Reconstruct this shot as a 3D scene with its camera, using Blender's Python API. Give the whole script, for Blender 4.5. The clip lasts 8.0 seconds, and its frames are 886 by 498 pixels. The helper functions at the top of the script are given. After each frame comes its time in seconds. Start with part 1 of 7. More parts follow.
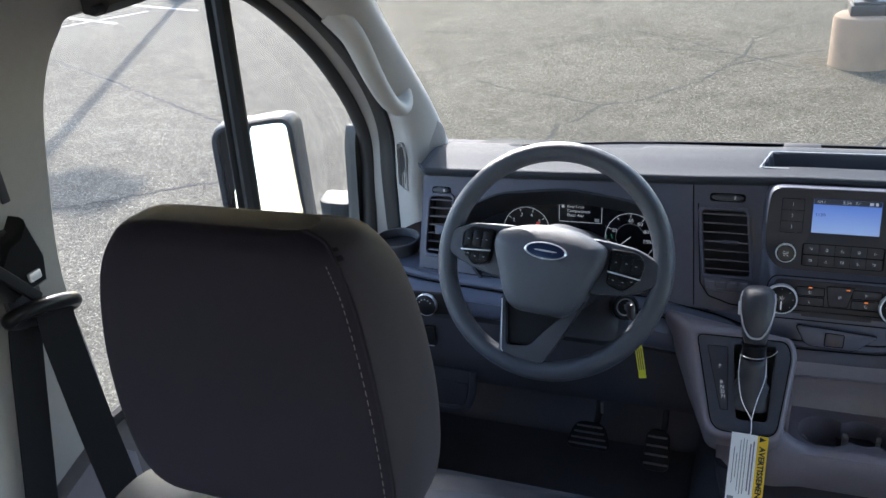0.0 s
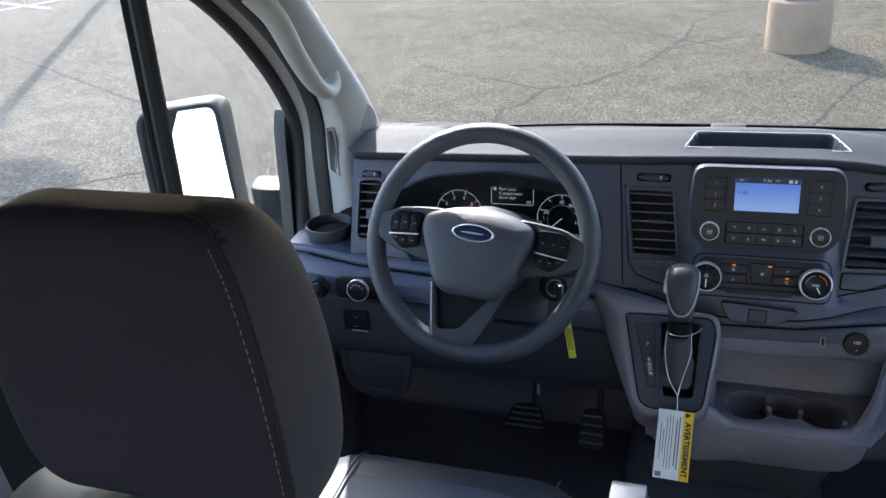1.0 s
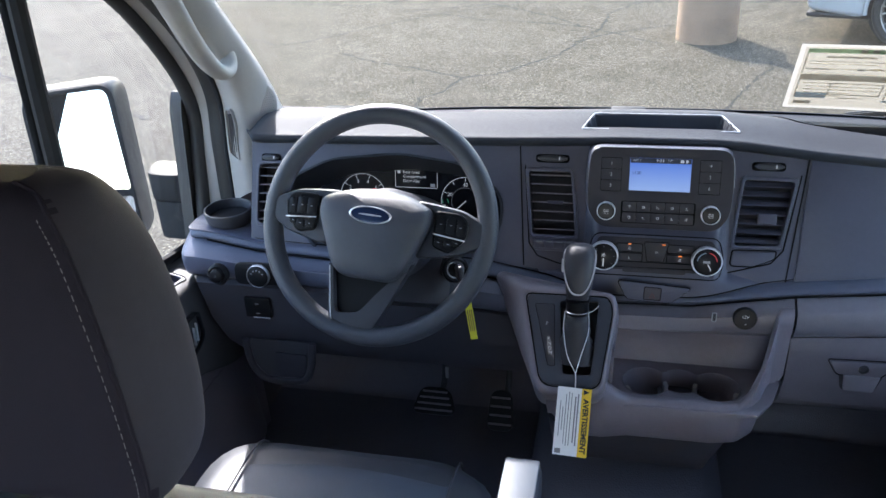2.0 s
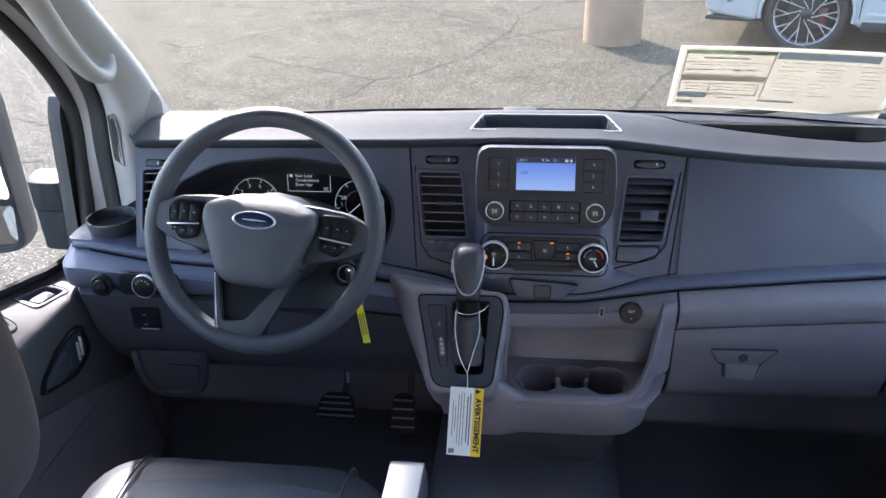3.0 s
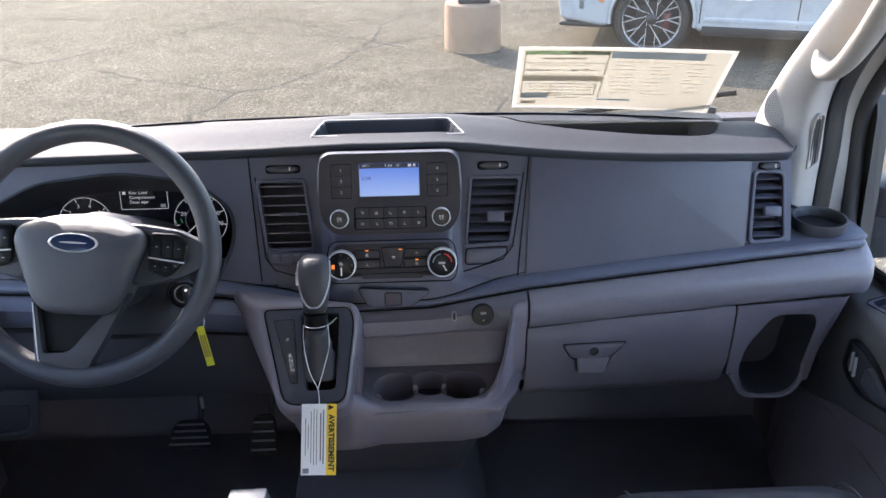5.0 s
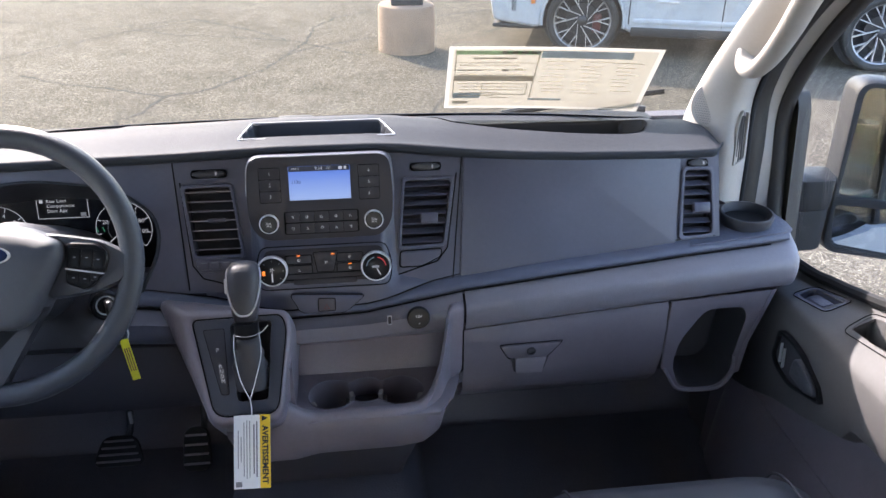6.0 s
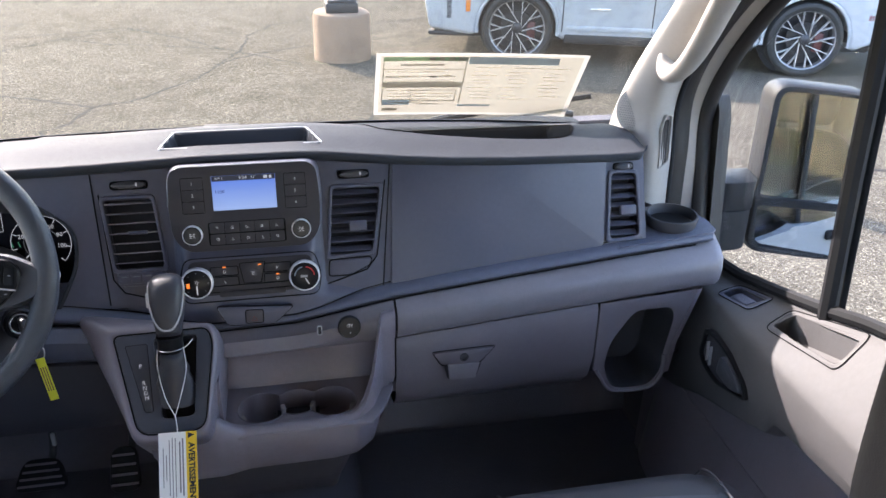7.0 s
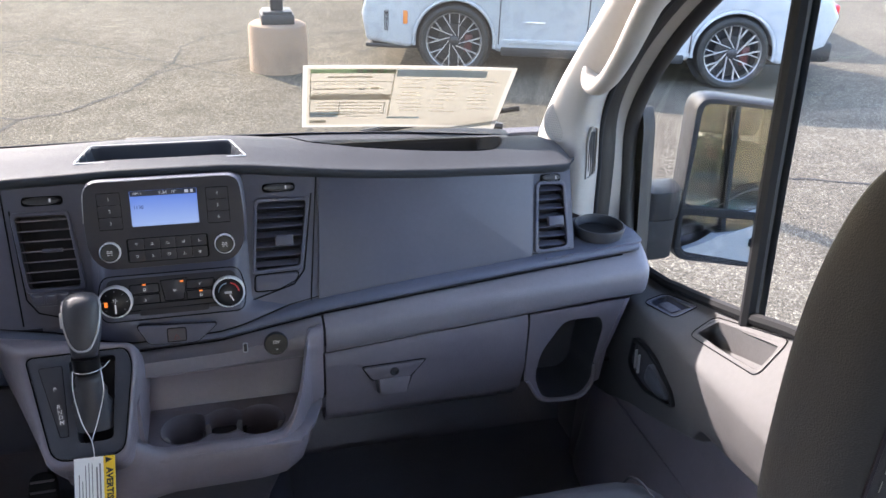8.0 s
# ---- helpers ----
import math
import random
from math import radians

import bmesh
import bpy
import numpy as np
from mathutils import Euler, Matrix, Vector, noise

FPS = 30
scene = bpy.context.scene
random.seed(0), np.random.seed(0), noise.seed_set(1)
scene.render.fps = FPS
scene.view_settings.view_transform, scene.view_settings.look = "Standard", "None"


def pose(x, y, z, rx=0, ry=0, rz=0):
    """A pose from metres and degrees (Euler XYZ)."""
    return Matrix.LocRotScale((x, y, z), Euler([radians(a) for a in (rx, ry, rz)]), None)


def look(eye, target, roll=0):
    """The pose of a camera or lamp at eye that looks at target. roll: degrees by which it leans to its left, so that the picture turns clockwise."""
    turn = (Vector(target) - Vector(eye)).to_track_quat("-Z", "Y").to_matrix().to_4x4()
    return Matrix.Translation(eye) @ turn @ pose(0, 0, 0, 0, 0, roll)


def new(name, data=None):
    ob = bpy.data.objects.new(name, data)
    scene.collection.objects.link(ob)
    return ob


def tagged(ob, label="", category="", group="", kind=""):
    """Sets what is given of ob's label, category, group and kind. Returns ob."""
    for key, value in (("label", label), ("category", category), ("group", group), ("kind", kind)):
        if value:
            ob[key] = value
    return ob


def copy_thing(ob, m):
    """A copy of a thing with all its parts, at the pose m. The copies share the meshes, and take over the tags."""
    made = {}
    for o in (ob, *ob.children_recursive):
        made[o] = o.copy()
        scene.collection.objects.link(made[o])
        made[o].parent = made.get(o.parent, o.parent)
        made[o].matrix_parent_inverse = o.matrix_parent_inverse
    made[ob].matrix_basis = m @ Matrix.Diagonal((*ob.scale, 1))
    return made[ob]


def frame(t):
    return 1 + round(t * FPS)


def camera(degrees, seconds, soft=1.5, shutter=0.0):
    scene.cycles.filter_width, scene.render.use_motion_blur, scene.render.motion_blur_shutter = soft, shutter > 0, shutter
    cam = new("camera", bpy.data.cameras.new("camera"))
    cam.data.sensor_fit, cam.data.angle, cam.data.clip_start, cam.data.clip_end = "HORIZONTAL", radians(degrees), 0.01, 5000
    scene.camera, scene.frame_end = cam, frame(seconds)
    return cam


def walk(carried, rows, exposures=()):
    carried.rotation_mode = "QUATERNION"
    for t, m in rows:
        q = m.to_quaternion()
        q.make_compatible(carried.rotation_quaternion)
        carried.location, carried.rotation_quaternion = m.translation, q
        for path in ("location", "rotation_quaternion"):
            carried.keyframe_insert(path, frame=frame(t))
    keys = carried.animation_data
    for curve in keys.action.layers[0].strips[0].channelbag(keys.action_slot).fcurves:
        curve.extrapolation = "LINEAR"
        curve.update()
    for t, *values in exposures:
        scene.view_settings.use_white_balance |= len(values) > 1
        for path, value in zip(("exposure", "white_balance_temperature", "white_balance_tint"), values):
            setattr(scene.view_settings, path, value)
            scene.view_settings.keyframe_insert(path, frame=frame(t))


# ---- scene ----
cam = camera(58.0, 8.0)
PATH = [
    (0, (-0.117, -1.359, 2.174), (-0.833, 0.297, 1.31), -5.7),
    (0.5, (-0.099, -1.347, 2.167), (-0.758, 0.322, 1.284), -5.4),
    (1, (-0.083, -1.337, 2.161), (-0.682, 0.343, 1.256), -5.1),
    (2.5, (-0.013, -1.313, 2.134), (-0.333, 0.42, 1.187), -2.3),
    (3, (0.015, -1.306, 2.135), (-0.215, 0.444, 1.194), -1.8),
    (3.5, (0.032, -1.3, 2.133), (-0.128, 0.462, 1.202), -1.5),
    (4, (0.042, -1.295, 2.132), (-0.048, 0.475, 1.206), -1.3),
    (4.5, (0.058, -1.285, 2.123), (0.048, 0.488, 1.198), -1.0),
    (6, (0.082, -1.258, 2.107), (0.302, 0.504, 1.186), 0.3),
    (6.5, (0.089, -1.255, 2.104), (0.379, 0.498, 1.188), 0.6),
    (7, (0.106, -1.255, 2.103), (0.468, 0.493, 1.2), 1.1),
    (7.5, (0.116, -1.254, 2.103), (0.552, 0.485, 1.217), 1.8),
    (8, (0.133, -1.252, 2.102), (0.636, 0.475, 1.229), 2.3),
]
walk(cam, [(t, look(eye, target, roll)) for t, eye, target, roll in PATH], [(0.0, 2.02, 6000, 14), (1.0, 2.06, 5930, 14), (2.5, 2.38, 5980, 17), (4.5, 2.48, 6450, 20), (8.0, 2.48, 6450, 20)])

# ---- light ----
SUN_AZ, SUN_EL = radians(31.0), radians(31.5)
to_sun = Vector((-math.sin(SUN_AZ) * math.cos(SUN_EL), math.cos(SUN_AZ) * math.cos(SUN_EL), math.sin(SUN_EL)))
sun = new("sun", bpy.data.lights.new("sun", "SUN"))
sun.data.energy, sun.data.angle, sun.data.color = 3.6, radians(0.53), (1.0, 0.95, 0.87)
sun.rotation_euler = (-to_sun).to_track_quat("-Z", "Y").to_euler()
world = bpy.data.worlds.new("sky")
scene.world = world
world.use_nodes = True
sky = world.node_tree.nodes.new("ShaderNodeTexSky")
sky.sky_type, sky.sun_disc = "NISHITA", False
sky.sun_elevation, sky.sun_rotation = SUN_EL, -SUN_AZ
world.node_tree.nodes["Background"].inputs["Strength"].default_value = 0.36
world.node_tree.links.new(sky.outputs[0], world.node_tree.nodes["Background"].inputs["Color"])

# ---- materials ----


def mat(name, col, rough=0.5, metal=0.0, var=0.10, scale=9.0, bump=0.0, bscale=500.0, spec=0.5, rvar=0.08, coat=0.0):
    """A painted, moulded or metal surface: two scales of colour, gloss that varies, fine relief."""
    m = bpy.data.materials.new(name)
    m.use_nodes = True
    nt = m.node_tree
    p = nt.nodes["Principled BSDF"]
    p.inputs["Metallic"].default_value = metal
    p.inputs["Specular IOR Level"].default_value = spec
    p.inputs["Coat Weight"].default_value = coat
    tc = nt.nodes.new("ShaderNodeTexCoord")

    def tex(s, detail=4.0):
        n = nt.nodes.new("ShaderNodeTexNoise")
        n.inputs["Scale"].default_value, n.inputs["Detail"].default_value = s, detail
        nt.links.new(tc.outputs["Object"], n.inputs["Vector"])
        return n.outputs["Fac"]
    big, fine = tex(scale), tex(scale * 14, 2.0)
    both = nt.nodes.new("ShaderNodeMath")
    both.operation = "MULTIPLY_ADD"
    both.inputs[1].default_value = 0.45
    nt.links.new(fine, both.inputs[0])
    nt.links.new(big, both.inputs[2])
    ramp = nt.nodes.new("ShaderNodeValToRGB")
    ramp.color_ramp.elements[0].position, ramp.color_ramp.elements[1].position = 0.45, 1.0
    ramp.color_ramp.elements[0].color = (*[c * (1 - var) for c in col], 1)
    ramp.color_ramp.elements[1].color = (*[min(1, c * (1 + var)) for c in col], 1)
    nt.links.new(both.outputs[0], ramp.inputs[0])
    nt.links.new(ramp.outputs[0], p.inputs["Base Color"])
    ma = nt.nodes.new("ShaderNodeMath")
    ma.operation = "MULTIPLY_ADD"
    ma.inputs[1].default_value, ma.inputs[2].default_value = 2 * rvar, rough - rvar
    nt.links.new(big, ma.inputs[0])
    nt.links.new(ma.outputs[0], p.inputs["Roughness"])
    if bump:
        v = nt.nodes.new("ShaderNodeTexVoronoi")
        v.inputs["Scale"].default_value = bscale
        nt.links.new(tc.outputs["Object"], v.inputs["Vector"])
        b = nt.nodes.new("ShaderNodeBump")
        b.inputs["Strength"].default_value, b.inputs["Distance"].default_value = bump, 0.0006
        nt.links.new(v.outputs["Distance"], b.inputs["Height"])
        nt.links.new(b.outputs[0], p.inputs["Normal"])
    return m


def glow(name, col, strength):
    m = bpy.data.materials.new(name)
    m.use_nodes = True
    p = m.node_tree.nodes["Principled BSDF"]
    p.inputs["Base Color"].default_value = (*[c * 0.2 for c in col], 1)
    p.inputs["Emission Color"].default_value = (*col, 1)
    p.inputs["Emission Strength"].default_value = strength
    return m


def glass(name, tint, gloss=1.0, veil=0.0):
    m = bpy.data.materials.new(name)
    m.use_nodes = True
    nt = m.node_tree
    nt.nodes.remove(nt.nodes["Principled BSDF"])
    tr, gl, mx, fr, pw = (nt.nodes.new("ShaderNode" + k) for k in ("BsdfTransparent", "BsdfGlossy", "MixShader", "LayerWeight", "Math"))
    tr.inputs["Color"].default_value = (*tint, 1)
    gl.inputs["Roughness"].default_value = 0.015
    pw.operation, pw.inputs[1].default_value = "POWER", 5.0
    sc = nt.nodes.new("ShaderNodeMath")
    sc.operation = "MULTIPLY_ADD"
    sc.inputs[1].default_value, sc.inputs[2].default_value = 0.96 * gloss, 0.04 * gloss
    nt.links.new(fr.outputs["Facing"], pw.inputs[0])
    nt.links.new(pw.outputs[0], sc.inputs[0])
    nt.links.new(sc.outputs[0], mx.inputs[0])
    nt.links.new(tr.outputs[0], mx.inputs[1])
    nt.links.new(gl.outputs[0], mx.inputs[2])
    nt.links.new(mx.outputs[0], nt.nodes["Material Output"].inputs[0])
    if veil:
        # an uneven film that the sun lights from outside; it stands for glare and hazy reflections
        tl, m2, tc, no, rp = (nt.nodes.new("ShaderNode" + k) for k in ("BsdfTranslucent", "MixShader", "TexCoord", "TexNoise", "MapRange"))
        tl.inputs["Color"].default_value = (0.80, 0.76, 0.66, 1)
        no.inputs["Scale"].default_value, no.inputs["Detail"].default_value = 3.5, 5.0
        rp.inputs[3].default_value, rp.inputs[4].default_value = 0.4 * veil, 1.6 * veil
        nt.links.new(tc.outputs["Object"], no.inputs["Vector"])
        nt.links.new(no.outputs["Fac"], rp.inputs[0])
        nt.links.new(rp.outputs[0], m2.inputs[0])
        nt.links.new(mx.outputs[0], m2.inputs[1])
        nt.links.new(tl.outputs[0], m2.inputs[2])
        nt.links.new(m2.outputs[0], nt.nodes["Material Output"].inputs[0])
    return m


def asphalt(name):
    m = bpy.data.materials.new(name)
    m.use_nodes = True
    nt = m.node_tree
    p = nt.nodes["Principled BSDF"]
    p.inputs["Specular IOR Level"].default_value = 0.05
    tc = nt.nodes.new("ShaderNodeTexCoord")

    def tex(kind, s, detail=None):
        n = nt.nodes.new(kind)
        n.inputs["Scale"].default_value = s
        if detail is not None:
            n.inputs["Detail"].default_value = detail
        nt.links.new(tc.outputs["Object"], n.inputs["Vector"])
        return n
    stones = tex("ShaderNodeTexVoronoi", 125.0)
    patch, mid, grit = tex("ShaderNodeTexNoise", 0.35, 6.0), tex("ShaderNodeTexNoise", 3.2, 5.0), tex("ShaderNodeTexNoise", 22.0, 6.0)
    r1 = nt.nodes.new("ShaderNodeValToRGB")
    e = r1.color_ramp.elements
    e[0].position, e[0].color = 0.0, (0.054, 0.0485, 0.040, 1)
    e[1].position, e[1].color = 1.0, (0.31, 0.285, 0.245, 1)
    k = r1.color_ramp.elements.new(0.70)
    k.color = (0.118, 0.106, 0.0885, 1)
    k2 = r1.color_ramp.elements.new(0.90)
    k2.color = (0.165, 0.149, 0.124, 1)
    sep = nt.nodes.new("ShaderNodeSeparateColor")
    nt.links.new(stones.outputs["Color"], sep.inputs[0])
    nt.links.new(sep.outputs[0], r1.inputs[0])
    big = tex("ShaderNodeTexVoronoi", 80.0)
    sep2 = nt.nodes.new("ShaderNodeSeparateColor")
    nt.links.new(big.outputs["Color"], sep2.inputs[0])
    tone = nt.nodes.new("ShaderNodeMapRange")
    tone.inputs[3].default_value, tone.inputs[4].default_value = 0.66, 1.34
    nt.links.new(sep2.outputs[1], tone.inputs[0])
    tinted = nt.nodes.new("ShaderNodeMix")
    tinted.data_type, tinted.blend_type = "RGBA", "MULTIPLY"
    tinted.inputs[0].default_value = 1.0
    nt.links.new(r1.outputs[0], tinted.inputs[6])
    nt.links.new(tone.outputs[0], tinted.inputs[7])
    r2 = nt.nodes.new("ShaderNodeValToRGB")
    r2.color_ramp.elements[0].position, r2.color_ramp.elements[0].color = 0.34, (0.70, 0.675, 0.63, 1)
    r2.color_ramp.elements[1].position, r2.color_ramp.elements[1].color = 0.66, (1.16, 1.13, 1.04, 1)
    mm = nt.nodes.new("ShaderNodeMix")
    mm.data_type = "FLOAT"
    mm.inputs[0].default_value = 0.45
    nt.links.new(patch.outputs["Fac"], mm.inputs[2])
    nt.links.new(mid.outputs["Fac"], mm.inputs[3])
    nt.links.new(mm.outputs[0], r2.inputs[0])
    mul = nt.nodes.new("ShaderNodeMix")
    mul.data_type, mul.blend_type = "RGBA", "MULTIPLY"
    mul.inputs[0].default_value = 1.0
    nt.links.new(tinted.outputs[2], mul.inputs[6])
    nt.links.new(r2.outputs[0], mul.inputs[7])
    nt.links.new(mul.outputs[2], p.inputs["Base Color"])
    p.inputs["Roughness"].default_value = 0.9
    b = nt.nodes.new("ShaderNodeBump")
    b.inputs["Strength"].default_value, b.inputs["Distance"].default_value = 0.35, 0.003
    add = nt.nodes.new("ShaderNodeMath")
    nt.links.new(stones.outputs["Distance"], add.inputs[0])
    nt.links.new(grit.outputs["Fac"], add.inputs[1])
    nt.links.new(add.outputs[0], b.inputs["Height"])
    nt.links.new(b.outputs[0], p.inputs["Normal"])
    return m


ASPHALT = asphalt("old_asphalt")
CRACK = mat("crack_dirt", (0.026, 0.023, 0.020), 0.95)
LINE = mat("line_paint", (0.30, 0.29, 0.265), 0.8, var=0.3, scale=4)
# unseen ceiling and rear frame are made pale to throw fill light forward
BOUNCE_LINING = mat("pale_bounce_lining", (0.52, 0.50, 0.47), 0.9, bump=0.5, bscale=600, var=0.05)
CONCRETE = mat("painted_concrete", (0.27, 0.188, 0.132), 0.9, var=0.18, scale=5, bump=0.6, bscale=160)
POLE = mat("pole_paint", (0.03, 0.03, 0.033), 0.5)
PAD = mat("soft_pad_plastic", (0.038, 0.041, 0.048), 0.62, bump=0.55, bscale=900, rvar=0.05, spec=0.085)
FASCIA = mat("dark_fascia_plastic", (0.070, 0.071, 0.099), 0.37, bump=0.5, bscale=760)
# ledge plastic lightened and blued, with the sky's sheen in the colour
LEDGE = mat("blue_grey_sheen_ledge", (0.092, 0.100, 0.138), 0.36, bump=0.4, bscale=1100)
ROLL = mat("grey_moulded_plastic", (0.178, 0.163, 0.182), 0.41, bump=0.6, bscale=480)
LOWER = mat("charcoal_moulded_plastic", (0.190, 0.167, 0.188), 0.40, bump=0.6, bscale=480)
GLOVE = mat("dark_charcoal_grained_plastic", (0.138, 0.122, 0.140), 0.42, bump=0.6, bscale=480)
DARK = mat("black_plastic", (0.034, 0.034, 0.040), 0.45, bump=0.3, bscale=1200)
GLOSS = mat("gloss_black_plastic", (0.010, 0.010, 0.011), 0.32, rvar=0.04, spec=0.18)
LENS = mat("smoked_lens", (0.014, 0.014, 0.017), 0.2, rvar=0.03, spec=0.15)
# black for gaps and linings, and for recess shade put into the colour
VOID = mat("black_lining_and_shade", (0.034, 0.033, 0.038), 0.7)
JOINT = mat("black_joint", (0.007, 0.007, 0.008), 0.9, spec=0.1)
CHROME = mat("satin_chrome", (0.80, 0.80, 0.81), 0.24, metal=0.55, var=0.03)
CARPET = mat("black_floor_liner", (0.115, 0.108, 0.125), 0.8, bump=0.8, bscale=300)
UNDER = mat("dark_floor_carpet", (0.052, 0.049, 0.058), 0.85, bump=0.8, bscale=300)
LEATHER = mat("wheel_leather", (0.045, 0.048, 0.058), 0.36, bump=0.5, bscale=1300, rvar=0.06)
# lower dash charcoal darkened for the shade under the dash and in recesses
KNEE_SHADED = mat("shaded_charcoal_plastic", (0.035, 0.033, 0.040), 0.55, bump=0.5, bscale=900, spec=0.35)
RING = mat("bright_plated_plastic", (0.74, 0.74, 0.76), 0.28, metal=0.25, var=0.03)
HAZARD = mat("dark_red_plastic", (0.050, 0.040, 0.048), 0.45, bump=0.2, bscale=1200)
RADIO = mat("dark_radio_plastic", (0.029, 0.026, 0.031), 0.46, bump=0.2, bscale=1200, spec=0.3)
HUB = mat("airbag_plastic", (0.060, 0.063, 0.075), 0.42, bump=0.5, bscale=1200)
VINYL = mat("black_seat_vinyl", (0.0235, 0.0200, 0.0275), 0.66, bump=0.5, bscale=1500, spec=0.08, rvar=0.04)
VINYL_SIDE = mat("dark_grey_seat_vinyl", (0.027, 0.030, 0.038), 0.47, bump=0.3, bscale=1500, rvar=0.06)
INSERT = mat("grey_seat_vinyl", (0.058, 0.070, 0.090), 0.48, bump=0.3, bscale=1300, spec=0.4)
WEBBING = mat("belt_webbing", (0.013, 0.013, 0.015), 0.8, bump=0.6, bscale=900, spec=0.1)
# headrest vinyl paled for the light that falls on the passenger's one
VINYL_LIT = mat("lit_grained_seat_vinyl", (0.029, 0.029, 0.034), 0.62, bump=0.4, bscale=800, spec=0.15, rvar=0.05)
# the same vinyl again, paler and browner for the lit headrest side
VINYL_LIT_SIDE = mat("lit_side_seat_vinyl", (0.047, 0.043, 0.052), 0.6, bump=0.3, bscale=1500, spec=0.15, rvar=0.05)
# backrest vinyl paled to carry the sunlight on the driver's seat shoulder
VINYL_SUNLIT = mat("sunlit_seat_vinyl", (0.075, 0.082, 0.092), 0.42, bump=0.3, bscale=1500, rvar=0.06)
THREAD = mat("grey_thread", (0.17, 0.165, 0.16), 0.8)
TRIM = mat("light_grey_trim", (0.325, 0.304, 0.279), 0.62, bump=0.5, bscale=800, var=0.05)
DOORTRIM = mat("grey_door_trim", (0.084, 0.080, 0.080), 0.56, bump=0.5, bscale=850, spec=0.25)
SAIL = mat("warm_grey_plastic", (0.072, 0.068, 0.064), 0.6, bump=0.5, bscale=850, spec=0.2)
SEAL = mat("door_seal_rubber", (0.026, 0.0235, 0.022), 0.55, bump=0.3, bscale=700, spec=0.3)
RUBBER = mat("black_rubber", (0.011, 0.011, 0.012), 0.65, bump=0.3, bscale=700, spec=0.22)
WHITE = mat("white_car_paint", (0.62, 0.63, 0.645), 0.26, var=0.02, coat=0.5)
SHELL = mat("grey_mirror_plastic", (0.017, 0.018, 0.021), 0.5, bump=0.3, bscale=700, spec=0.16)
MATTE = mat("matte_black_plastic", (0.022, 0.023, 0.026), 0.7, bump=0.3, bscale=700, spec=0.2)
SUVPAINT = mat("white_suv_paint", (0.39, 0.41, 0.44), 0.28, var=0.02, coat=0.5)
MIRROR = mat("mirror_glass", (0.62, 0.64, 0.62), 0.012, metal=1.0, var=0.0, rvar=0.004)
CONVEX = mat("convex_mirror_glass", (0.33, 0.36, 0.40), 0.015, metal=1.0, var=0.0, rvar=0.004)
PAPER = mat("white_paper", (0.80, 0.80, 0.78), 0.6, var=0.04)
STICKER = mat("sticker_paper", (0.185, 0.173, 0.143), 0.55, var=0.08)
STICKER_EDGE = mat("sticker_border", (0.25, 0.24, 0.215), 0.55, var=0.04)
INK = mat("black_ink", (0.02, 0.02, 0.022), 0.7)
GREYINK = mat("grey_ink", (0.20, 0.20, 0.20), 0.7)
STICKINK = mat("pale_grey_print", (0.42, 0.40, 0.35), 0.7)
BLUEINK = mat("blue_ink", (0.33, 0.42, 0.50), 0.7)
TANINK = mat("tan_ink", (0.85, 0.80, 0.70), 0.7)
GREENINK = mat("green_ink", (0.36, 0.52, 0.34), 0.7)
YELLOW = mat("yellow_card", (0.82, 0.52, 0.02), 0.6, var=0.04)
KEYYELLOW = mat("yellow_key_tag", (0.68, 0.66, 0.03), 0.5, var=0.05)
LOGO = mat("blue_emblem", (0.012, 0.022, 0.055), 0.2)
SCREEN = glow("lit_blue_screen", (0.20, 0.38, 0.90), 0.13)
# the display is paler towards its lower edge
_n = SCREEN.node_tree
_tc, _sp, _rp, _cr = (_n.nodes.new("ShaderNode" + k) for k in ("TexCoord", "SeparateXYZ", "MapRange", "ValToRGB"))
_rp.inputs[1].default_value, _rp.inputs[2].default_value = 0.0, 1.0
_cr.color_ramp.elements[0].color, _cr.color_ramp.elements[1].color = (0.42, 0.60, 0.95, 1), (0.05, 0.18, 0.78, 1)
_n.links.new(_tc.outputs["Generated"], _sp.inputs[0])
_n.links.new(_sp.outputs[2], _rp.inputs[0])
_n.links.new(_rp.outputs[0], _cr.inputs[0])
_n.links.new(_cr.outputs[0], _n.nodes["Principled BSDF"].inputs["Emission Color"])
SCREENBAR = glow("dark_screen_bar", (0.010, 0.014, 0.035), 0.1)
LIT = glow("lit_white_marks", (0.8, 0.85, 0.9), 0.09)
DIM = glow("dim_marks", (0.55, 0.6, 0.66), 0.035)
AMBER = glow("lit_amber", (1.0, 0.26, 0.03), 0.2)
REDLIT = glow("lit_red", (0.8, 0.05, 0.05), 0.07)
GREENLIT = glow("lit_green", (0.1, 0.5, 0.3), 0.05)
WSGLASS = glass("windshield_glass", (0.725, 0.72, 0.67), 0.45, 0.0035)
SIDEGLASS = glass("side_glass", (0.86, 0.86, 0.83), 0.7, 0.0006)
TYRE = mat("tyre_rubber", (0.025, 0.024, 0.023), 0.8, bump=0.5, bscale=120)
ALLOY = mat("machined_alloy", (0.66, 0.66, 0.67), 0.32, metal=0.5, var=0.05)
ALLOYGREY = mat("grey_alloy", (0.30, 0.30, 0.31), 0.4, metal=0.8)
EDGE = mat("thin_bright_edge", (0.30, 0.31, 0.33), 0.35, metal=0.3)
ALLOYDARK = mat("dark_alloy", (0.05, 0.05, 0.055), 0.4, metal=0.6)
REDCAL = mat("red_caliper", (0.10, 0.02, 0.02), 0.4)
CLAD = mat("black_cladding", (0.018, 0.018, 0.02), 0.55)
CARGLASS = mat("dark_car_glass", (0.02, 0.025, 0.03), 0.08)
TAIL = mat("red_lamp_lens", (0.5, 0.02, 0.03), 0.2)
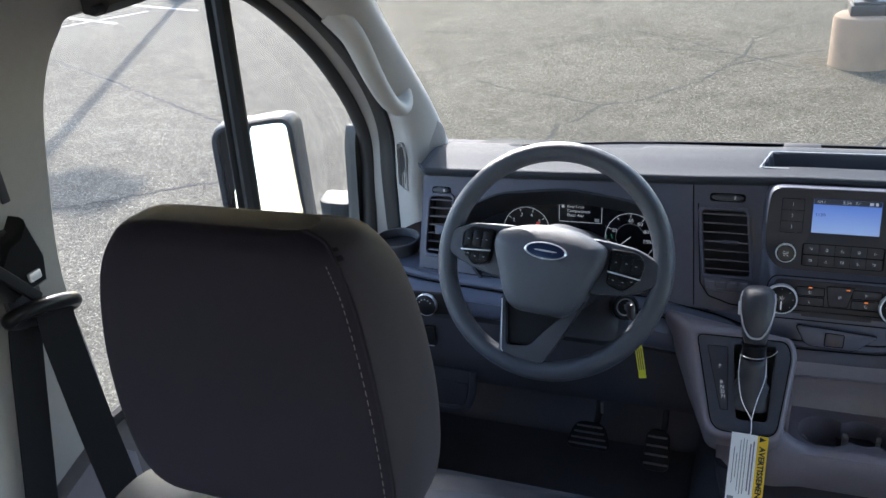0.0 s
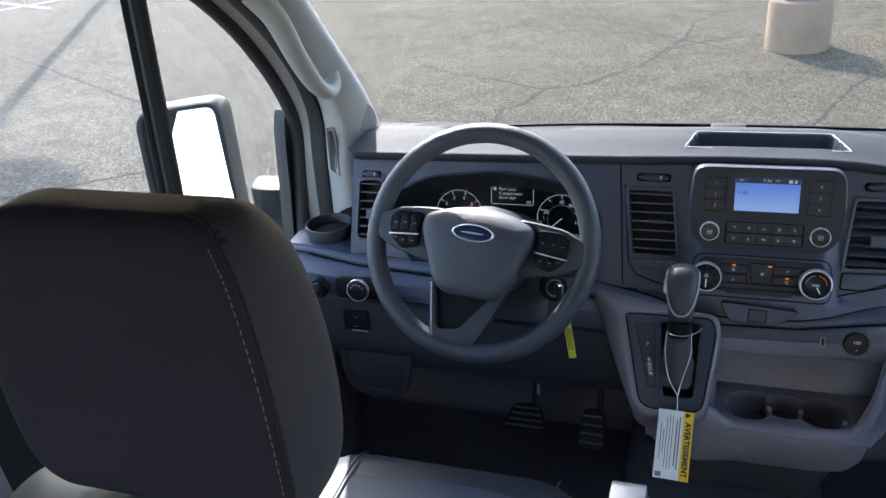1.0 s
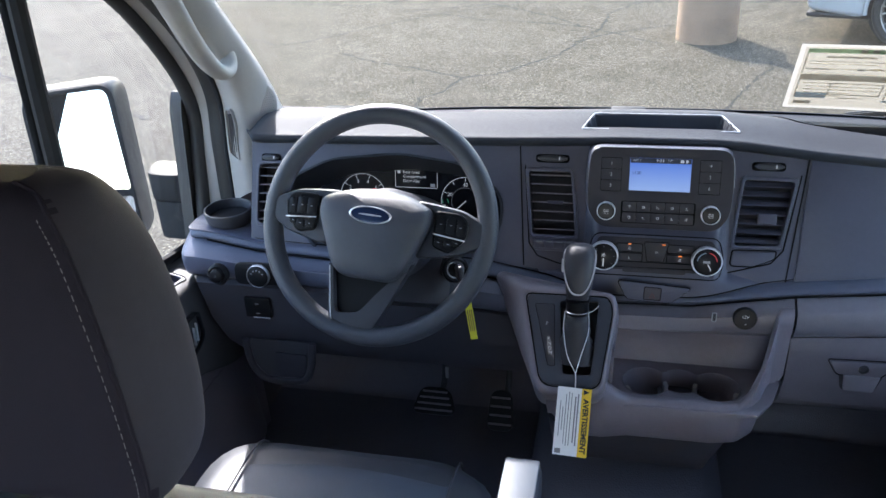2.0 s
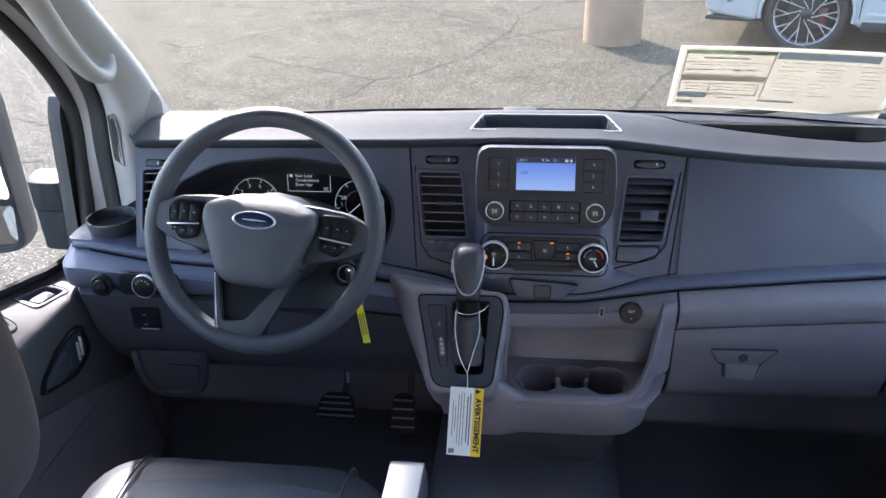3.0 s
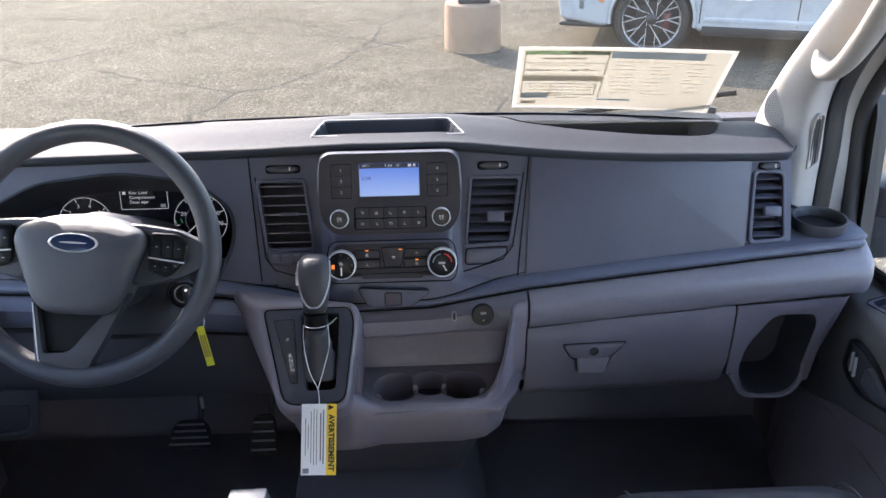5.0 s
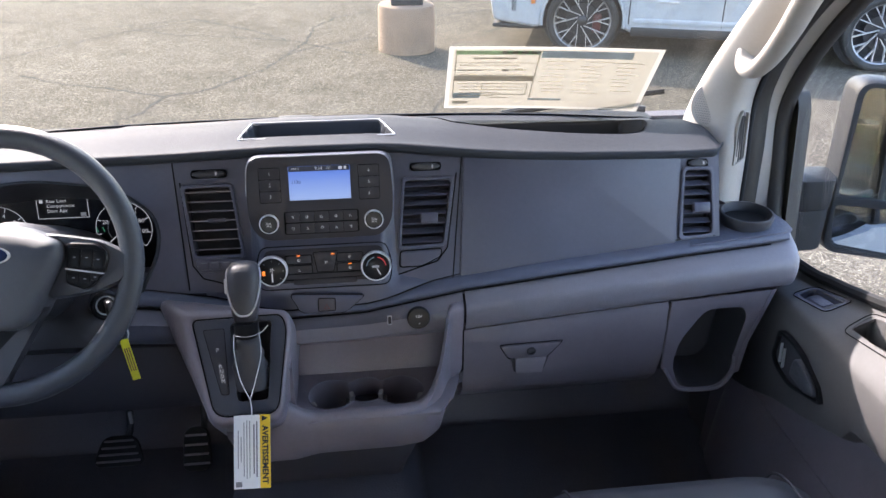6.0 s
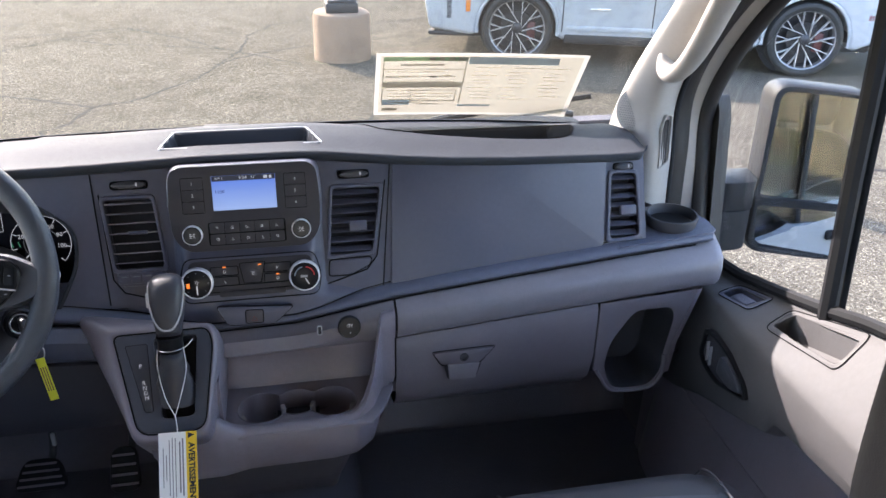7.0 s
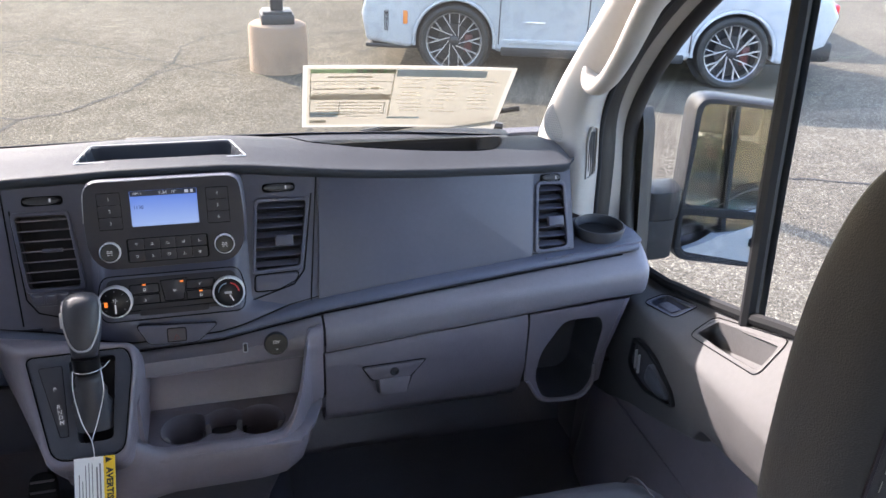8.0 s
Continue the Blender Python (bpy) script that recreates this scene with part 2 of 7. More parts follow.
AMBERLENS = mat("amber_lamp_lens", (0.7, 0.22, 0.05), 0.25)
BROWN = mat("brown_awning", (0.18, 0.085, 0.055), 0.8)
BLUESIGN = mat("blue_sign", (0.04, 0.15, 0.40), 0.5)
STUCCO = mat("beige_stucco", (0.48, 0.42, 0.29), 0.9, bump=0.5, bscale=60)
LEAF = mat("shrub_leaf", (0.085, 0.12, 0.05), 0.6, var=0.4)
TEAL = mat("teal_car_paint", (0.014, 0.085, 0.14), 0.2, coat=0.6)

# ---- shape helpers ----


def whole(ob):
    m = ob.matrix_basis.copy()
    return whole(ob.parent) @ ob.matrix_parent_inverse @ m if ob.parent else m


def thing(name, label, category, at=(0, 0, 0), group="", kind=""):
    ob = new(name)
    ob.location = at
    ob.empty_display_size = 0.02
    return tagged(ob, label, category, group, kind)


def part(name, bm, material, parent=None, label="", sharp=38.0):
    """One bmesh as one mesh object under a thing or a part; its points are in world metres."""
    bmesh.ops.recalc_face_normals(bm, faces=bm.faces)
    for f in bm.faces:
        f.smooth = True
    lim = radians(sharp)
    for e in bm.edges:
        e.smooth = len(e.link_faces) == 2 and e.calc_face_angle(0) < lim
    me = bpy.data.meshes.new(name)
    bm.to_mesh(me)
    bm.free()
    me.materials.append(material)
    ob = new(name, me)
    if parent:
        ob.parent = parent
        ob.matrix_parent_inverse = whole(parent).inverted()
    if label:
        ob["label"] = label
    return ob


def solo(name, bm, material, label, category="", group="", kind="", sharp=38.0):
    return tagged(part(name, bm, material, None, "", sharp), label, category, group, kind)


def face(x, y, z, tilt, turn=0.0):
    """A plane in the room: local x to the right, y up the face, z out towards the cabin; its top leans forward by tilt."""
    return Matrix.Translation((x, y, z)) @ Matrix.Rotation(radians(turn), 4, "Z") @ Matrix.Rotation(radians(90 - tilt), 4, "X")


def moved(bm, m):
    bmesh.ops.transform(bm, matrix=m, verts=bm.verts)
    return bm


def join(*bms):
    a = bms[0]
    for b in bms[1:]:
        me = bpy.data.meshes.new("tmp")
        b.to_mesh(me)
        b.free()
        a.from_mesh(me)
        bpy.data.meshes.remove(me)
    return a


def box(sx, sy, sz, r=0.0, at=(0, 0, 0), seg=2):
    bm = bmesh.new()
    bmesh.ops.create_cube(bm, size=1.0)
    bmesh.ops.scale(bm, vec=(sx, sy, sz), verts=bm.verts)
    if r > 0:
        bmesh.ops.bevel(bm, geom=bm.edges[:], offset=min(r, 0.49 * min(sx, sy, sz)), segments=seg, profile=0.5, affect="EDGES")
    return moved(bm, Matrix.Translation(at))


def rounded(pts, r, n=5):
    """A closed 2D outline with its corners rounded by r (a number, or one for each corner)."""
    out, k = [], len(pts)
    for i in range(k):
        p, a, b = Vector(pts[i]).to_2d(), Vector(pts[i - 1]).to_2d(), Vector(pts[(i + 1) % k]).to_2d()
        ri = r[i] if isinstance(r, (list, tuple)) else r
        u, v = (a - p), (b - p)
        d = min(ri, 0.48 * u.length, 0.48 * v.length)
        if d < 1e-5:
            out.append(p)
            continue
        s, e = p + u.normalized() * d, p + v.normalized() * d
        for j in range(n + 1):
            t = j / n
            out.append(s * (1 - t) ** 2 + p * 2 * t * (1 - t) + e * t * t)
    return out


def rect(w, h, r, cx=0.0, cy=0.0, n=5):
    return rounded([(cx - w / 2, cy - h / 2), (cx + w / 2, cy - h / 2), (cx + w / 2, cy + h / 2), (cx - w / 2, cy + h / 2)], r, n)


def disc(r, n=32, cx=0.0, cy=0.0, ry=None):
    return [Vector((cx + r * math.cos(2 * math.pi * i / n), cy + (ry or r) * math.sin(2 * math.pi * i / n))) for i in range(n)]


def slab(outer, z0, z1, m=None, holes=(), soft=0.0):
    """A plate between z0 and z1 with holes right through it, its upper rims softened."""
    bm = bmesh.new()
    edges = []
    for loop in (outer, *holes):
        vs = [bm.verts.new((p[0], p[1], z1)) for p in loop]
        edges += [bm.edges.new((vs[i], vs[(i + 1) % len(vs)])) for i in range(len(vs))]
    if holes:
        bmesh.ops.triangle_fill(bm, edges=edges, use_beauty=True)
    else:
        bm.faces.new(vs)
    top = bm.faces[:]
    res = bmesh.ops.extrude_face_region(bm, geom=top)
    down = [v for v in res["geom"] if isinstance(v, bmesh.types.BMVert)]
    for v in down:
        v.co.z = z0
    if soft:
        rim = [e for e in bm.edges if abs(e.verts[0].co.z - z1) < 1e-7 and abs(e.verts[1].co.z - z1) < 1e-7 and e.calc_face_angle(0) > 1.0]
        bmesh.ops.bevel(bm, geom=rim, offset=soft, segments=2, profile=0.5, affect="EDGES", clamp_overlap=True)
    return moved(bm, m) if m else bm


def loft(rings, closed=True, caps=True):
    bm = bmesh.new()
    rows = [[bm.verts.new(p) for p in ring] for ring in rings]
    n = len(rows[0])
    for a, b in zip(rows, rows[1:]):
        for i in range(n if closed else n - 1):
            j = (i + 1) % n
            bm.faces.new((a[i], a[j], b[j], b[i]))
    if closed and caps:
        bm.faces.new(rows[0][::-1])
        bm.faces.new(rows[-1])
    return bm


def thick(bm, d):
    """Gives a sheet a thickness d."""
    bmesh.ops.recalc_face_normals(bm, faces=bm.faces)
    bmesh.ops.solidify(bm, geom=bm.faces[:], thickness=d)
    return bm


def spline(pts, n=8):
    """A smooth curve through points."""
    p = [Vector(q) for q in pts]
    p = [p[0] * 2 - p[1]] + p + [p[-1] * 2 - p[-2]]
    out = []
    for i in range(1, len(p) - 2):
        for j in range(n):
            t = j / n
            out.append(0.5 * (2 * p[i] + (p[i + 1] - p[i - 1]) * t + (2 * p[i - 1] - 5 * p[i] + 4 * p[i + 1] - p[i + 2]) * t * t
                              + (3 * p[i] - p[i - 1] - 3 * p[i + 1] + p[i + 2]) * t ** 3))
    return out + [p[-2]]


def tube(path, r, n=10, closed=False, flat=1.0, up=None):
    """A round or flattened bar along a path; r is a number or one for each point."""
    path = [Vector(p) for p in path]
    k = len(path)
    rings, ref = [], None
    for i, p in enumerate(path):
        d = (path[(i + 1) % k] - path[i - 1]) if closed or 0 < i < k - 1 else (path[1] - path[0] if i == 0 else path[-1] - path[-2])
        d.normalize()
        if ref is None:
            ref = Vector(up) if up else (Vector((0, 0, 1)) if abs(d.z) < 0.9 else Vector((1, 0, 0)))
        if up:
            ref = Vector(up)
        ref = (ref - d * ref.dot(d)).normalized()
        s = d.cross(ref)
        ri = r[i] if isinstance(r, (list, tuple)) else r
        rings.append([p + ri * (math.cos(2 * math.pi * j / n) * s + flat * math.sin(2 * math.pi * j / n) * ref) for j in range(n)])
    if closed:
        rings.append(rings[0])
        bm = loft(rings, caps=False)
        bmesh.ops.remove_doubles(bm, verts=bm.verts, dist=1e-6)
        return bm
    return loft(rings)


def lathe(profile, n=32, m=None):
    """A turned body about local z from (radius, z) pairs; closed where the radius is 0."""
    bm = bmesh.new()
    rows = []
    for r, z in profile:
        rows.append([bm.verts.new((0, 0, z))] if r < 1e-6 else [bm.verts.new((r * math.cos(2 * math.pi * i / n), r * math.sin(2 * math.pi * i / n), z)) for i in range(n)])
    for a, b in zip(rows, rows[1:]):
        for i in range(n):
            j = (i + 1) % n
            q = [a[i % len(a)], a[j % len(a)], b[j % len(b)], b[i % len(b)]]
            q = list(dict.fromkeys(q))
            if len(q) > 2:
                bm.faces.new(q)
    return moved(bm, m) if m else bm


def words(s, size, m, depth=0.0004, align="CENTER", bold=0.0):
    """Raised letters in the built-in font, lying in the local x-y plane of m."""
    cu = bpy.data.curves.new("words", "FONT")
    cu.body, cu.size, cu.extrude, cu.align_x, cu.align_y = s, size, depth, align, "CENTER"
    cu.resolution_u = 2
    cu.offset = bold
    ob = bpy.data.objects.new("words", cu)
    me = bpy.data.meshes.new_from_object(ob)
    bm = bmesh.new()
    bm.from_mesh(me)
    bpy.data.objects.remove(ob)
    bpy.data.meshes.remove(me)
    bpy.data.curves.remove(cu)
    return moved(bm, m)


def lerp(x, table):
    """A value read smoothly from (x, value) pairs."""
    if x <= table[0][0]:
        return table[0][1]
    for (a, p), (b, q) in zip(table, table[1:]):
        if x <= b:
            return p + (q - p) * (x - a) / (b - a)
    return table[-1][1]


def step(t):
    t = max(0.0, min(1.0, t))
    return t * t * (3 - 2 * t)


def T(x, y, z=0.0):
    return Matrix.Translation((x, y, z))

# ---- outside: ground, cracks, paint ----
ground = bmesh.new()
bmesh.ops.create_grid(ground, x_segments=2, y_segments=2, size=400)
solo("ground", ground, ASPHALT, "old grey asphalt of a parking lot, cracked and sun-bleached", "ground", kind="structure")
cracks = [
    [(-5.15, 7.81), (-4.56, 7.58), (-3.96, 7.21), (-3.68, 7.31), (-3.18, 7.97), (-2.51, 8.75), (-1.86, 9.2), (-1.44, 9.39)],
    [(-3.04, 6.85), (-2.55, 6.51), (-2.09, 6.3), (-1.55, 6.0), (-1.25, 6.12), (-0.71, 6.87), (-0.32, 8.08), (-0.28, 8.81), (0.0, 9.35), (0.49, 9.77)],
    [(-1.55, 6.01), (-1.61, 5.78), (-1.64, 5.55), (-1.8, 5.35), (-1.8, 4.8)],
    [(0.6, 4.7), (0.72, 5.1), (0.88, 5.53), (1.05, 5.96)],
    [(-11.13, 8.34), (-9.96, 7.75), (-8.08, 6.74), (-6.57, 5.89), (-5.22, 5.14), (-4.0, 4.6)],
    [(-5.5, 2.75), (-4.89, 3.16), (-4.4, 3.57), (-3.6, 3.9)],
    [(4.0, 3.75), (4.55, 3.5), (4.96, 3.34), (5.8, 3.0)],
    [(1.81, 8.34), (2.37, 9.02), (2.67, 9.68)],
    [(-2.40, 8.86), (-1.88, 8.53), (-1.35, 8.40), (-0.88, 8.23), (-0.48, 8.09), (-0.12, 7.73), (0.10, 7.50), (0.35, 7.29)],
    [(-3.08, 8.93), (-2.51, 9.11), (-1.78, 9.42), (-0.98, 8.68), (-0.50, 8.05)],
    [(1.16, 9.28), (1.63, 9.49), (2.56, 9.91), (3.3, 10.3)],
    [(1.05, 5.96), (1.12, 6.15), (1.27, 6.38), (1.30, 6.75)],
    [(-0.56, 7.40), (-0.21, 7.80), (0.10, 7.98), (0.48, 8.22)],
    [(-6.0, 9.2), (-4.88, 9.61), (-3.62, 9.37), (-2.96, 9.84)],
]
for line in cracks:
    pts = []
    for a, b in zip(line, line[1:]):
        n = max(2, int((Vector(b) - Vector(a)).length / 0.07))
        pts += [Vector(a).lerp(Vector(b), i / n) + Vector((random.gauss(0, 0.012), random.gauss(0, 0.012))) for i in range(n)]
    bm = bmesh.new()
    prev = None
    for i, p in enumerate(pts):
        d = (pts[min(i + 1, len(pts) - 1)] - pts[max(i - 1, 0)]).normalized()
        s = Vector((-d.y, d.x)) * random.uniform(0.008, 0.021)
        cur = bm.verts.new((*(p + s), 0.004)), bm.verts.new((*(p - s), 0.004))
        if prev:
            bm.faces.new((prev[0], prev[1], cur[1], cur[0]))
        prev = cur
    solo("pavement_crack", bm, CRACK, "dark jagged crack in the grey asphalt", "crack", "asphalt cracks", "structure")
for x, y, w, l, a in ((-13.4, 11.6, 0.1, 3.6, -22), (-12.2, 12.7, 0.1, 3.2, -22), (-12.7, 11.1, 0.1, 2.6, 60)):
    solo("parking_line", moved(box(l, w, 0.004), T(x, y, 0.004) @ Matrix.Rotation(radians(a), 4, "Z")), LINE, "worn white painted parking line on asphalt", "parking line", "parking lines", "structure")


# ---- outside: lamp posts ----
def lamp_post(x, y, high, head_turn):
    t = thing("lamp_post", "black square lamp post on a round tan concrete footing", "lamp post", (x, y, 0), "lamp posts")
    c = T(x, y)
    part("footing", lathe([(0, 0), (0.31, 0), (0.307, 0.45), (0.295, 0.485), (0.27, 0.5), (0, 0.5)], 36, c), CONCRETE, t, "tan painted concrete footing")
    part("base_cover", join(moved(box(0.34, 0.34, 0.10, 0.01), c @ T(0, 0, 0.55)), moved(box(0.30, 0.30, 0.04, 0.01), c @ T(0, 0, 0.61))), POLE, t)
    part("pole", moved(box(0.13, 0.13, high - 0.6, 0.012), c @ T(0, 0, 0.3 + high / 2)), POLE, t)
    h = c @ T(0, 0, high) @ Matrix.Rotation(radians(head_turn), 4, "Z")
    part("arm", moved(box(0.7, 0.08, 0.08, 0.01), h @ T(0.35, 0, -0.1)), POLE, t)
    part("lamp_head", slab(rounded([(0.35, -0.34), (1.45, -0.30), (1.45, 0.30), (0.35, 0.34)], 0.24), -0.14, 0.02, h), POLE, t)
    return t


lamp_post(0.77, 7.58, 9.0, 90)
lamp_post(-12.55, 14.08, 7.6, -14)


# ---- outside: parked cars ----
def wheel(car, m):
    """A wheel whose axle is local z, its outer side up."""
    w = thing("wheel", "", "")
    w.parent = car
    w.matrix_parent_inverse = whole(car).inverted()
    part("tyre", lathe([(0.262, -0.10), (0.34, -0.115), (0.368, -0.10), (0.378, -0.06), (0.378, 0.06), (0.368, 0.10), (0.34, 0.118), (0.310, 0.113), (0.298, 0.10), (0.29, 0.07)], 48, m), TYRE, w)
    part("rim", lathe([(0.29, -0.09), (0.283, -0.05), (0.278, 0.05), (0.288, 0.100), (0.298, 0.106), (0.301, 0.097), (0.295, 0.09)], 48, m), ALLOYGREY, w, "bright machined rim edge")
    part("brake_disc", lathe([(0.0, 0.0), (0.17, 0.0), (0.175, -0.01), (0.0, -0.012)], 32, m), ALLOYDARK, w)
    part("brake_caliper", moved(box(0.09, 0.20, 0.06, 0.02), m @ T(-0.15, 0.03, 0.005)), REDCAL, w, "red brake caliper")
    part("barrel", lathe([(0.279, 0.05), (0.275, -0.09), (0.0, -0.09)], 32, m), VOID, w)
    for i in range(10):
        r = m @ Matrix.Rotation(i * math.pi / 5, 4, "Z")
        bm = bmesh.new()
        for pts in ([(0.045, -0.034), (0.049, -0.027), (0.284, 0.046), (0.286, 0.038)], [(0.150, 0.001), (0.147, 0.007), (0.286, -0.030), (0.285, -0.037)]):
            lo, hi = [bm.verts.new((*p, 0.045)) for p in pts], [bm.verts.new((p[0], p[1], 0.075 + 0.06 * p[0])) for p in pts]
            for k in range(4):
                bm.faces.new((lo[k], lo[(k + 1) % 4], hi[(k + 1) % 4], hi[k]))
            bm.faces.new(hi)
        part("spoke", moved(bm, r), ALLOY, w)
    part("hub", lathe([(0, 0.09), (0.03, 0.088), (0.055, 0.075), (0.06, 0.04), (0, 0.04)], 24, m), ALLOYDARK, w)
    return w


def suv(x, y, heading, paint, label):
    """A parked sport utility; origin on the ground midway between the axles, nose along local x, near side at -y."""
    t = thing("parked_suv", label, "car", (x, y, 0), "parked cars")
    c = T(x, y) @ Matrix.Rotation(heading, 4, "Z")
    L2, r = 1.475, 0.425
    under = []
    for ax in (-L2, L2):
        arch = [(ax + r * math.cos(a), 0.375 + r * math.sin(a)) for a in [radians(-10 + 200 * i / 18) for i in range(19)]]
        under.append(arch[::-1] if ax < 0 else arch[::-1])
    prof = [(-2.42, 0.48), (-1.98, 0.28)] + under[0] + [(-0.95, 0.26), (0.95, 0.26)] + under[1] + [(1.98, 0.28), (2.42, 0.34), (2.47, 0.62), (2.42, 0.84), (2.05, 0.96), (1.15, 1.02), (-2.1, 1.03), (-2.40, 0.97), (-2.5, 0.8)]
    up = c @ Matrix.Rotation(radians(90), 4, "X")
    body = slab(prof, -0.95, 0.95, up)
    bmesh.ops.bevel(body, geom=[e for e in body.edges if e.calc_face_angle(0) > 1.2], offset=0.05, segments=3, profile=0.5, affect="EDGES", clamp_overlap=True)
    part("body", body, paint, t)
    rings = []
    for z, x0, x1, w in ((1.00, -2.25, 1.15, 0.90), (1.15, -2.15, 0.85, 0.84), (1.36, -1.9, 0.35, 0.74), (1.47, -1.6, -0.05, 0.66), (1.51, -1.3, -0.5, 0.56)):
        rings.append([c @ Vector((p.x, p.y, z)) for p in rounded([(x0, -w), (x1, -w), (x1, w), (x0, w)], 0.22, 4)])
    part("cabin", loft(rings), CARGLASS, t, "dark tinted glasshouse")
    part("roof", loft([[c @ Vector((p.x, p.y, z)) for p in rounded([(x0, -w), (x1, -w), (x1, w), (x0, w)], 0.25, 4)] for z, x0, x1, w in ((1.45, -1.7, 0.1, 0.69), (1.51, -1.45, -0.2, 0.60), (1.54, -1.1, -0.5, 0.45))]), paint, t)
    part("sill_cladding", moved(box(1.95, 1.92, 0.10, 0.02), c @ T(0, 0, 0.29)), CLAD, t, "black sill cladding")
    part("underbody", moved(box(4.4, 1.5, 0.22, 0.03), c @ T(0, 0, 0.34)), VOID, t)
    part("rear_valance", moved(box(0.62, 1.88, 0.22, 0.05), c @ T(-2.2, 0, 0.43)), CLAD, t, "black lower rear bumper")
    part("front_lip", moved(box(0.50, 1.86, 0.05, 0.02), c @ T(2.18, 0, 0.29)), CLAD, t, "black front lip")
    for side in (-1, 1):
        part("side_glass", moved(box(2.2, 0.03, 0.24, 0.05), c @ T(-0.75, side * 0.815, 1.20)), CARGLASS, t)
        for dx in (-1.02, 0.07, 1.0):
            part("door_gap", moved(box(0.012, 0.01, 0.72), c @ T(dx, side * 0.949, 0.72)), VOID, t)
        part("badge", moved(box(0.20, 0.012, 0.022, 0.004), c @ T(0.62, side * 0.955, 0.60)), CHROME, t)
        part("door_moulding", moved(box(1.9, 0.02, 0.05, 0.008), c @ T(0, side * 0.953, 0.40)), paint, t)
        part("taillight", moved(box(0.34, 0.16, 0.11, 0.03), c @ T(-2.33, side * 0.84, 0.86)), TAIL, t, "red taillight")
        part("rear_reflector", moved(box(0.10, 0.05, 0.08, 0.015), c @ T(-2.08, side * 0.925, 0.62)), TAIL, t, "red side marker")
        part("side_marker", moved(box(0.05, 0.03, 0.14, 0.01), c @ T(2.0, side * 0.945, 0.60)), AMBERLENS, t, "amber side marker")
        part("headlight", moved(box(0.14, 0.12, 0.34, 0.03), c @ T(2.39, side * 0.84, 0.66)), LENS, t)
        part("fog_slot", moved(box(0.08, 0.05, 0.24, 0.015), c @ T(2.2, side * 0.925, 0.56)), CLAD, t)
        for ax in (-L2, L2):
            part("arch_liner", lathe([(0.42, -0.1), (0.43, 0.0), (0.0, 0.0)], 32, c @ T(ax, side * 0.72, 0.375) @ Matrix.Rotation(radians(-90 * side), 4, "X")), VOID, t)
            part("arch_lip", tube([c @ Vector((ax + 0.43 * math.cos(a), side * 0.945, 0.375 + 0.43 * math.sin(a))) for a in [radians(-8 + 196 * i / 20) for i in range(21)]], 0.018, 6), paint, t)
            wheel(t, c @ T(ax, side * 0.86, 0.375) @ Matrix.Rotation(radians(-90 * side), 4, "X"))
    return t


HEAD = math.atan2(0.92, -2.81)
ax_mid = Vector((4.01, 6.68))
mid = ax_mid + Vector((0.311, 0.950)) * 0.86
first = suv(mid.x, mid.y, HEAD, SUVPAINT, "white parked suv with multi-spoke alloy wheels")
for k in (1, 2):
    p = mid + Vector((0.311, 0.950)) * 2.95 * k + Vector((0.95, -0.311)) * 0.5 * k
    copy_thing(first, T(p.x, p.y))

# ---- the van's shell ----
def yz(poly, x0, x1):
    """A plate in the y-z plane between x0 and x1."""
    return moved(slab([(p[0], p[1]) for p in poly], min(x0, x1), max(x0, x1)), Matrix(((0, 0, 1, 0), (1, 0, 0, 0), (0, 1, 0, 0), (0, 0, 0, 1))))


def grown(o, d):
    cx, cy = sum(p.x for p in o) / len(o), sum(p.y for p in o) / len(o)
    w, h = (max(p.x for p in o) - min(p.x for p in o)) / 2, (max(p.y for p in o) - min(p.y for p in o)) / 2
    return [Vector((cx + (p.x - cx) * (1 + d / w), cy + (p.y - cy) * (1 + d / h))) for p in o]


def ribbon(cols, n=6):
    """A sheet through several lines, smooth both ways."""
    lines = [spline(c, n) for c in cols]
    rows = [spline([ln[i] for ln in lines], n) for i in range(len(lines[0]))]
    return loft(rows, closed=False)


solo("floor", moved(box(1.88, 4.9, 0.04), T(0, -2.1, 0.73)), CARPET, "black rubber van floor", "floor", kind="structure")
solo("ceiling", join(moved(box(1.98, 4.1, 0.04), T(0, -2.5, 2.52)), loft([[(-0.93, -0.45, 2.50), (0.93, -0.45, 2.50), (0.93, -0.45, 2.54), (-0.93, -0.45, 2.54)], [(-0.93, -0.05, 2.30), (0.93, -0.05, 2.30), (0.93, -0.05, 2.36), (-0.93, -0.05, 2.36)], [(-0.93, -0.08, 2.10), (0.93, -0.08, 2.10), (0.93, 0.0, 2.10), (-0.93, 0.0, 2.10)]])), BOUNCE_LINING, "light grey van headliner, kept pale to bounce fill light", "ceiling", kind="structure")
solo("windshield_header", loft([[(x, y, z) for y, z in ((-0.10, 2.09), (0.06, 2.075), (0.13, 2.10), (0.06, 2.20), (-0.10, 2.36))] for x in (-1.0, -0.5, 0.0, 0.5, 1.0)]), TRIM, "light grey header above the windshield", "header", kind="structure")
solo("wall_front", loft([[(-1.0, 0.36, 0.71), (1.0, 0.36, 0.71), (1.0, 0.40, 0.71), (-1.0, 0.40, 0.71)], [(-1.0, 0.47, 1.1), (1.0, 0.47, 1.1), (1.0, 0.51, 1.1), (-1.0, 0.51, 1.1)], [(-1.0, 0.50, 1.515), (1.0, 0.50, 1.515), (1.0, 0.54, 1.515), (-1.0, 0.54, 1.515)]]), CARPET, "black carpeted firewall under the dashboard", "firewall", kind="structure")
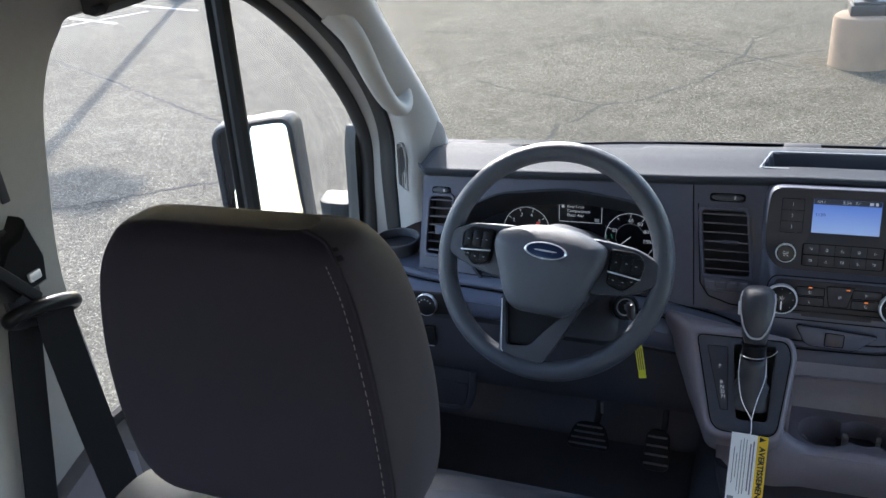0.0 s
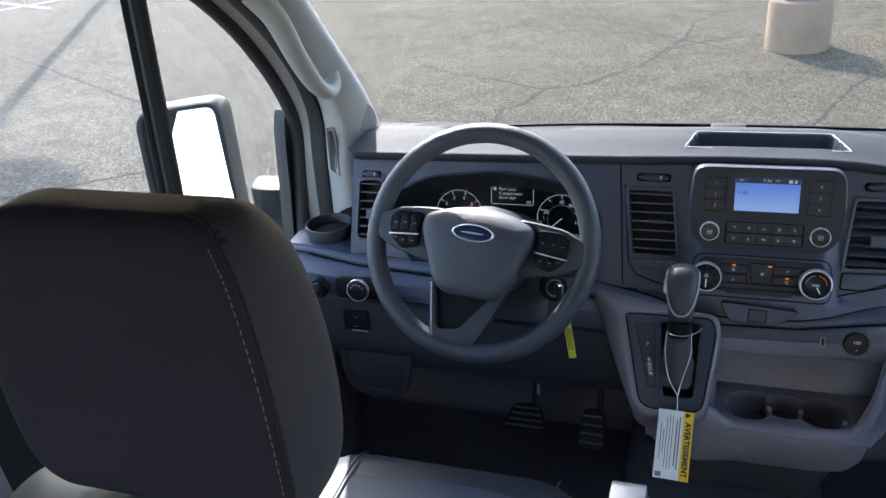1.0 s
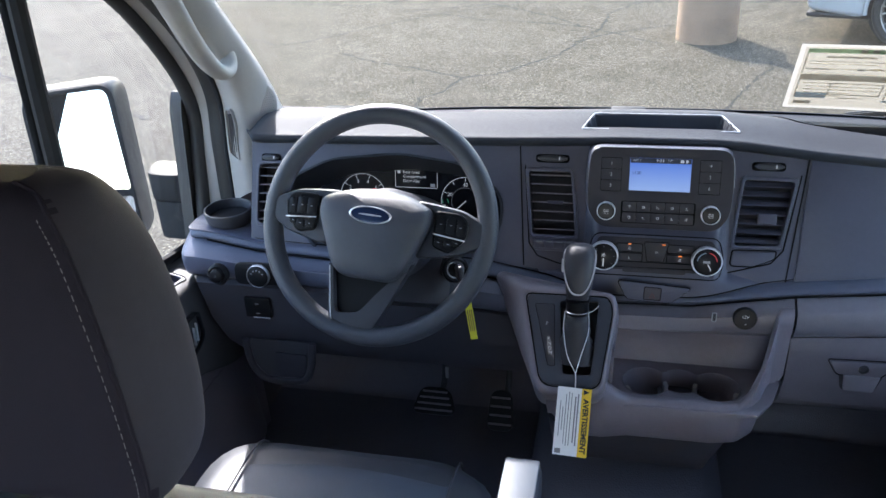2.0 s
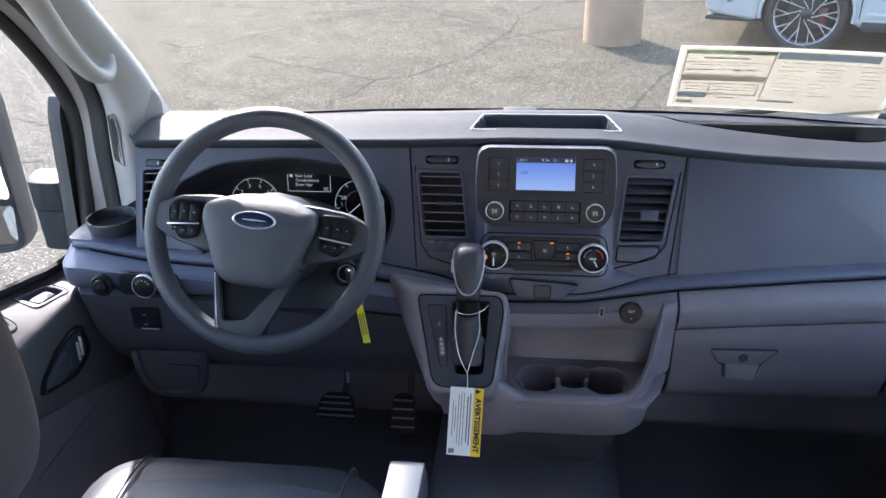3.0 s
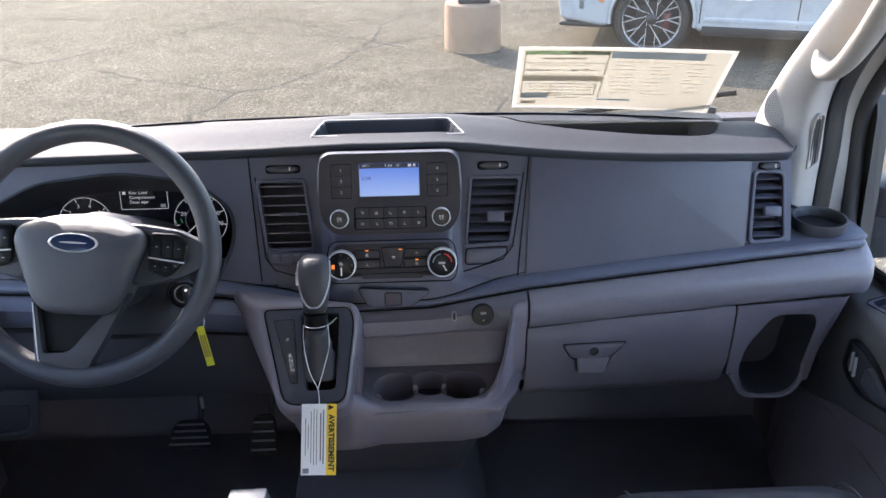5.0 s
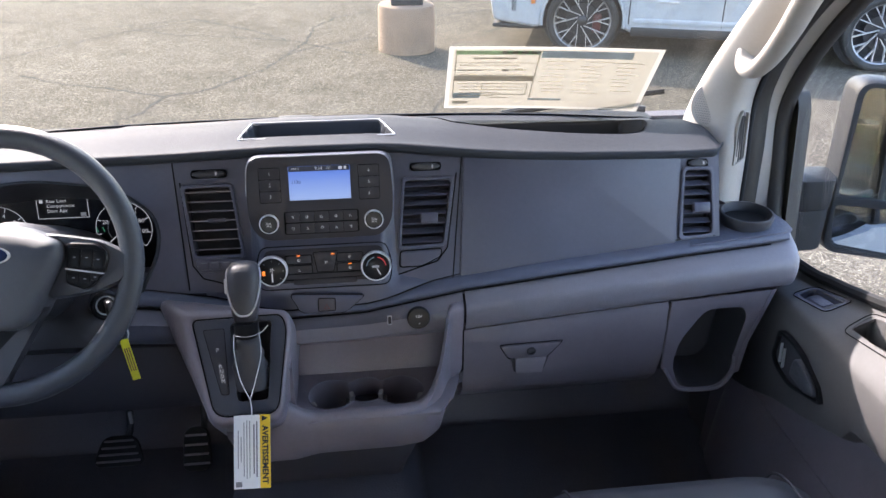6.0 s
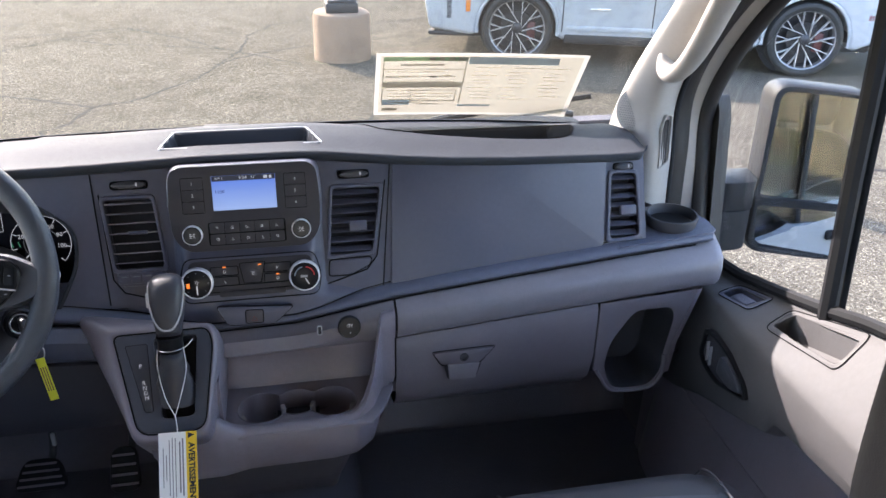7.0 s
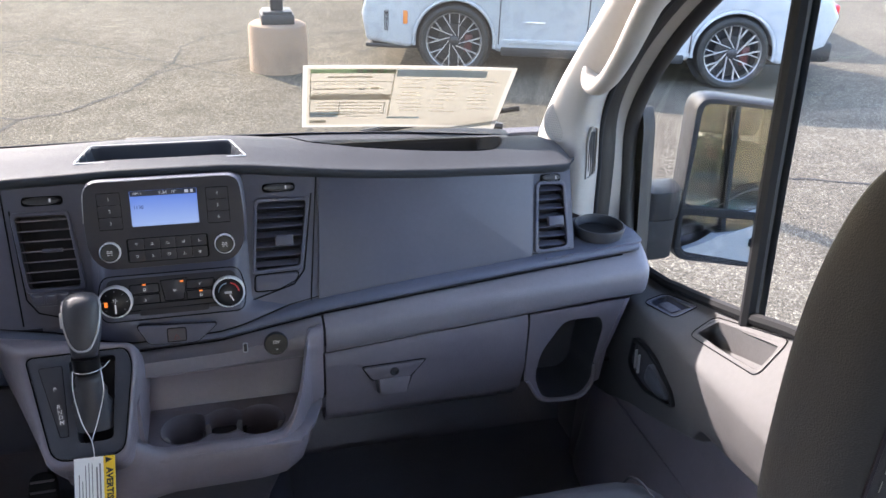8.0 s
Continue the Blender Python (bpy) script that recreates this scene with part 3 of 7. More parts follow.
solo("wall_back", slab([(-1.0, 0.75), (1.0, 0.75), (1.0, 2.5), (-1.0, 2.5)], 0, 0.04, Matrix(((1, 0, 0, 0), (0, 0, -1, -4.52), (0, 1, 0, 0), (0, 0, 0, 1))), [[(-0.78, 0.80), (0.78, 0.80), (0.78, 2.35), (-0.78, 2.35)]]), BOUNCE_LINING, "white van rear frame with its doors open", "wall", kind="structure")

DOOR_EDGE = [(-0.74, 0.70), (-0.70, 1.3), (-0.70, 1.6), (-0.703, 1.75), (-0.675, 1.88), (-0.645, 1.97), (-0.60, 2.028), (-0.54, 2.05), (-0.25, 2.06), (-0.10, 2.10)]
DOOR_EDGE = [(q.x, q.y) for q in spline([(y, z, 0) for y, z in DOOR_EDGE], 6)]
for side, word in ((-1, "left"), (1, "right")):
    # opening for an added, unseen rear window that brings fill light into the cab
    hole = rounded([(-3.6, 1.45), (-1.3, 1.45), (-1.3, 2.15), (-3.6, 2.15)], 0.12)
    poly = [(-4.52, 0.70)] + DOOR_EDGE + [(-0.10, 2.5), (-4.52, 2.5)]
    m = Matrix(((0, 0, 1, 0), (1, 0, 0, 0), (0, 1, 0, 0), (0, 0, 0, 1)))
    lo, hi = sorted((side * 0.93, side * 0.985))
    solo("wall_" + word, slab(poly, lo, hi, m, [hole]), TRIM, "light grey moulded van side trim", "wall", kind="structure")
    lo, hi = sorted((side * 0.99, side * 1.03))
    solo("body_side_" + word, slab([(-4.6, 0.45)] + [(-0.76, 0.45)] + DOOR_EDGE[6:] + [(-0.10, 2.58), (-4.6, 2.58)], lo, hi, m, [hole]), WHITE, "white painted van side", "van body", kind="structure")
    pane = solo("window_" + ("3" if side < 0 else "4"), yz(rounded([(-3.62, 1.43), (-1.28, 1.43), (-1.28, 2.17), (-3.62, 2.17)], 0.12), side * 0.987, side * 0.9885), SIDEGLASS, "added unseen rear side window that lets fill light in", "window", kind="structure")
    pane.visible_shadow = False
    # windshield pillar
    E1 = [(.80, .33, 1.50), (.815, .345, 1.57), (.815, .26, 1.70), (.81, .085, 1.89), (.80, -.03, 2.02), (.78, -.10, 2.10)]
    M0 = [(.79, .22, 1.44), (.795, .245, 1.57), (.795, .235, 1.66), (.80, .10, 1.83), (.79, -.06, 1.985), (.78, -.14, 2.08)]
    M1 = [(.835, .175, 1.44), (.835, .18, 1.54), (.835, .185, 1.65), (.835, .095, 1.79), (.84, -.09, 1.965), (.84, -.2, 2.07)]
    I1 = [(.895, .20, 1.40), (.90, .215, 1.52), (.90, .222, 1.66), (.90, .125, 1.815), (.90, -.06, 1.975), (.90, -.25, 2.06)]
    sx = [[(side * p[0], p[1], p[2]) for p in ln] for ln in (E1, M0, M1, I1)]
    solo("pillar_trim_" + word, thick(ribbon(sx, 7), 0.004), TRIM, "light grey windshield pillar trim with a speaker grille", "pillar trim", kind="structure", sharp=60)
    hold = spline([(side * x, y, z) for x, y, z in ((.850, -.060, 1.955), (.822, -.048, 1.912), (.812, -.034, 1.872), (.808, -.008, 1.822), (.808, .032, 1.772), (.809, .072, 1.740), (.811, .102, 1.731), (.814, .126, 1.737), (.819, .140, 1.753), (.832, .142, 1.772))], 6)
    girth = [lerp(i / (len(hold) - 1), [(0, 0.021), (0.12, 0.0185), (0.45, 0.0155), (0.70, 0.015), (0.86, 0.0125), (1.0, 0.011)]) for i in range(len(hold))]
    grab = tube(hold, girth, 16, flat=1.45, up=(side, 0.25, 0.0))
    solo("grab_handle", grab, TRIM, "light grey plastic grab handle on the windshield pillar", "grab handle", "pillar grab handles")
    # speaker grille: a shallow dish with rows of holes
    g = Matrix.Translation((side * .804, .222, 1.628)) @ Vector((-side * 0.75, -1.0, 0.25)).to_track_quat("Z", "Y").to_matrix().to_4x4()
    spk = thing("tweeter_grille", "small round light grey speaker grille in the pillar trim", "speaker", (side * .804, .222, 1.628), "pillar speakers")
    part("bezel", slab(disc(0.036, 32, 0, 0, 0.044), -0.004, 0.002, g, soft=0.002), TRIM, spk)
    dots = bmesh.new()
    for i in range(-6, 7):
        for j in range(-8, 9):
            px, py = i * 0.0046 + (j % 2) * 0.0023, j * 0.0046
            if (px / 0.03) ** 2 + (py / 0.038) ** 2 < 1:
                vs = [dots.verts.new((px + 0.0013 * math.cos(a), py + 0.0013 * math.sin(a), 0.0024)) for a in (0.5, 1.55, 2.6, 3.65, 4.7, 5.75)]
                dots.faces.new(vs)
    part("perforations", moved(dots, g), GLOVE, spk)
    # side window demister grille low on the pillar
    g = face(side * .866, .186, 1.566, 4, 28 * side) @ Matrix.Diagonal((0.85, 1, 1, 1))
    dm = thing("demister_grille", "narrow grey demister outlet in the pillar trim", "air vent", (side * .866, .203, 1.55), "demister outlets")
    out = rounded([(-0.020, -0.058), (0.018, -0.048), (0.020, 0.058), (-0.006, 0.062), (-0.018, 0.03)] if side > 0 else [(0.020, -0.058), (-0.018, -0.048), (-0.020, 0.058), (0.006, 0.062), (0.018, 0.03)], 0.008)
    part("frame", slab([p * 0.90 for p in grown(out, 0.003)], -0.006, 0.0006, g, [[p * 0.90 for p in out]], 0.0005), TRIM, dm)
    part("backing", slab([p * 0.92 for p in out], -0.012, -0.008, g), LOWER, dm)
    for i in range(3):
        part("slat", moved(box(0.0035, 0.094 if i else 0.07, 0.008, 0.001), g @ T((-0.0095 + i * 0.009) * (1 if side > 0 else -1), -0.002, -0.005) @ Matrix.Rotation(0.5 * side, 4, "Y")), DOORTRIM, dm)

    # the front door
    def sd(pts):
        return [(side * p[0], p[1], p[2]) for p in pts]
    d = thing("door_1" if side < 0 else "door_2", "closed van front door with grey trim, window frame and glass", "door", (side * 0.96, -0.2, 0.7), kind="structure")
    inner = [(.905, .205, 1.36), (.908, .222, 1.52), (.908, .228, 1.66), (.908, .13, 1.82), (.908, -.06, 1.982), (.908, -.25, 2.062), (.908, -.55, 2.06)]
    outer = [(.965, .165, 1.34), (.97, .205, 1.48), (.97, .218, 1.64), (.97, .085, 1.835), (.97, -.10, 1.985), (.97, -.25, 2.045), (.97, -.54, 2.045), (.97, -.61, 2.02), (.97, -.655, 1.95), (.97, -.69, 1.86), (.97, -.715, 1.75), (.97, -.715, 1.45)]
    part("door_frame", thick(ribbon([sd(inner), sd([((a[0] + b[0]) / 2, (a[1] + b[1]) / 2 + 0.004, (a[2] + b[2]) / 2) for a, b in zip(inner, outer)]), sd(outer[:7])], 6), 0.006), TRIM, d, "white painted window frame")
    part("body_seal", tube(spline(sd([(p[0] + 0.004, p[1], p[2]) for p in inner]), 7), 0.020, 10, flat=1.45, up=(side, 0.2, 0)), SEAL, d, "black rubber door seal")
    part("seal_lip", tube(spline(sd([(p[0] - 0.010, p[1] - 0.016, p[2] - 0.010) for p in inner]), 7), 0.0055, 8), MATTE, d, "rounded lip of the door seal")
    part("glass_seal", tube(spline(sd(outer[:6]), 7), 0.0145, 10, flat=1.2, up=(side, 0, 0)), SEAL, d, "black rubber window seal")
    gl = part("pane", yz([(p[1], p[2]) for p in spline([(0, q[1] + 0.004, q[2]) for q in outer], 5)] + [(-0.70, 1.40), (-0.38, 1.38), (0.1, 1.30)], side * 0.984, side * 0.987), SIDEGLASS, d)
    gl.visible_shadow = False
    part("window_divider", tube([(side * .972, -.262, 1.37), (side * .972, -.235, 1.65), (side * .972, -.205, 2.05)], 0.0155, 8, flat=0.9, up=(side, 0, 0)), RUBBER, d, "black window divider bar")
    part("divider_cover", tube([(side * .995, -.262, 1.36), (side * .995, -.235, 1.65), (side * .995, -.205, 2.05)], 0.0125, 8, flat=0.4, up=(side, 0, 0)), MATTE, d)
    # beltline rises towards the rear; the ledge below it ends in a level crest
    top = [(0.21, 1.318), (0.10, 1.322), (0.0, 1.335), (-0.05, 1.348), (-0.10, 1.360), (-0.20, 1.388), (-0.28, 1.412), (-0.36, 1.438), (-0.45, 1.456), (-0.55, 1.466), (-0.72, 1.470)]
    crest = [(-0.72, 0.872, 1.352), (-0.32, 0.872, 1.345), (-0.20, 0.875, 1.343), (-0.08, 0.884, 1.334), (0.04, 0.898, 1.315), (0.12, 0.915, 1.290), (0.21, 0.935, 1.26)]
    foot = [(-0.72, 1.275), (-0.484, 1.257), (-0.328, 1.243), (-0.318, 1.236), (-0.308, 1.213), (-0.298, 1.208), (-0.20, 1.168), (-0.072, 1.117), (0.05, 1.05), (0.21, 0.97)]
    fine = [(q.x, q.y) for q in spline([(y, z, 0) for y, z in top], 10)]
    rise = sorted(fine)

    def ledge_z(x, y):
        """Height of the door's ledge between the belt and the crest."""
        zb, cx, cz = lerp(y, rise) - 0.004, lerp(y, [(c[0], c[1]) for c in crest]), lerp(y, [(c[0], c[2]) for c in crest])
        f = (0.962 - x) / (0.962 - cx)
        return zb + (cz - zb) * f + 0.010 * f * (1 - f)
    lines = []
    for y, z in fine:
        cx, cz, fz = lerp(y, [(c[0], c[1]) for c in crest]), lerp(y, [(c[0], c[2]) for c in crest]), lerp(y, foot)
        row = [(0.985, z + 0.012), (0.976, z + 0.004)] + [(0.962 + (cx + 0.006 - 0.962) * k / 10, ledge_z(0.962 + (cx + 0.006 - 0.962) * k / 10, y)) for k in range(11)]
        row += [(cx + 0.002, cz - 0.0005), (cx - 0.001, cz - 0.005), (cx - 0.003, cz - 0.012), (cx - 0.005, cz - 0.03), (cx - 0.006, cz - 0.06), (cx - 0.004, (cz + fz) / 2 - 0.02), (cx, fz + 0.006), (cx + 0.004, fz), (cx + 0.03, fz - 0.012), (cx + 0.075, fz - 0.016)]
        lines.append([(side * x, y, zz) for x, zz in row])
    panel = loft(lines, closed=False)
    wells = ((-0.080, 0.936, 0.096, 0.048), (-0.285, 0.934, 0.172, 0.048))
    gone = [f for f in panel.faces if f.calc_center_median().z > 1.28 and any(abs(f.calc_center_median().y - cy) < w / 2 - 0.006 and abs(abs(f.calc_center_median().x) - cx) < dx / 2 - 0.002 for cy, cx, w, dx in wells)]
    bmesh.ops.delete(panel, geom=gone, context="FACES")
    part("trim_panel", thick(panel, 0.004), DOORTRIM, d, "", 50)
    low = [sd([(x, y, z) for y in (0.21, 0.05, -0.15, -0.4, -0.73)]) for x, z in ((0.925, 1.26), (0.935, 1.15), (0.925, 1.0), (0.92, 0.72))]
    part("lower_panel", thick(ribbon(low, 4), 0.004), LOWER, d)
    pocket = [sd(p) for p in ([(.945, .19, 1.02), (.929, .12, 1.035), (.926, -.05, 1.04), (.926, -.4, 1.04), (.926, -.7, 1.04)], [(.945, .19, .8), (.89, .12, .79), (.875, -.05, .79), (.875, -.4, .79), (.88, -.7, .79)])]
    part("map_pocket", thick(ribbon(pocket, 5), 0.006), LOWER, d)
    part("weather_strip", tube(spline(sd([(.972, y, z + 0.014) for y, z in top]), 5), 0.0095, 8, flat=1.2), RUBBER, d)
    lo, hi = sorted((side * 0.99, side * 1.03))
    part("outer_skin", slab([(0.30, 0.5), (0.30, 1.32)] + [(y, z - 0.052) for y, z in top] + [(-0.75, 1.40), (-0.75, 0.5)], lo, hi, m), WHITE, d, "white painted outer skin")
    part("outer_handle", moved(box(0.03, 0.15, 0.03, 0.01), T(side * 1.04, -0.56, 1.30)), MATTE, d, "black outer door handle")
    # release handle in its dark cup
    g = Matrix.Translation((side * .8655, -.160, 1.247)) @ Matrix(((0, 0, -side, 0), (-1, 0, 0, 0), (0, 1, 0, 0), (0, 0, 0, 1)))
    hs = rounded([(-0.076, 0.042), (-0.083, -0.020), (-0.062, -0.036), (-0.014, -0.044), (0.088, -0.011), (0.074, 0.014), (0.020, 0.038), (-0.030, 0.046)], [0.012, 0.02, 0.02, 0.02, 0.008, 0.014, 0.02, 0.02])
    hnd = part("handle_cup", slab(hs, -0.006, 0.0035, g, [[Vector((p.x * 0.90, p.y * 0.84)) for p in hs]], 0.001), GLOSS, d, "black door handle surround")
    part("cup_back", slab([p * 0.93 for p in hs], -0.014, -0.003, g), DARK, hnd)
    part("release_lever", slab(rounded([(-0.004, 0.026), (-0.010, -0.012), (0.040, -0.018), (0.074, -0.006), (0.062, 0.010), (0.026, 0.028)], 0.010), -0.004, 0.009, g, soft=0.005), LEATHER, hnd, "dark grey release lever")
    for k in (0, 1):
        part("lock_bar", moved(box(0.0022, 0.040, 0.006, 0.0008), g @ T(-0.052 + 0.012 * k, 0.004 - 0.004 * k, 0.003) @ Matrix.Rotation(0.12, 4, "Z")), CHROME, hnd, "thin bright lock bar")
    # the two finger pockets on the ledge
    for cy, cx, w, dx in wells:
        def spot(x, y, dz):
            return Vector((side * x, y, ledge_z(x, y) + dz))
        o = rounded([(cy - w / 2, cx - dx / 2 + 0.006), (cy - w / 2 + 0.010, cx + dx / 2), (cy + w / 2, cx + dx / 2 - 0.006), (cy + w / 2 - 0.012, cx - dx / 2)], 0.012)
        ends = FASCIA if cy > -0.1 else DOORTRIM
        rim = part("pocket_rim", loft([[spot(p.y, p.x, dz) for p in grown(o, g)] for g, dz in ((0.0085, -0.001), (0.008, 0.001), (0.002, 0.0012), (0.0, -0.001))], caps=False), ends, d)
        part("rim_gap", tube([spot(p.y, p.x, 0.0015) for p in grown(o, 0.009)], 0.0009, 5, closed=True), JOINT, rim)
        part("pocket_well", loft([[spot(p.y, p.x, dz) for p in grown(o, g)] for g, dz in ((0.0005, 0.0), (-0.002, -0.018), (-0.006, -0.046))], caps=False), ends, rim)
        part("well_floor", loft([[spot(p.y, p.x, dz) for p in grown(o, -0.005)] for dz in (-0.048, -0.044)]), ends, rim)
        if cy > -0.1:
            part("pull", loft([[spot(p.y, p.x, dz) for p in grown(rect(0.060, 0.030, 0.01, cy - 0.004, cx - 0.004), g)] for g, dz in ((0.0, -0.03), (0.0, -0.008), (-0.005, -0.002))]), FASCIA, rim)

for side in (-1, 1):
    solo("kick_panel", yz([(0.20, 0.70), (0.55, 0.70), (0.55, 1.50), (0.20, 1.42)], side * 0.955, side * 0.985), CARPET, "black footwell side panel", "side panel", kind="structure")
# the windshield
def ws(x, z):
    return 0.375 + (1.732 - z) * 0.80 - 0.105 * abs(x / 0.8) ** 2.6


rows = [[(x, ws(x, z), z) for x in [-0.84 + 1.68 * i / 24 for i in range(25)]] for z in [1.50 + 0.62 * j / 8 for j in range(9)]]
pane = solo("window_1", thick(loft(rows, closed=False), 0.004), WSGLASS, "large raked windshield", "windshield", kind="structure", sharp=80)
pane.visible_shadow = False
frit = [[(x, ws(x, z) - 0.006, z - 0.004) for x in [-0.83 + 1.66 * i / 32 for i in range(33)]] for z in (1.500, 1.520, 1.538)]
part("black_border", thick(loft(frit, closed=False), 0.001), GLOSS, pane, "black printed border along the glass edge")
solo("cowl", loft([[(x, ws(x, 1.52) + dy, z) for dy, z in ((-0.03, 1.505), (0.012, 1.525), (0.10, 1.46), (0.10, 1.40))] for x in [-0.95 + 1.9 * i / 20 for i in range(21)]]), DARK, "black plastic cowl below the windshield", "cowl", kind="structure")
solo("hood", loft([[(x, y, z - 0.10 * abs(x) ** 3) for y, z in ((0.50, 1.455), (0.8, 1.38), (1.1, 1.26), (1.32, 1.10), (1.32, 0.9), (0.5, 0.9))] for x in [-0.95 + 1.9 * i / 16 for i in range(17)]]), WHITE, "white van hood", "hood", kind="structure")
for side in (-1, 1):
    solo("fender", yz([(0.26, 0.5), (1.34, 0.5), (1.34, 1.08), (1.0, 1.22), (0.6, 1.38), (0.30, 1.50), (0.26, 1.50)], side * 0.96, side * 1.01), WHITE, "white van front fender", "fender", kind="structure")
wip = thing("windshield_wiper", "black windshield wiper resting along the glass", "wiper", (0.35, 0.60, 1.545))
blade = [(x, ws(x, z) + 0.020, z) for x, z in [(0.38 + 0.40 * i / 12, 1.500 + 0.106 * (i / 12) ** 1.05) for i in range(13)]]
part("blade", tube(blade, 0.0042, 6, flat=1.5), RUBBER, wip)
part("blade_spine", tube([(p[0], p[1] + 0.010, p[2] + 0.004) for p in blade[2:11]], 0.0035, 6), DARK, wip)
part("arm", tube([(x, ws(x, z) + 0.030, z) for x, z in [(0.575 + 0.19 * i / 6, 1.562 - 0.016 * i / 6) for i in range(7)]], [0.005, 0.005, 0.006, 0.006, 0.007, 0.008, 0.008], 6), DARK, wip)
solo("washer_nozzle", moved(box(0.075, 0.03, 0.012, 0.005), T(-0.03, 0.44, 1.556)), MATTE, "small black sensor cover at the windshield base", "sensor cover")

# the outside mirrors
for side in (-1, 1):
    mt = thing("side_mirror", "large grey van side mirror with two mirror glasses", "side mirror", (side * 1.05, 0.2, 1.4), "van side mirrors")
    g = face(-1.257 if side < 0 else 1.216, 0.215, 1.455, 8, -26.0 * side)
    tip = T(0, 0, 0.018 if side < 0 else 0.021) @ Matrix.Rotation(radians(-9.0 if side < 0 else -5.4), 4, "Y") @ Matrix.Rotation(radians(-4.0 if side < 0 else -1.5), 4, "X")
    low_tip = T(0, 0, 0.021) @ Matrix.Rotation(radians(-8.0), 4, "Y") @ T(0, -0.11, 0) @ Matrix.Rotation(radians(6.0), 4, "X") @ T(0, 0.11, 0) if side < 0 else tip
    flip = Matrix.Diagonal((side, 1, 1, 1))
    outl = rounded([(-0.091, -0.174), (0.116, -0.174), (0.114, 0.197), (-0.088, 0.207)], [0.035, 0.045, 0.045, 0.04], 6)
    rings = []
    for s, dx, dz in ((0.93, 0.0, 0.004), (0.985, 0.0, 0.012), (0.985, 0.0, 0.029), (1.0, 0.0, 0.024), (1.02, -0.002, 0.0), (1.03, -0.006, -0.03), (1.0, -0.012, -0.07), (0.90, -0.016, -0.105), (0.70, -0.016, -0.135), (0.4, -0.016, -0.15)):
        rings.append([g @ flip @ Vector((p.x * s + dx, p.y * s, dz)) for p in outl])
    part("shell", loft(rings), SHELL, mt, "grey mirror shell")
    main_o = rounded([(-0.0794, -0.0450), (0.1010, -0.0420), (0.0990, 0.1860), (-0.0720, 0.1905)], [0.012, 0.014, 0.032, 0.022])
    low_o = rounded([(-0.073, -0.160), (0.103, -0.158), (0.101, -0.060), (-0.081, -0.064)], [0.022, 0.022, 0.012, 0.012])
    part("bezel", slab([p * 0.982 for p in outl], 0.010, 0.034, g @ flip, [main_o, low_o], 0.002), MATTE, mt, "black mirror bezel")
    part("main_glass", slab(grown(main_o, 0.003), 0.0, 0.0015, g @ tip @ flip), MIRROR, mt, "main mirror glass")
    lowo = grown(low_o, 0.003)
    rings = []
    cx, cy = sum(p.x for p in lowo) / len(lowo), sum(p.y for p in lowo) / len(lowo)
    for s, dz in ((1.0, 0.0045), (0.75, 0.0058), (0.45, 0.0068), (0.15, 0.0073)):
        rings.append([g @ low_tip @ flip @ Vector((cx + (p.x - cx) * s, cy + (p.y - cy) * s, dz - 0.004)) for p in lowo])
    part("wide_glass", loft(rings), CONVEX, mt, "convex lower mirror glass", 80)
    arm_o = [Vector((side * p.x, p.y)) for p in rounded([(1.014, 0.185), (1.106, 0.190), (1.125, 0.275), (1.014, 0.275)], [0.034, 0.03, 0.02, 0.02], 6)]
    part("upper_arm", slab(arm_o, 1.3985, 1.464, None, soft=0.004), SHELL, mt, "grey upper half of the mirror arm")
    part("lower_arm", slab([Vector((p.x * 0.999, p.y + 0.002)) for p in arm_o], 1.300, 1.3955, None, soft=0.004), MATTE, mt, "black mirror arm")

    part("sail_panel", yz(rounded([(0.15, 1.31), (0.33, 1.28), (0.32, 1.50), (0.225, 1.66), (0.20, 1.62)], 0.02), side * 0.985, side * 1.012), SAIL, mt, "grey mirror mounting panel")

for side in (-1, 1):
    for y in (0.72, -3.05):
        vw = thing("van_wheel", "black van wheel with a plain steel rim", "wheel", (side * 0.86, y, 0.36), "van wheels", "structure")
        c = T(side * 0.86, y, 0.36) @ Matrix.Rotation(radians(90 * side), 4, "Y")
        part("tyre", lathe([(0.21, -0.10), (0.33, -0.115), (0.358, -0.09), (0.36, 0.0), (0.358, 0.09), (0.33, 0.115), (0.21, 0.10)], 40, c), TYRE, vw)
        part("rim", lathe([(0.21, 0.10), (0.205, 0.06), (0.15, 0.05), (0.06, 0.07), (0.0, 0.07), (0.0, -0.06), (0.205, -0.06), (0.21, -0.10)], 32, c), ALLOYGREY, vw)

# ---- dashboard ----
dash = thing("dashboard", "charcoal grey van dashboard with vents, radio, cup trays and glovebox", "dashboard", (0, 0.2, 0.9))
LIPF = [(-0.80, 1.607), (-0.22, 1.617), (-0.05, 1.623), (0.12, 1.623), (0.17, 1.620), (0.23, 1.613), (0.30, 1.605), (0.39, 1.597), (0.50, 1.591), (0.70, 1.586), (0.80, 1.588)]


RECESS = [(0.14, 0.300), (0.22, 0.290), (0.25, 0.262), (0.266, 0.222), (0.280, 0.202), (0.31, 0.195), (0.36, 0.184), (0.45, 0.169), (0.54, 0.157), (0.60, 0.152), (0.637, 0.158), (0.652, 0.172), (0.667, 0.200), (0.687, 0.26)]


def recess_front(x):
    return lerp(x, RECESS)


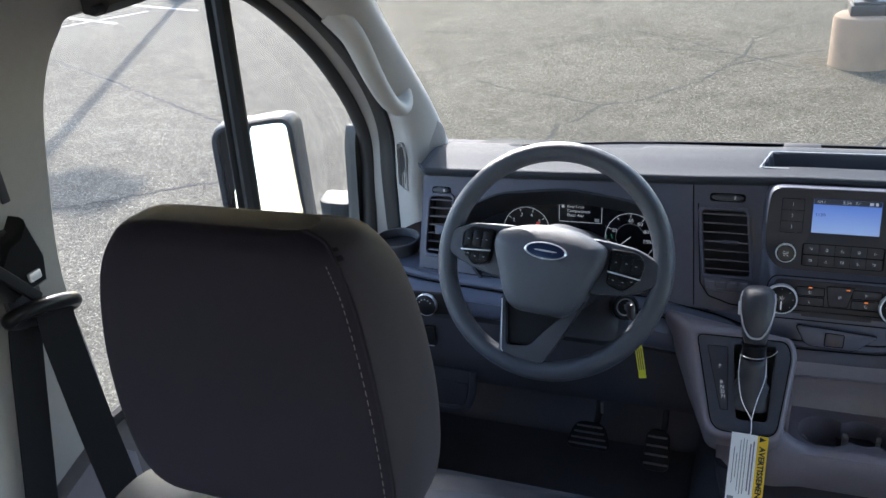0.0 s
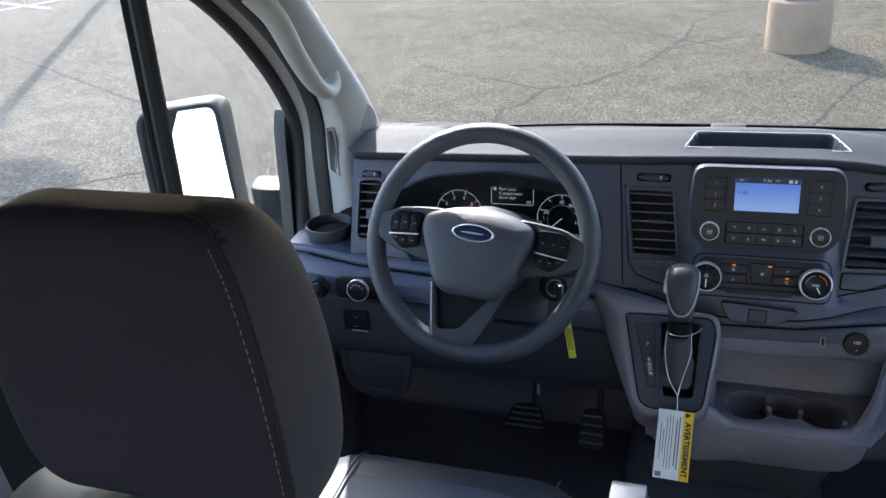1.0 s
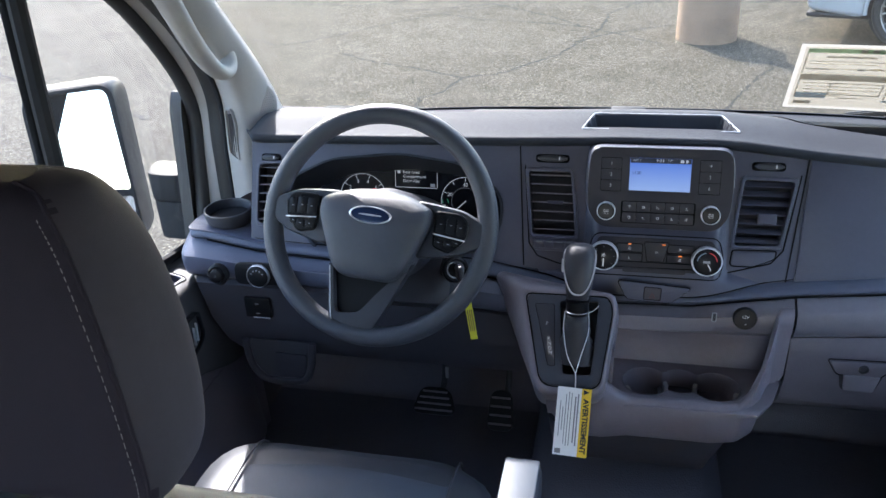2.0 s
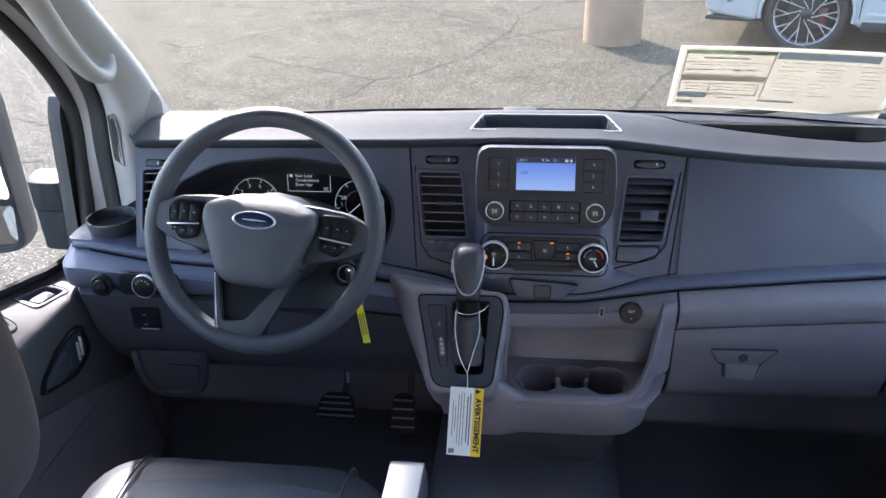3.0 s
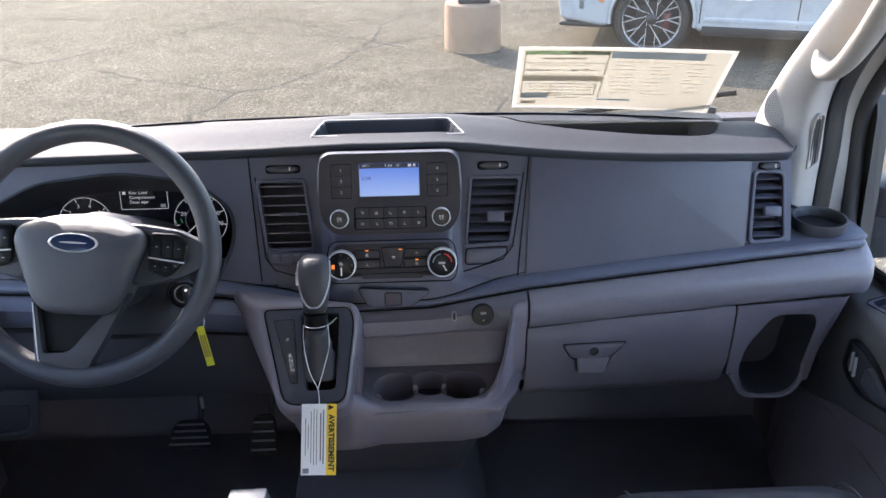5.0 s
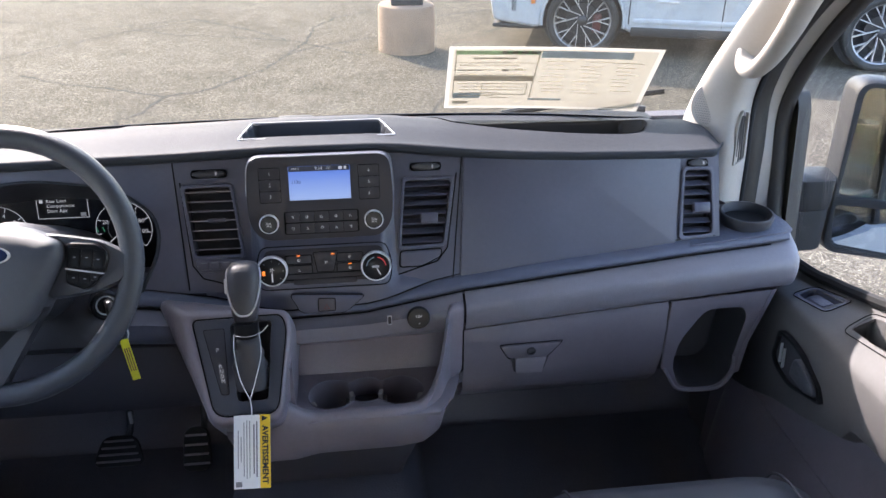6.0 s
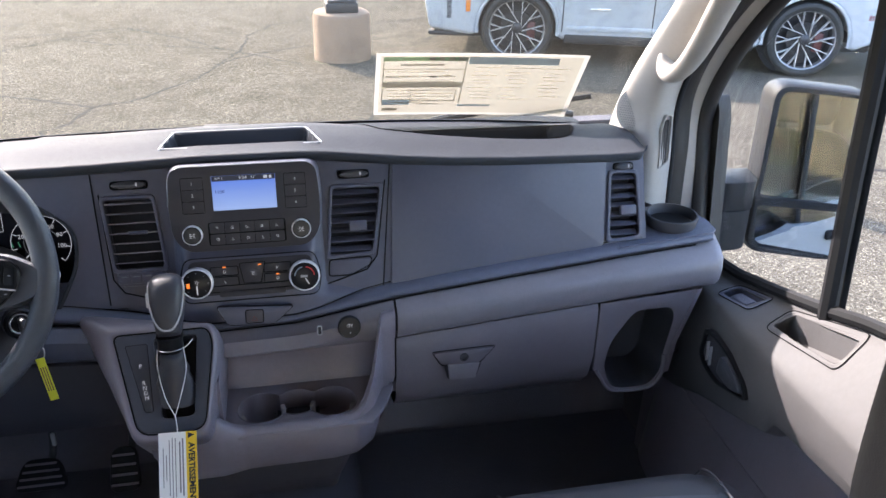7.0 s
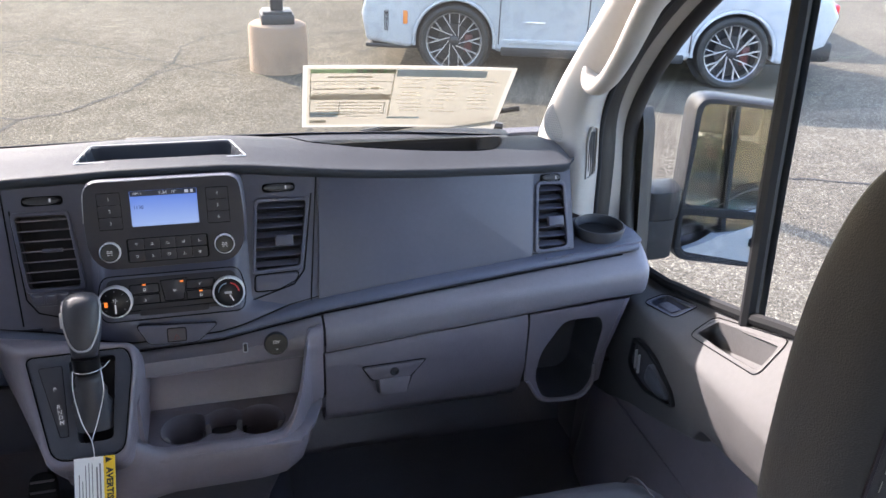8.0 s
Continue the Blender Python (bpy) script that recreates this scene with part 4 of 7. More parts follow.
def pad_z(x, y):
    """Height of the dash top."""
    zf = lerp(x, LIPF)
    back = step((y - 0.19) / 0.28)
    z = zf + 0.005 + 0.006 * step((y - 0.075) / 0.09) - back * (zf + 0.011 - 1.530)
    yr = recess_front(x)
    z -= 0.060 * step((y - yr) / 0.010) * step((x - 0.145) / 0.03) * step((0.684 - x) / 0.012) * step((0.40 - y) / 0.05)
    u = (y - 0.115) / 0.082
    xl, xr = -0.107 + 0.022 * u, 0.160 - 0.027 * u
    z -= 0.035 * step((y - 0.117) / 0.006) * step((0.181 - y) / 0.006) * step((x - xl) / 0.006) * step((xr - x) / 0.006)
    z -= 0.020 * step((-0.33 - x) / 0.03) * step((x + 0.62) / 0.03) * step((y - 0.20) / 0.02) * step((0.34 - y) / 0.03)
    return z


ys = [0.072 + 0.004 * i for i in range(36)] + [0.224 + 0.012 * i for i in range(25)]
rows = []
for i in range(241):
    x = -0.79 + 1.58 * i / 240
    end = step((abs(x) - 0.755) / 0.04) * 0.045
    zf = lerp(x, LIPF)
    lip = [(x, 0.125 + end, zf - 0.022), (x, 0.082 + end, zf - 0.016), (x, 0.071 + end, zf - 0.010), (x, 0.067 + end, zf - 0.002), (x, 0.069 + end, zf + 0.003)]
    rows.append(lip + [(x, y + end * (1 - step((y - 0.07) / 0.2)), pad_z(x, y) - 0.010 * step((abs(x) - 0.76) / 0.03)) for y in ys])
part("top_pad", loft(rows, closed=False), PAD, dash, "soft grained dark grey dash top", 50)
ring = [Vector((x, y, pad_z(x, y) + 0.002)) for x, y in [(p.x, p.y) for p in rounded([(-0.113, 0.111), (0.166, 0.111), (0.141, 0.186), (-0.094, 0.186)], 0.006, 3)]]
for p in ring:
    p.z = lerp(p.x, LIPF) + 0.005 + 0.006 * step((p.y - 0.075) / 0.09)
part("tray_rim", tube(ring, 0.0018, 6, closed=True), EDGE, dash, "bright rim of the dash top tray")
part("tray_liner", moved(box(0.23, 0.056, 0.002), T(0.027, 0.149, 1.6005)), VOID, dash, "black tray mat")
rows = []
for i in range(61):
    x = 0.147 + 0.538 * i / 60
    y0 = recess_front(x) - 0.001
    rows.append([(x, y0 + (0.40 - y0) * j / 20, pad_z(x, y0 + (0.40 - y0) * j / 20) + 0.0015) for j in range(21)])
part("top_recess", loft(rows, closed=False), RUBBER, dash, "black lining of the long dash top recess")

# the fascia plate with its openings
F = face(0, 0.012, 1.437, 25)
S = face(0.029, -0.021, 1.437, 16)
LIPZ = [(-0.92, 1.425), (-0.87, 1.428), (-0.746, 1.412), (-0.643, 1.408), (-0.45, 1.404), (-0.278, 1.398), (-0.174, 1.382), (-0.037, 1.362), (0.098, 1.366), (0.174, 1.380), (0.275, 1.397), (0.481, 1.417), (0.695, 1.434), (0.873, 1.444), (0.92, 1.445)]


def lip_y(x):
    return -0.034 + 0.034 * (abs(x) / 0.9) ** 2


def end_turn(x):
    return 0.10 * step((abs(x) - 0.885) / 0.06) ** 2


low_edge = [(x, (lerp(x, LIPZ) - 0.004 - 1.437) / math.cos(radians(25))) for x in [-0.764 + 1.528 * i / 40 for i in range(41)]]
clus_o = rounded([(-0.6913, 0.0457), (-0.5958, -0.0614), (-0.3018, -0.0614), (-0.2556, 0.0315), (-0.2586, 0.0886), (-0.3239, 0.1372), (-0.4601, 0.1548), (-0.5985, 0.1401), (-0.6831, 0.0983)], 0.03, 5)
ventL_o = rounded([(-0.1932, 0.0155), (-0.1141, 0.0155), (-0.1284, 0.1332), (-0.2061, 0.1332)], 0.008)
ventR_o = rounded([(0.1652, 0.0136), (0.2415, 0.0173), (0.2612, 0.1303), (0.1775, 0.1313)], 0.008)
sideR_o = rounded([(0.6897, 0.0061), (0.7487, 0.0098), (0.7488, 0.1274), (0.7003, 0.1293)], 0.01)
sideL_o = [Vector((-p.x, p.y)) for p in sideR_o][::-1]
outer = [(x, v) for x, v in low_edge] + [(0.768, 0.1597), (0.7211, 0.1637), (0.3912, 0.1756), (0.1507, 0.1974), (-0.2017, 0.1944), (-0.7235, 0.1815), (-0.768, 0.1746)]
part("fascia", slab(outer, -0.02, 0.0, F, [clus_o, ventL_o, ventR_o, sideR_o, sideL_o]), FASCIA, dash, "dark blue-grey grained fascia")
part("passenger_panel", slab(rounded([(0.270, -0.0455), (0.4388, -0.0265), (0.676, -0.0065), (0.6925, 0.1588), (0.4508, 0.1667), (0.2859, 0.1775)], 0.004), 0.0, 0.004, F, soft=0.002), FASCIA, dash, "plain grained passenger airbag panel")


def vent(name, o, m, slats, parent, knob, blade, deep=0.035):
    v = part(name, slab([Vector((p.x, p.y)) * 1.0 for p in grown(o, 0.007)], -0.004, 0.005, m, [o], 0.002), FASCIA, parent, "dark air vent with horizontal slats")
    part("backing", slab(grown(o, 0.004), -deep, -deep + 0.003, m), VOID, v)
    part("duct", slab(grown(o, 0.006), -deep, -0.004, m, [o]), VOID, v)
    y0, y1 = min(p.y for p in o), max(p.y for p in o)
    for i in range(slats):
        y = y0 + (i + 0.6) * (y1 - y0) / slats
        xs = cut_x(o, y)
        w = xs[1] - xs[0] + 0.001
        # edge-on slats are paler: the light on their edges is put into the colour
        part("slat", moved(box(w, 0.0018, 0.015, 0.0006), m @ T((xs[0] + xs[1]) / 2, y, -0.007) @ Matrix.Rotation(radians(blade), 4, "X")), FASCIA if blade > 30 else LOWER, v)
    xs = cut_x(o, (y0 + y1) / 2)
    part("vent_tab", moved(box(0.031, 0.019 if knob else 0.006, 0.012, 0.002), m @ T((xs[0] + xs[1]) / 2 + 0.007, (y0 + y1) / 2 - (0.009 if knob else -0.002), 0.003)), FASCIA, v, "grey vent tab")
    return v


def cut_x(o, y):
    xs = []
    for i in range(len(o)):
        a, b = o[i - 1], o[i]
        if (a.y - y) * (b.y - y) < 0:
            xs.append(a.x + (b.x - a.x) * (y - a.y) / (b.y - a.y))
    return min(xs), max(xs)


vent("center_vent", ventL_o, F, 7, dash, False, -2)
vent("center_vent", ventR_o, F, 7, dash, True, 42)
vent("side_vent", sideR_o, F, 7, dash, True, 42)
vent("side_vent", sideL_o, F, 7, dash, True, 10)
for cx, cy, w in ((-0.1631, 0.1573, 0.0595), (0.216, 0.1553, 0.0538), (0.7255, 0.1411, 0.0384), (-0.7253, 0.1411, 0.0384)):
    part("wheel_slot", slab(rect(w + 0.003, 0.0155, 0.007, cx, cy), -0.002, 0.0012, F), JOINT, dash)
    th = part("vent_wheel", slab(disc(w * 0.47, 28, cx, cy, 0.0062), -0.002, 0.008, F, soft=0.003), DARK, dash, "ribbed thumb wheel of the vent")
    part("indicator", moved(box(0.0025, 0.006, 0.002), F @ T(cx + w * 0.22, cy, 0.0078)), LIT, th, "small white mark")
sw = part("switch_bank", slab(rounded([(-0.189, -0.0144), (-0.1123, -0.0144), (-0.1119, 0.008), (-0.194, 0.0098)], 0.008), 0.0, 0.005, F, soft=0.002), FASCIA, dash)
for i in range(4):
    b = part("switch", slab(rect(0.0165, 0.015, 0.002, -0.1800 + 0.0190 * i, -0.0025), 0.005, 0.0068, F, soft=0.001), FASCIA, sw)
    part("mark", moved(box(0.010, 0.0014, 0.0005), F @ T(-0.1800 + 0.0190 * i, 0.0025, 0.0071)), DIM, b)
cover_o = rounded([(0.1626, -0.0218), (0.2004, -0.0218), (0.2349, -0.007), (0.2372, 0.0061), (0.165, 0.0042)], 0.006)
part("blank_cover", slab(cover_o, 0.0, 0.003, F, soft=0.0012), FASCIA, dash)
part("cover_gap", tube([F @ Vector((p.x, p.y, 0.001)) for p in grown(cover_o, 0.0015)], 0.0012, 6, closed=True), JOINT, dash)
# outline grooves of the centre vent surrounds
for pts in ([(-0.2135, 0.144), (-0.1993, -0.0014), (-0.1828, -0.0246), (-0.1436, -0.0366), (-0.0758, -0.0403)], [(0.2715, 0.1421), (0.249, 0.008), (0.2297, -0.0154), (0.1565, -0.0366)], [(-0.2257, 0.1915), (-0.2072, -0.044)], [(0.2829, 0.1775), (0.2563, -0.0477)]):
    part("panel_gap", tube([F @ Vector((p[0], p[1], 0.0006)) for p in pts], 0.0012, 6), JOINT, dash)

# centre stack: a raised block that carries the radio and the climate panel
def stack_y(x, z):
    """Depth of the fascia round the centre stack: it swells out to carry the radio and the climate panel."""
    flat = 0.012 + (z - 1.437) * math.tan(radians(25))
    full = -0.021 + (z - 1.437) * math.tan(radians(16)) + 0.002 + 0.022 * step((z - 1.462) / 0.05)
    u = abs(x - 0.029)
    low = step((1.408 - z) / 0.020)
    return flat + 0.002 + (min(full, flat) - flat - 0.003) * step((0.131 + 0.075 * low - u) / (0.030 + 0.085 * low)) * step((1.615 - z) / 0.02)


def swell(x0, x1, zt, n):
    rows = []
    for i in range(n + 1):
        x = x0 + (x1 - x0) * i / n
        zb = lerp(x, LIPZ) + 0.001
        rows.append([(x, stack_y(x, zb + (zt - zb) * j / 44), zb + (zt - zb) * j / 44) for j in range(45)])
    return loft(rows, closed=False)


part("stack_swell", join(swell(-0.104, 0.162, 1.617, 44), swell(-0.180, -0.104, 1.408, 12), swell(0.162, 0.238, 1.408, 12)), FASCIA, dash, "fascia swelling out round the centre stack", 70)
rad_o = rounded([(-0.100, 0.052), (0.100, 0.052), (0.121, 0.078), (0.124, 0.130), (0.119, 0.194), (-0.119, 0.194), (-0.124, 0.130), (-0.121, 0.078)], [0.02, 0.02, 0.02, 0.03, 0.022, 0.022, 0.03, 0.02])
part("radio_side", loft([[S @ Vector((p.x * s, 0.12 + (p.y - 0.12) * s, z)) for p in rad_o] for s, z in ((1.05, -0.050), (1.035, -0.034), (1.02, -0.014), (1.008, -0.002), (1.0, 0.002))], caps=False), FASCIA, dash, "", 60)
radio = part("radio", slab(rad_o, -0.008, 0.004, S, [rect(0.104, 0.058, 0.002, 0.0, 0.148)], 0.003), RADIO, dash, "dark radio panel with a small lit blue screen")
part("bright_edge", tube([S @ Vector(p) for p in spline([(-0.1245, 0.13, 0.002), (-0.1215, 0.175, 0.002), (-0.114, 0.1885, 0.002), (-0.098, 0.1942, 0.002), (0.0, 0.1945, 0.002), (0.098, 0.1942, 0.002), (0.114, 0.1885, 0.002), (0.1215, 0.175, 0.002), (0.1245, 0.13, 0.002)], 6)], 0.0006, 6), EDGE, radio, "thin bright radio edge")
part("screen", slab(rect(0.1045, 0.0585, 0.001, 0, 0.148), -0.004, 0.0005, S), SCREEN, radio, "lit blue display")
part("screen_bar", slab(rect(0.1025, 0.0085, 0.0005, 0, 0.1722), 0.0005, 0.0010, S), SCREENBAR, radio)
for s, u, sz in (("AM 1", -0.040, 0.0062), ("9:34", -0.001, 0.0078), ("73\u00b0", 0.016, 0.0062)):
    part("screen_text", words(s, sz, S @ T(u, 0.1722, 0.0012), 0.0001), LIT, radio)
part("screen_icons", join(moved(box(0.006, 0.005, 0.0002), S @ T(0.036, 0.1722, 0.0012)), moved(box(0.004, 0.005, 0.0002), S @ T(0.044, 0.1722, 0.0012))), LIT, radio)
part("station_text", words("1130", 0.008, S @ T(-0.040, 0.150, 0.0008), 0.0001), LOGO, radio)
for w, h, u, v in ((0.036, 0.060, -0.0835, 0.1465), (0.036, 0.060, 0.0835, 0.1465), (0.127, 0.0385, 0.0, 0.0808)):
    part("button_gap", slab(rect(w, h, 0.003, u, v), 0.003, 0.0041, S), JOINT, radio)
for i in range(3):
    for s, t0 in ((-1, 1), (1, 4)):
        b = part("preset_button", slab(rect(0.0345, 0.0188, 0.002, s * 0.0835, 0.166 - 0.0195 * i), 0.003, 0.0046, S, soft=0.0002), RADIO, radio)
        part("digit", words(str(t0 + i), 0.0078, S @ T(s * 0.0835, 0.166 - 0.0195 * i, 0.0048), 0.0001), LIT, radio)


def icon(k, m):
    """A small printed sign of a few thin strokes."""
    rg = random.Random(k)
    bms = [moved(box(0.0050, 0.0005, 0.0003), m @ T(0, rg.choice((-0.0022, 0.0018)))), moved(box(0.0005, 0.0040, 0.0003), m @ T(rg.uniform(-0.003, 0.003), 0))]
    if k % 2:
        bms.append(tube([m @ Vector((0.0019 * math.cos(a), 0.0019 * math.sin(a), 0.0)) for a in [2 * math.pi * q / 12 for q in range(12)]], 0.0003, 4, closed=True))
    else:
        bms.append(moved(box(0.0005, 0.0042, 0.0003), m @ Matrix.Rotation(0.7, 4, "Z")))
    return join(*bms)


for v in (0.0905, 0.0710):
    part("key_groove", tube([S @ Vector((p.x, p.y, 0.0045)) for p in rect(0.126, 0.0190, 0.006, 0.0, v, 4)], 0.0006, 5, closed=True), JOINT, radio)
for r in range(2):
    for i in range(5):
        u, v = -0.049 + 0.0245 * i, 0.0905 - 0.0195 * r
        b = part("radio_button", slab(rect(0.0238, 0.0186, 0.0015, u, v), 0.003, 0.0046, S, soft=0.0002), RADIO, radio)
        part("mark", icon(i + 5 * r, S @ T(u, v, 0.0048)), LIT, b)


def dial(u, v, r, parent, deep, mark):
    c = S @ T(u, v)
    k = part("dial", lathe([(r * 0.90, 0.004), (r * 0.90, deep), (r * 0.84, deep + 0.001), (0, deep + 0.001)], 36, c), GLOSS, parent, "round black dial with a bright ring")
    part("dial_ring", lathe([(r, 0.003), (r, deep * 0.8), (r * 0.96, deep + 0.001), (r * 0.90, deep + 0.0013), (r * 0.88, deep), (r * 0.89, 0.003)], 44, c), RING, k, "bright metal ring")
    if mark == 4:

        for dx, dy, w in ((-0.0024, 0.0028, 0.0034), (0.0026, 0.0024, 0.003), (0.0, -0.0002, 0.009), (-0.002, -0.0034, 0.0032), (0.003, -0.0036, 0.0026)):
            part("mark", moved(box(w, 0.0009, 0.0003), c @ T(dx, dy, deep + 0.0014)), LIT, k)
    else:
        for a in range(mark):
            an = radians(-130 + 260 * a / max(1, mark - 1))
            part("mark", moved(box(0.0008, r * 0.10, 0.0003), c @ T(r * 0.70 * math.sin(an), r * 0.70 * math.cos(an), deep + 0.0014) @ Matrix.Rotation(-an, 4, "Z")), DIM, k)
    return k


dial(-0.089, 0.0815, 0.0165, radio, 0.012, 4)
dial(0.089, 0.0815, 0.0165, radio, 0.012, 4)
hv = part("climate_panel", slab(rounded([(-0.095, -0.026), (0.095, -0.026), (0.105, -0.01), (0.102, 0.034), (-0.102, 0.034), (-0.105, -0.01)], 0.012), -0.008, -0.0006, S, soft=0.0008), RADIO, dash, "climate control panel with two round dials")
part("lower_strip", slab(rect(0.11, 0.010, 0.004, 0, -0.0245), 0.001, 0.002, S, soft=0.0006), RADIO, hv)
d1 = dial(-0.089, 0.0, 0.0265, hv, 0.016, 7)
d2 = dial(0.089, 0.0, 0.0265, hv, 0.016, 0)
part("pointer", moved(box(0.0022, 0.015, 0.0006), S @ T(-0.089, -0.0105, 0.0176)), LIT, d1)
for q in range(5):
    part("fan_blade", moved(box(0.0026, 0.0008, 0.0003), S @ T(-0.089, 0.003, 0.0176) @ Matrix.Rotation(q * 1.2566, 4, "Z") @ T(0.0026, 0, 0)), LIT, d1)
part("amber_mark", moved(box(0.005, 0.008, 0.0006), S @ T(-0.103, -0.002, 0.0176)), AMBER, d1, "lit amber mark")
for n, (a0, a1, mt) in enumerate(((100, 175, BLUEINK), (5, 80, REDLIT))):
    arc = [S @ Vector((0.089 + 0.0165 * math.cos(radians(a0 + (a1 - a0) * i / 8)), 0.0165 * math.sin(radians(a0 + (a1 - a0) * i / 8)), 0.0174)) for i in range(9)]
    part("temperature_arc", tube(arc, 0.0010, 5), mt, d2)
part("pointer", moved(box(0.0020, 0.012, 0.0006), S @ T(0.093, -0.009, 0.0176) @ Matrix.Rotation(0.5, 4, "Z")), LIT, d2)
part("seat_sign", moved(box(0.012, 0.004, 0.0003), S @ T(0.088, 0.0, 0.0175)), DIM, d2)
for u, v, led in ((-0.044, 0.0155, (-0.044, 0.0225)), (-0.044, -0.0020, None), (0.003, 0.0100, (0.015, 0.0235)), (0.044, 0.0165, None), (0.044, -0.0015, (0.044, 0.0045))):
    shape = rounded([(-0.0125, -0.0072), (0.0150, -0.0072), (0.0235, 0.0275), (-0.0180, 0.0265)], 0.002) if abs(u) < 0.01 else rect(0.0440, 0.0140, 0.002, u, v)
    b = part("climate_button", slab(shape, -0.0006, 0.0006 if abs(u) > 0.01 else 0.0016, S, soft=0.0003), RADIO, hv)
    part("mark", icon(int(u * 1000) + int(v * 1000), S @ T(u, v - 0.001, 0.0019 if abs(u) < 0.01 else 0.0009)), LIT, b)
    part("button_gap", tube([S @ Vector((p.x, p.y, 0.0006)) for p in grown(shape, 0.0006)], 0.0007, 5, closed=True), JOINT, b)
    if led:
        part("indicator", moved(box(0.0055, 0.0022, 0.0006), S @ T(led[0], led[1], 0.0018)), AMBER, b, "lit amber indicator")
part("strip_groove", tube([S @ Vector((p.x, p.y, 0.0002)) for p in rounded([(-0.071, -0.0205), (0.069, -0.0190), (0.070, -0.0100), (-0.071, -0.0100)], 0.003, 3)], 0.0007, 5, closed=True), JOINT, hv)
part("panel_groove", tube([S @ Vector((p.x, p.y, 0.0012)) for p in rounded([(-0.112, -0.036), (0.112, -0.036), (0.118, 0.0), (0.108, 0.040), (-0.108, 0.040), (-0.118, 0.0)], 0.014, 4)], 0.0010, 5, closed=True), JOINT, hv)
pod_o = rounded([(-0.044, -0.0765), (0.031, -0.0805), (0.067, -0.051), (-0.062, -0.043)], 0.008)
hz = part("hazard_pod", slab(pod_o, -0.02, 0.014, S, soft=0.004), FASCIA, dash, "")
part("pod_gap", tube([S @ Vector((p.x, p.y, 0.0105)) for p in grown(pod_o, 0.0006)], 0.0012, 5, closed=True), JOINT, hz)
hb_o = rounded([(-0.014, -0.0745), (0.014, -0.0745), (0.0145, -0.0535), (-0.0135, -0.0525)], 0.003)
hb = part("hazard_button", slab(hb_o, 0.0135, 0.0150, S, soft=0.0006), HAZARD, hz, "dark red hazard button")
part("button_gap", tube([S @ Vector((p.x, p.y, 0.0142)) for p in grown(hb_o, 0.0006)], 0.0009, 5, closed=True), JOINT, hb)
part("mark", words("\u25b3", 0.012, S @ T(0.0, -0.0680, 0.0152), 0.0001), REDCAL, hb)

# ledge and the padded roll below it
ROLLB = [(-0.93, 1.342), (-0.85, 1.341), (-0.55, 1.336), (-0.2, 1.315), (-0.03, 1.300), (0.26, 1.308), (0.436, 1.323), (0.652, 1.338), (0.838, 1.349), (0.93, 1.352)]


def lip_row(x):
    z, y, e = lerp(x, LIPZ), lip_y(x), end_turn(x)
    return [(x, 0.06, z + 0.003), (x, y + 0.014 + e, z + 0.001), (x, y + 0.004 + e, z - 0.002), (x, y - 0.001 + e, z - 0.006), (x, y - 0.002 + e, z - 0.011), (x, y + 0.001 + e, z - 0.0155), (x, y + 0.02 + e, z - 0.018)]


def roll_row(x):
    z, y, b, e = lerp(x, LIPZ) - 0.017, lip_y(x), lerp(x, ROLLB), end_turn(x)
    out = -0.064 + 0.02 * (abs(x) / 0.9) ** 2 + e
    m = (z + b) / 2
    return [(x, y + 0.02 + e, z), (x, y - 0.004 + e, z - 0.003), (x, y - 0.012 + e, z - 0.007), (x, (y + e + out) / 2 - 0.010, z - 0.015), (x, out + 0.001, m + 0.014), (x, out - 0.001, m), (x, out, m - 0.014), (x, out + 0.003, b + 0.010), (x, out + 0.008, b + 0.002), (x, out + 0.030, b - 0.002)]


xs = [-0.935 + 1.87 * i / 150 for i in range(151)]
part("ledge_gap", tube([Vector((x, stack_y(x, lerp(x, LIPZ) + 0.003) - 0.0012, lerp(x, LIPZ) + 0.0035)) for x in [-0.755 + 1.51 * i / 150 for i in range(151)]], 0.0012, 6), JOINT, dash)
part("roll_gap", tube([Vector((x, lip_y(x) - 0.0015 + end_turn(x), lerp(x, LIPZ) - 0.0172)) for x in xs[6:-6]], 0.0014, 6), JOINT, dash)
part("ledge", loft([lip_row(x) for x in xs[3:-3]], closed=False), LEDGE, dash, "dark ledge under the fascia", 50)
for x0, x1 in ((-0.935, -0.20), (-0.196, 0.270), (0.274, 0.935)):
    # the driver's side piece is darker than the other two
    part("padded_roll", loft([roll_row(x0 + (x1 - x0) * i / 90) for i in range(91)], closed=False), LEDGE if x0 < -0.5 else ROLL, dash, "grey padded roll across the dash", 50)
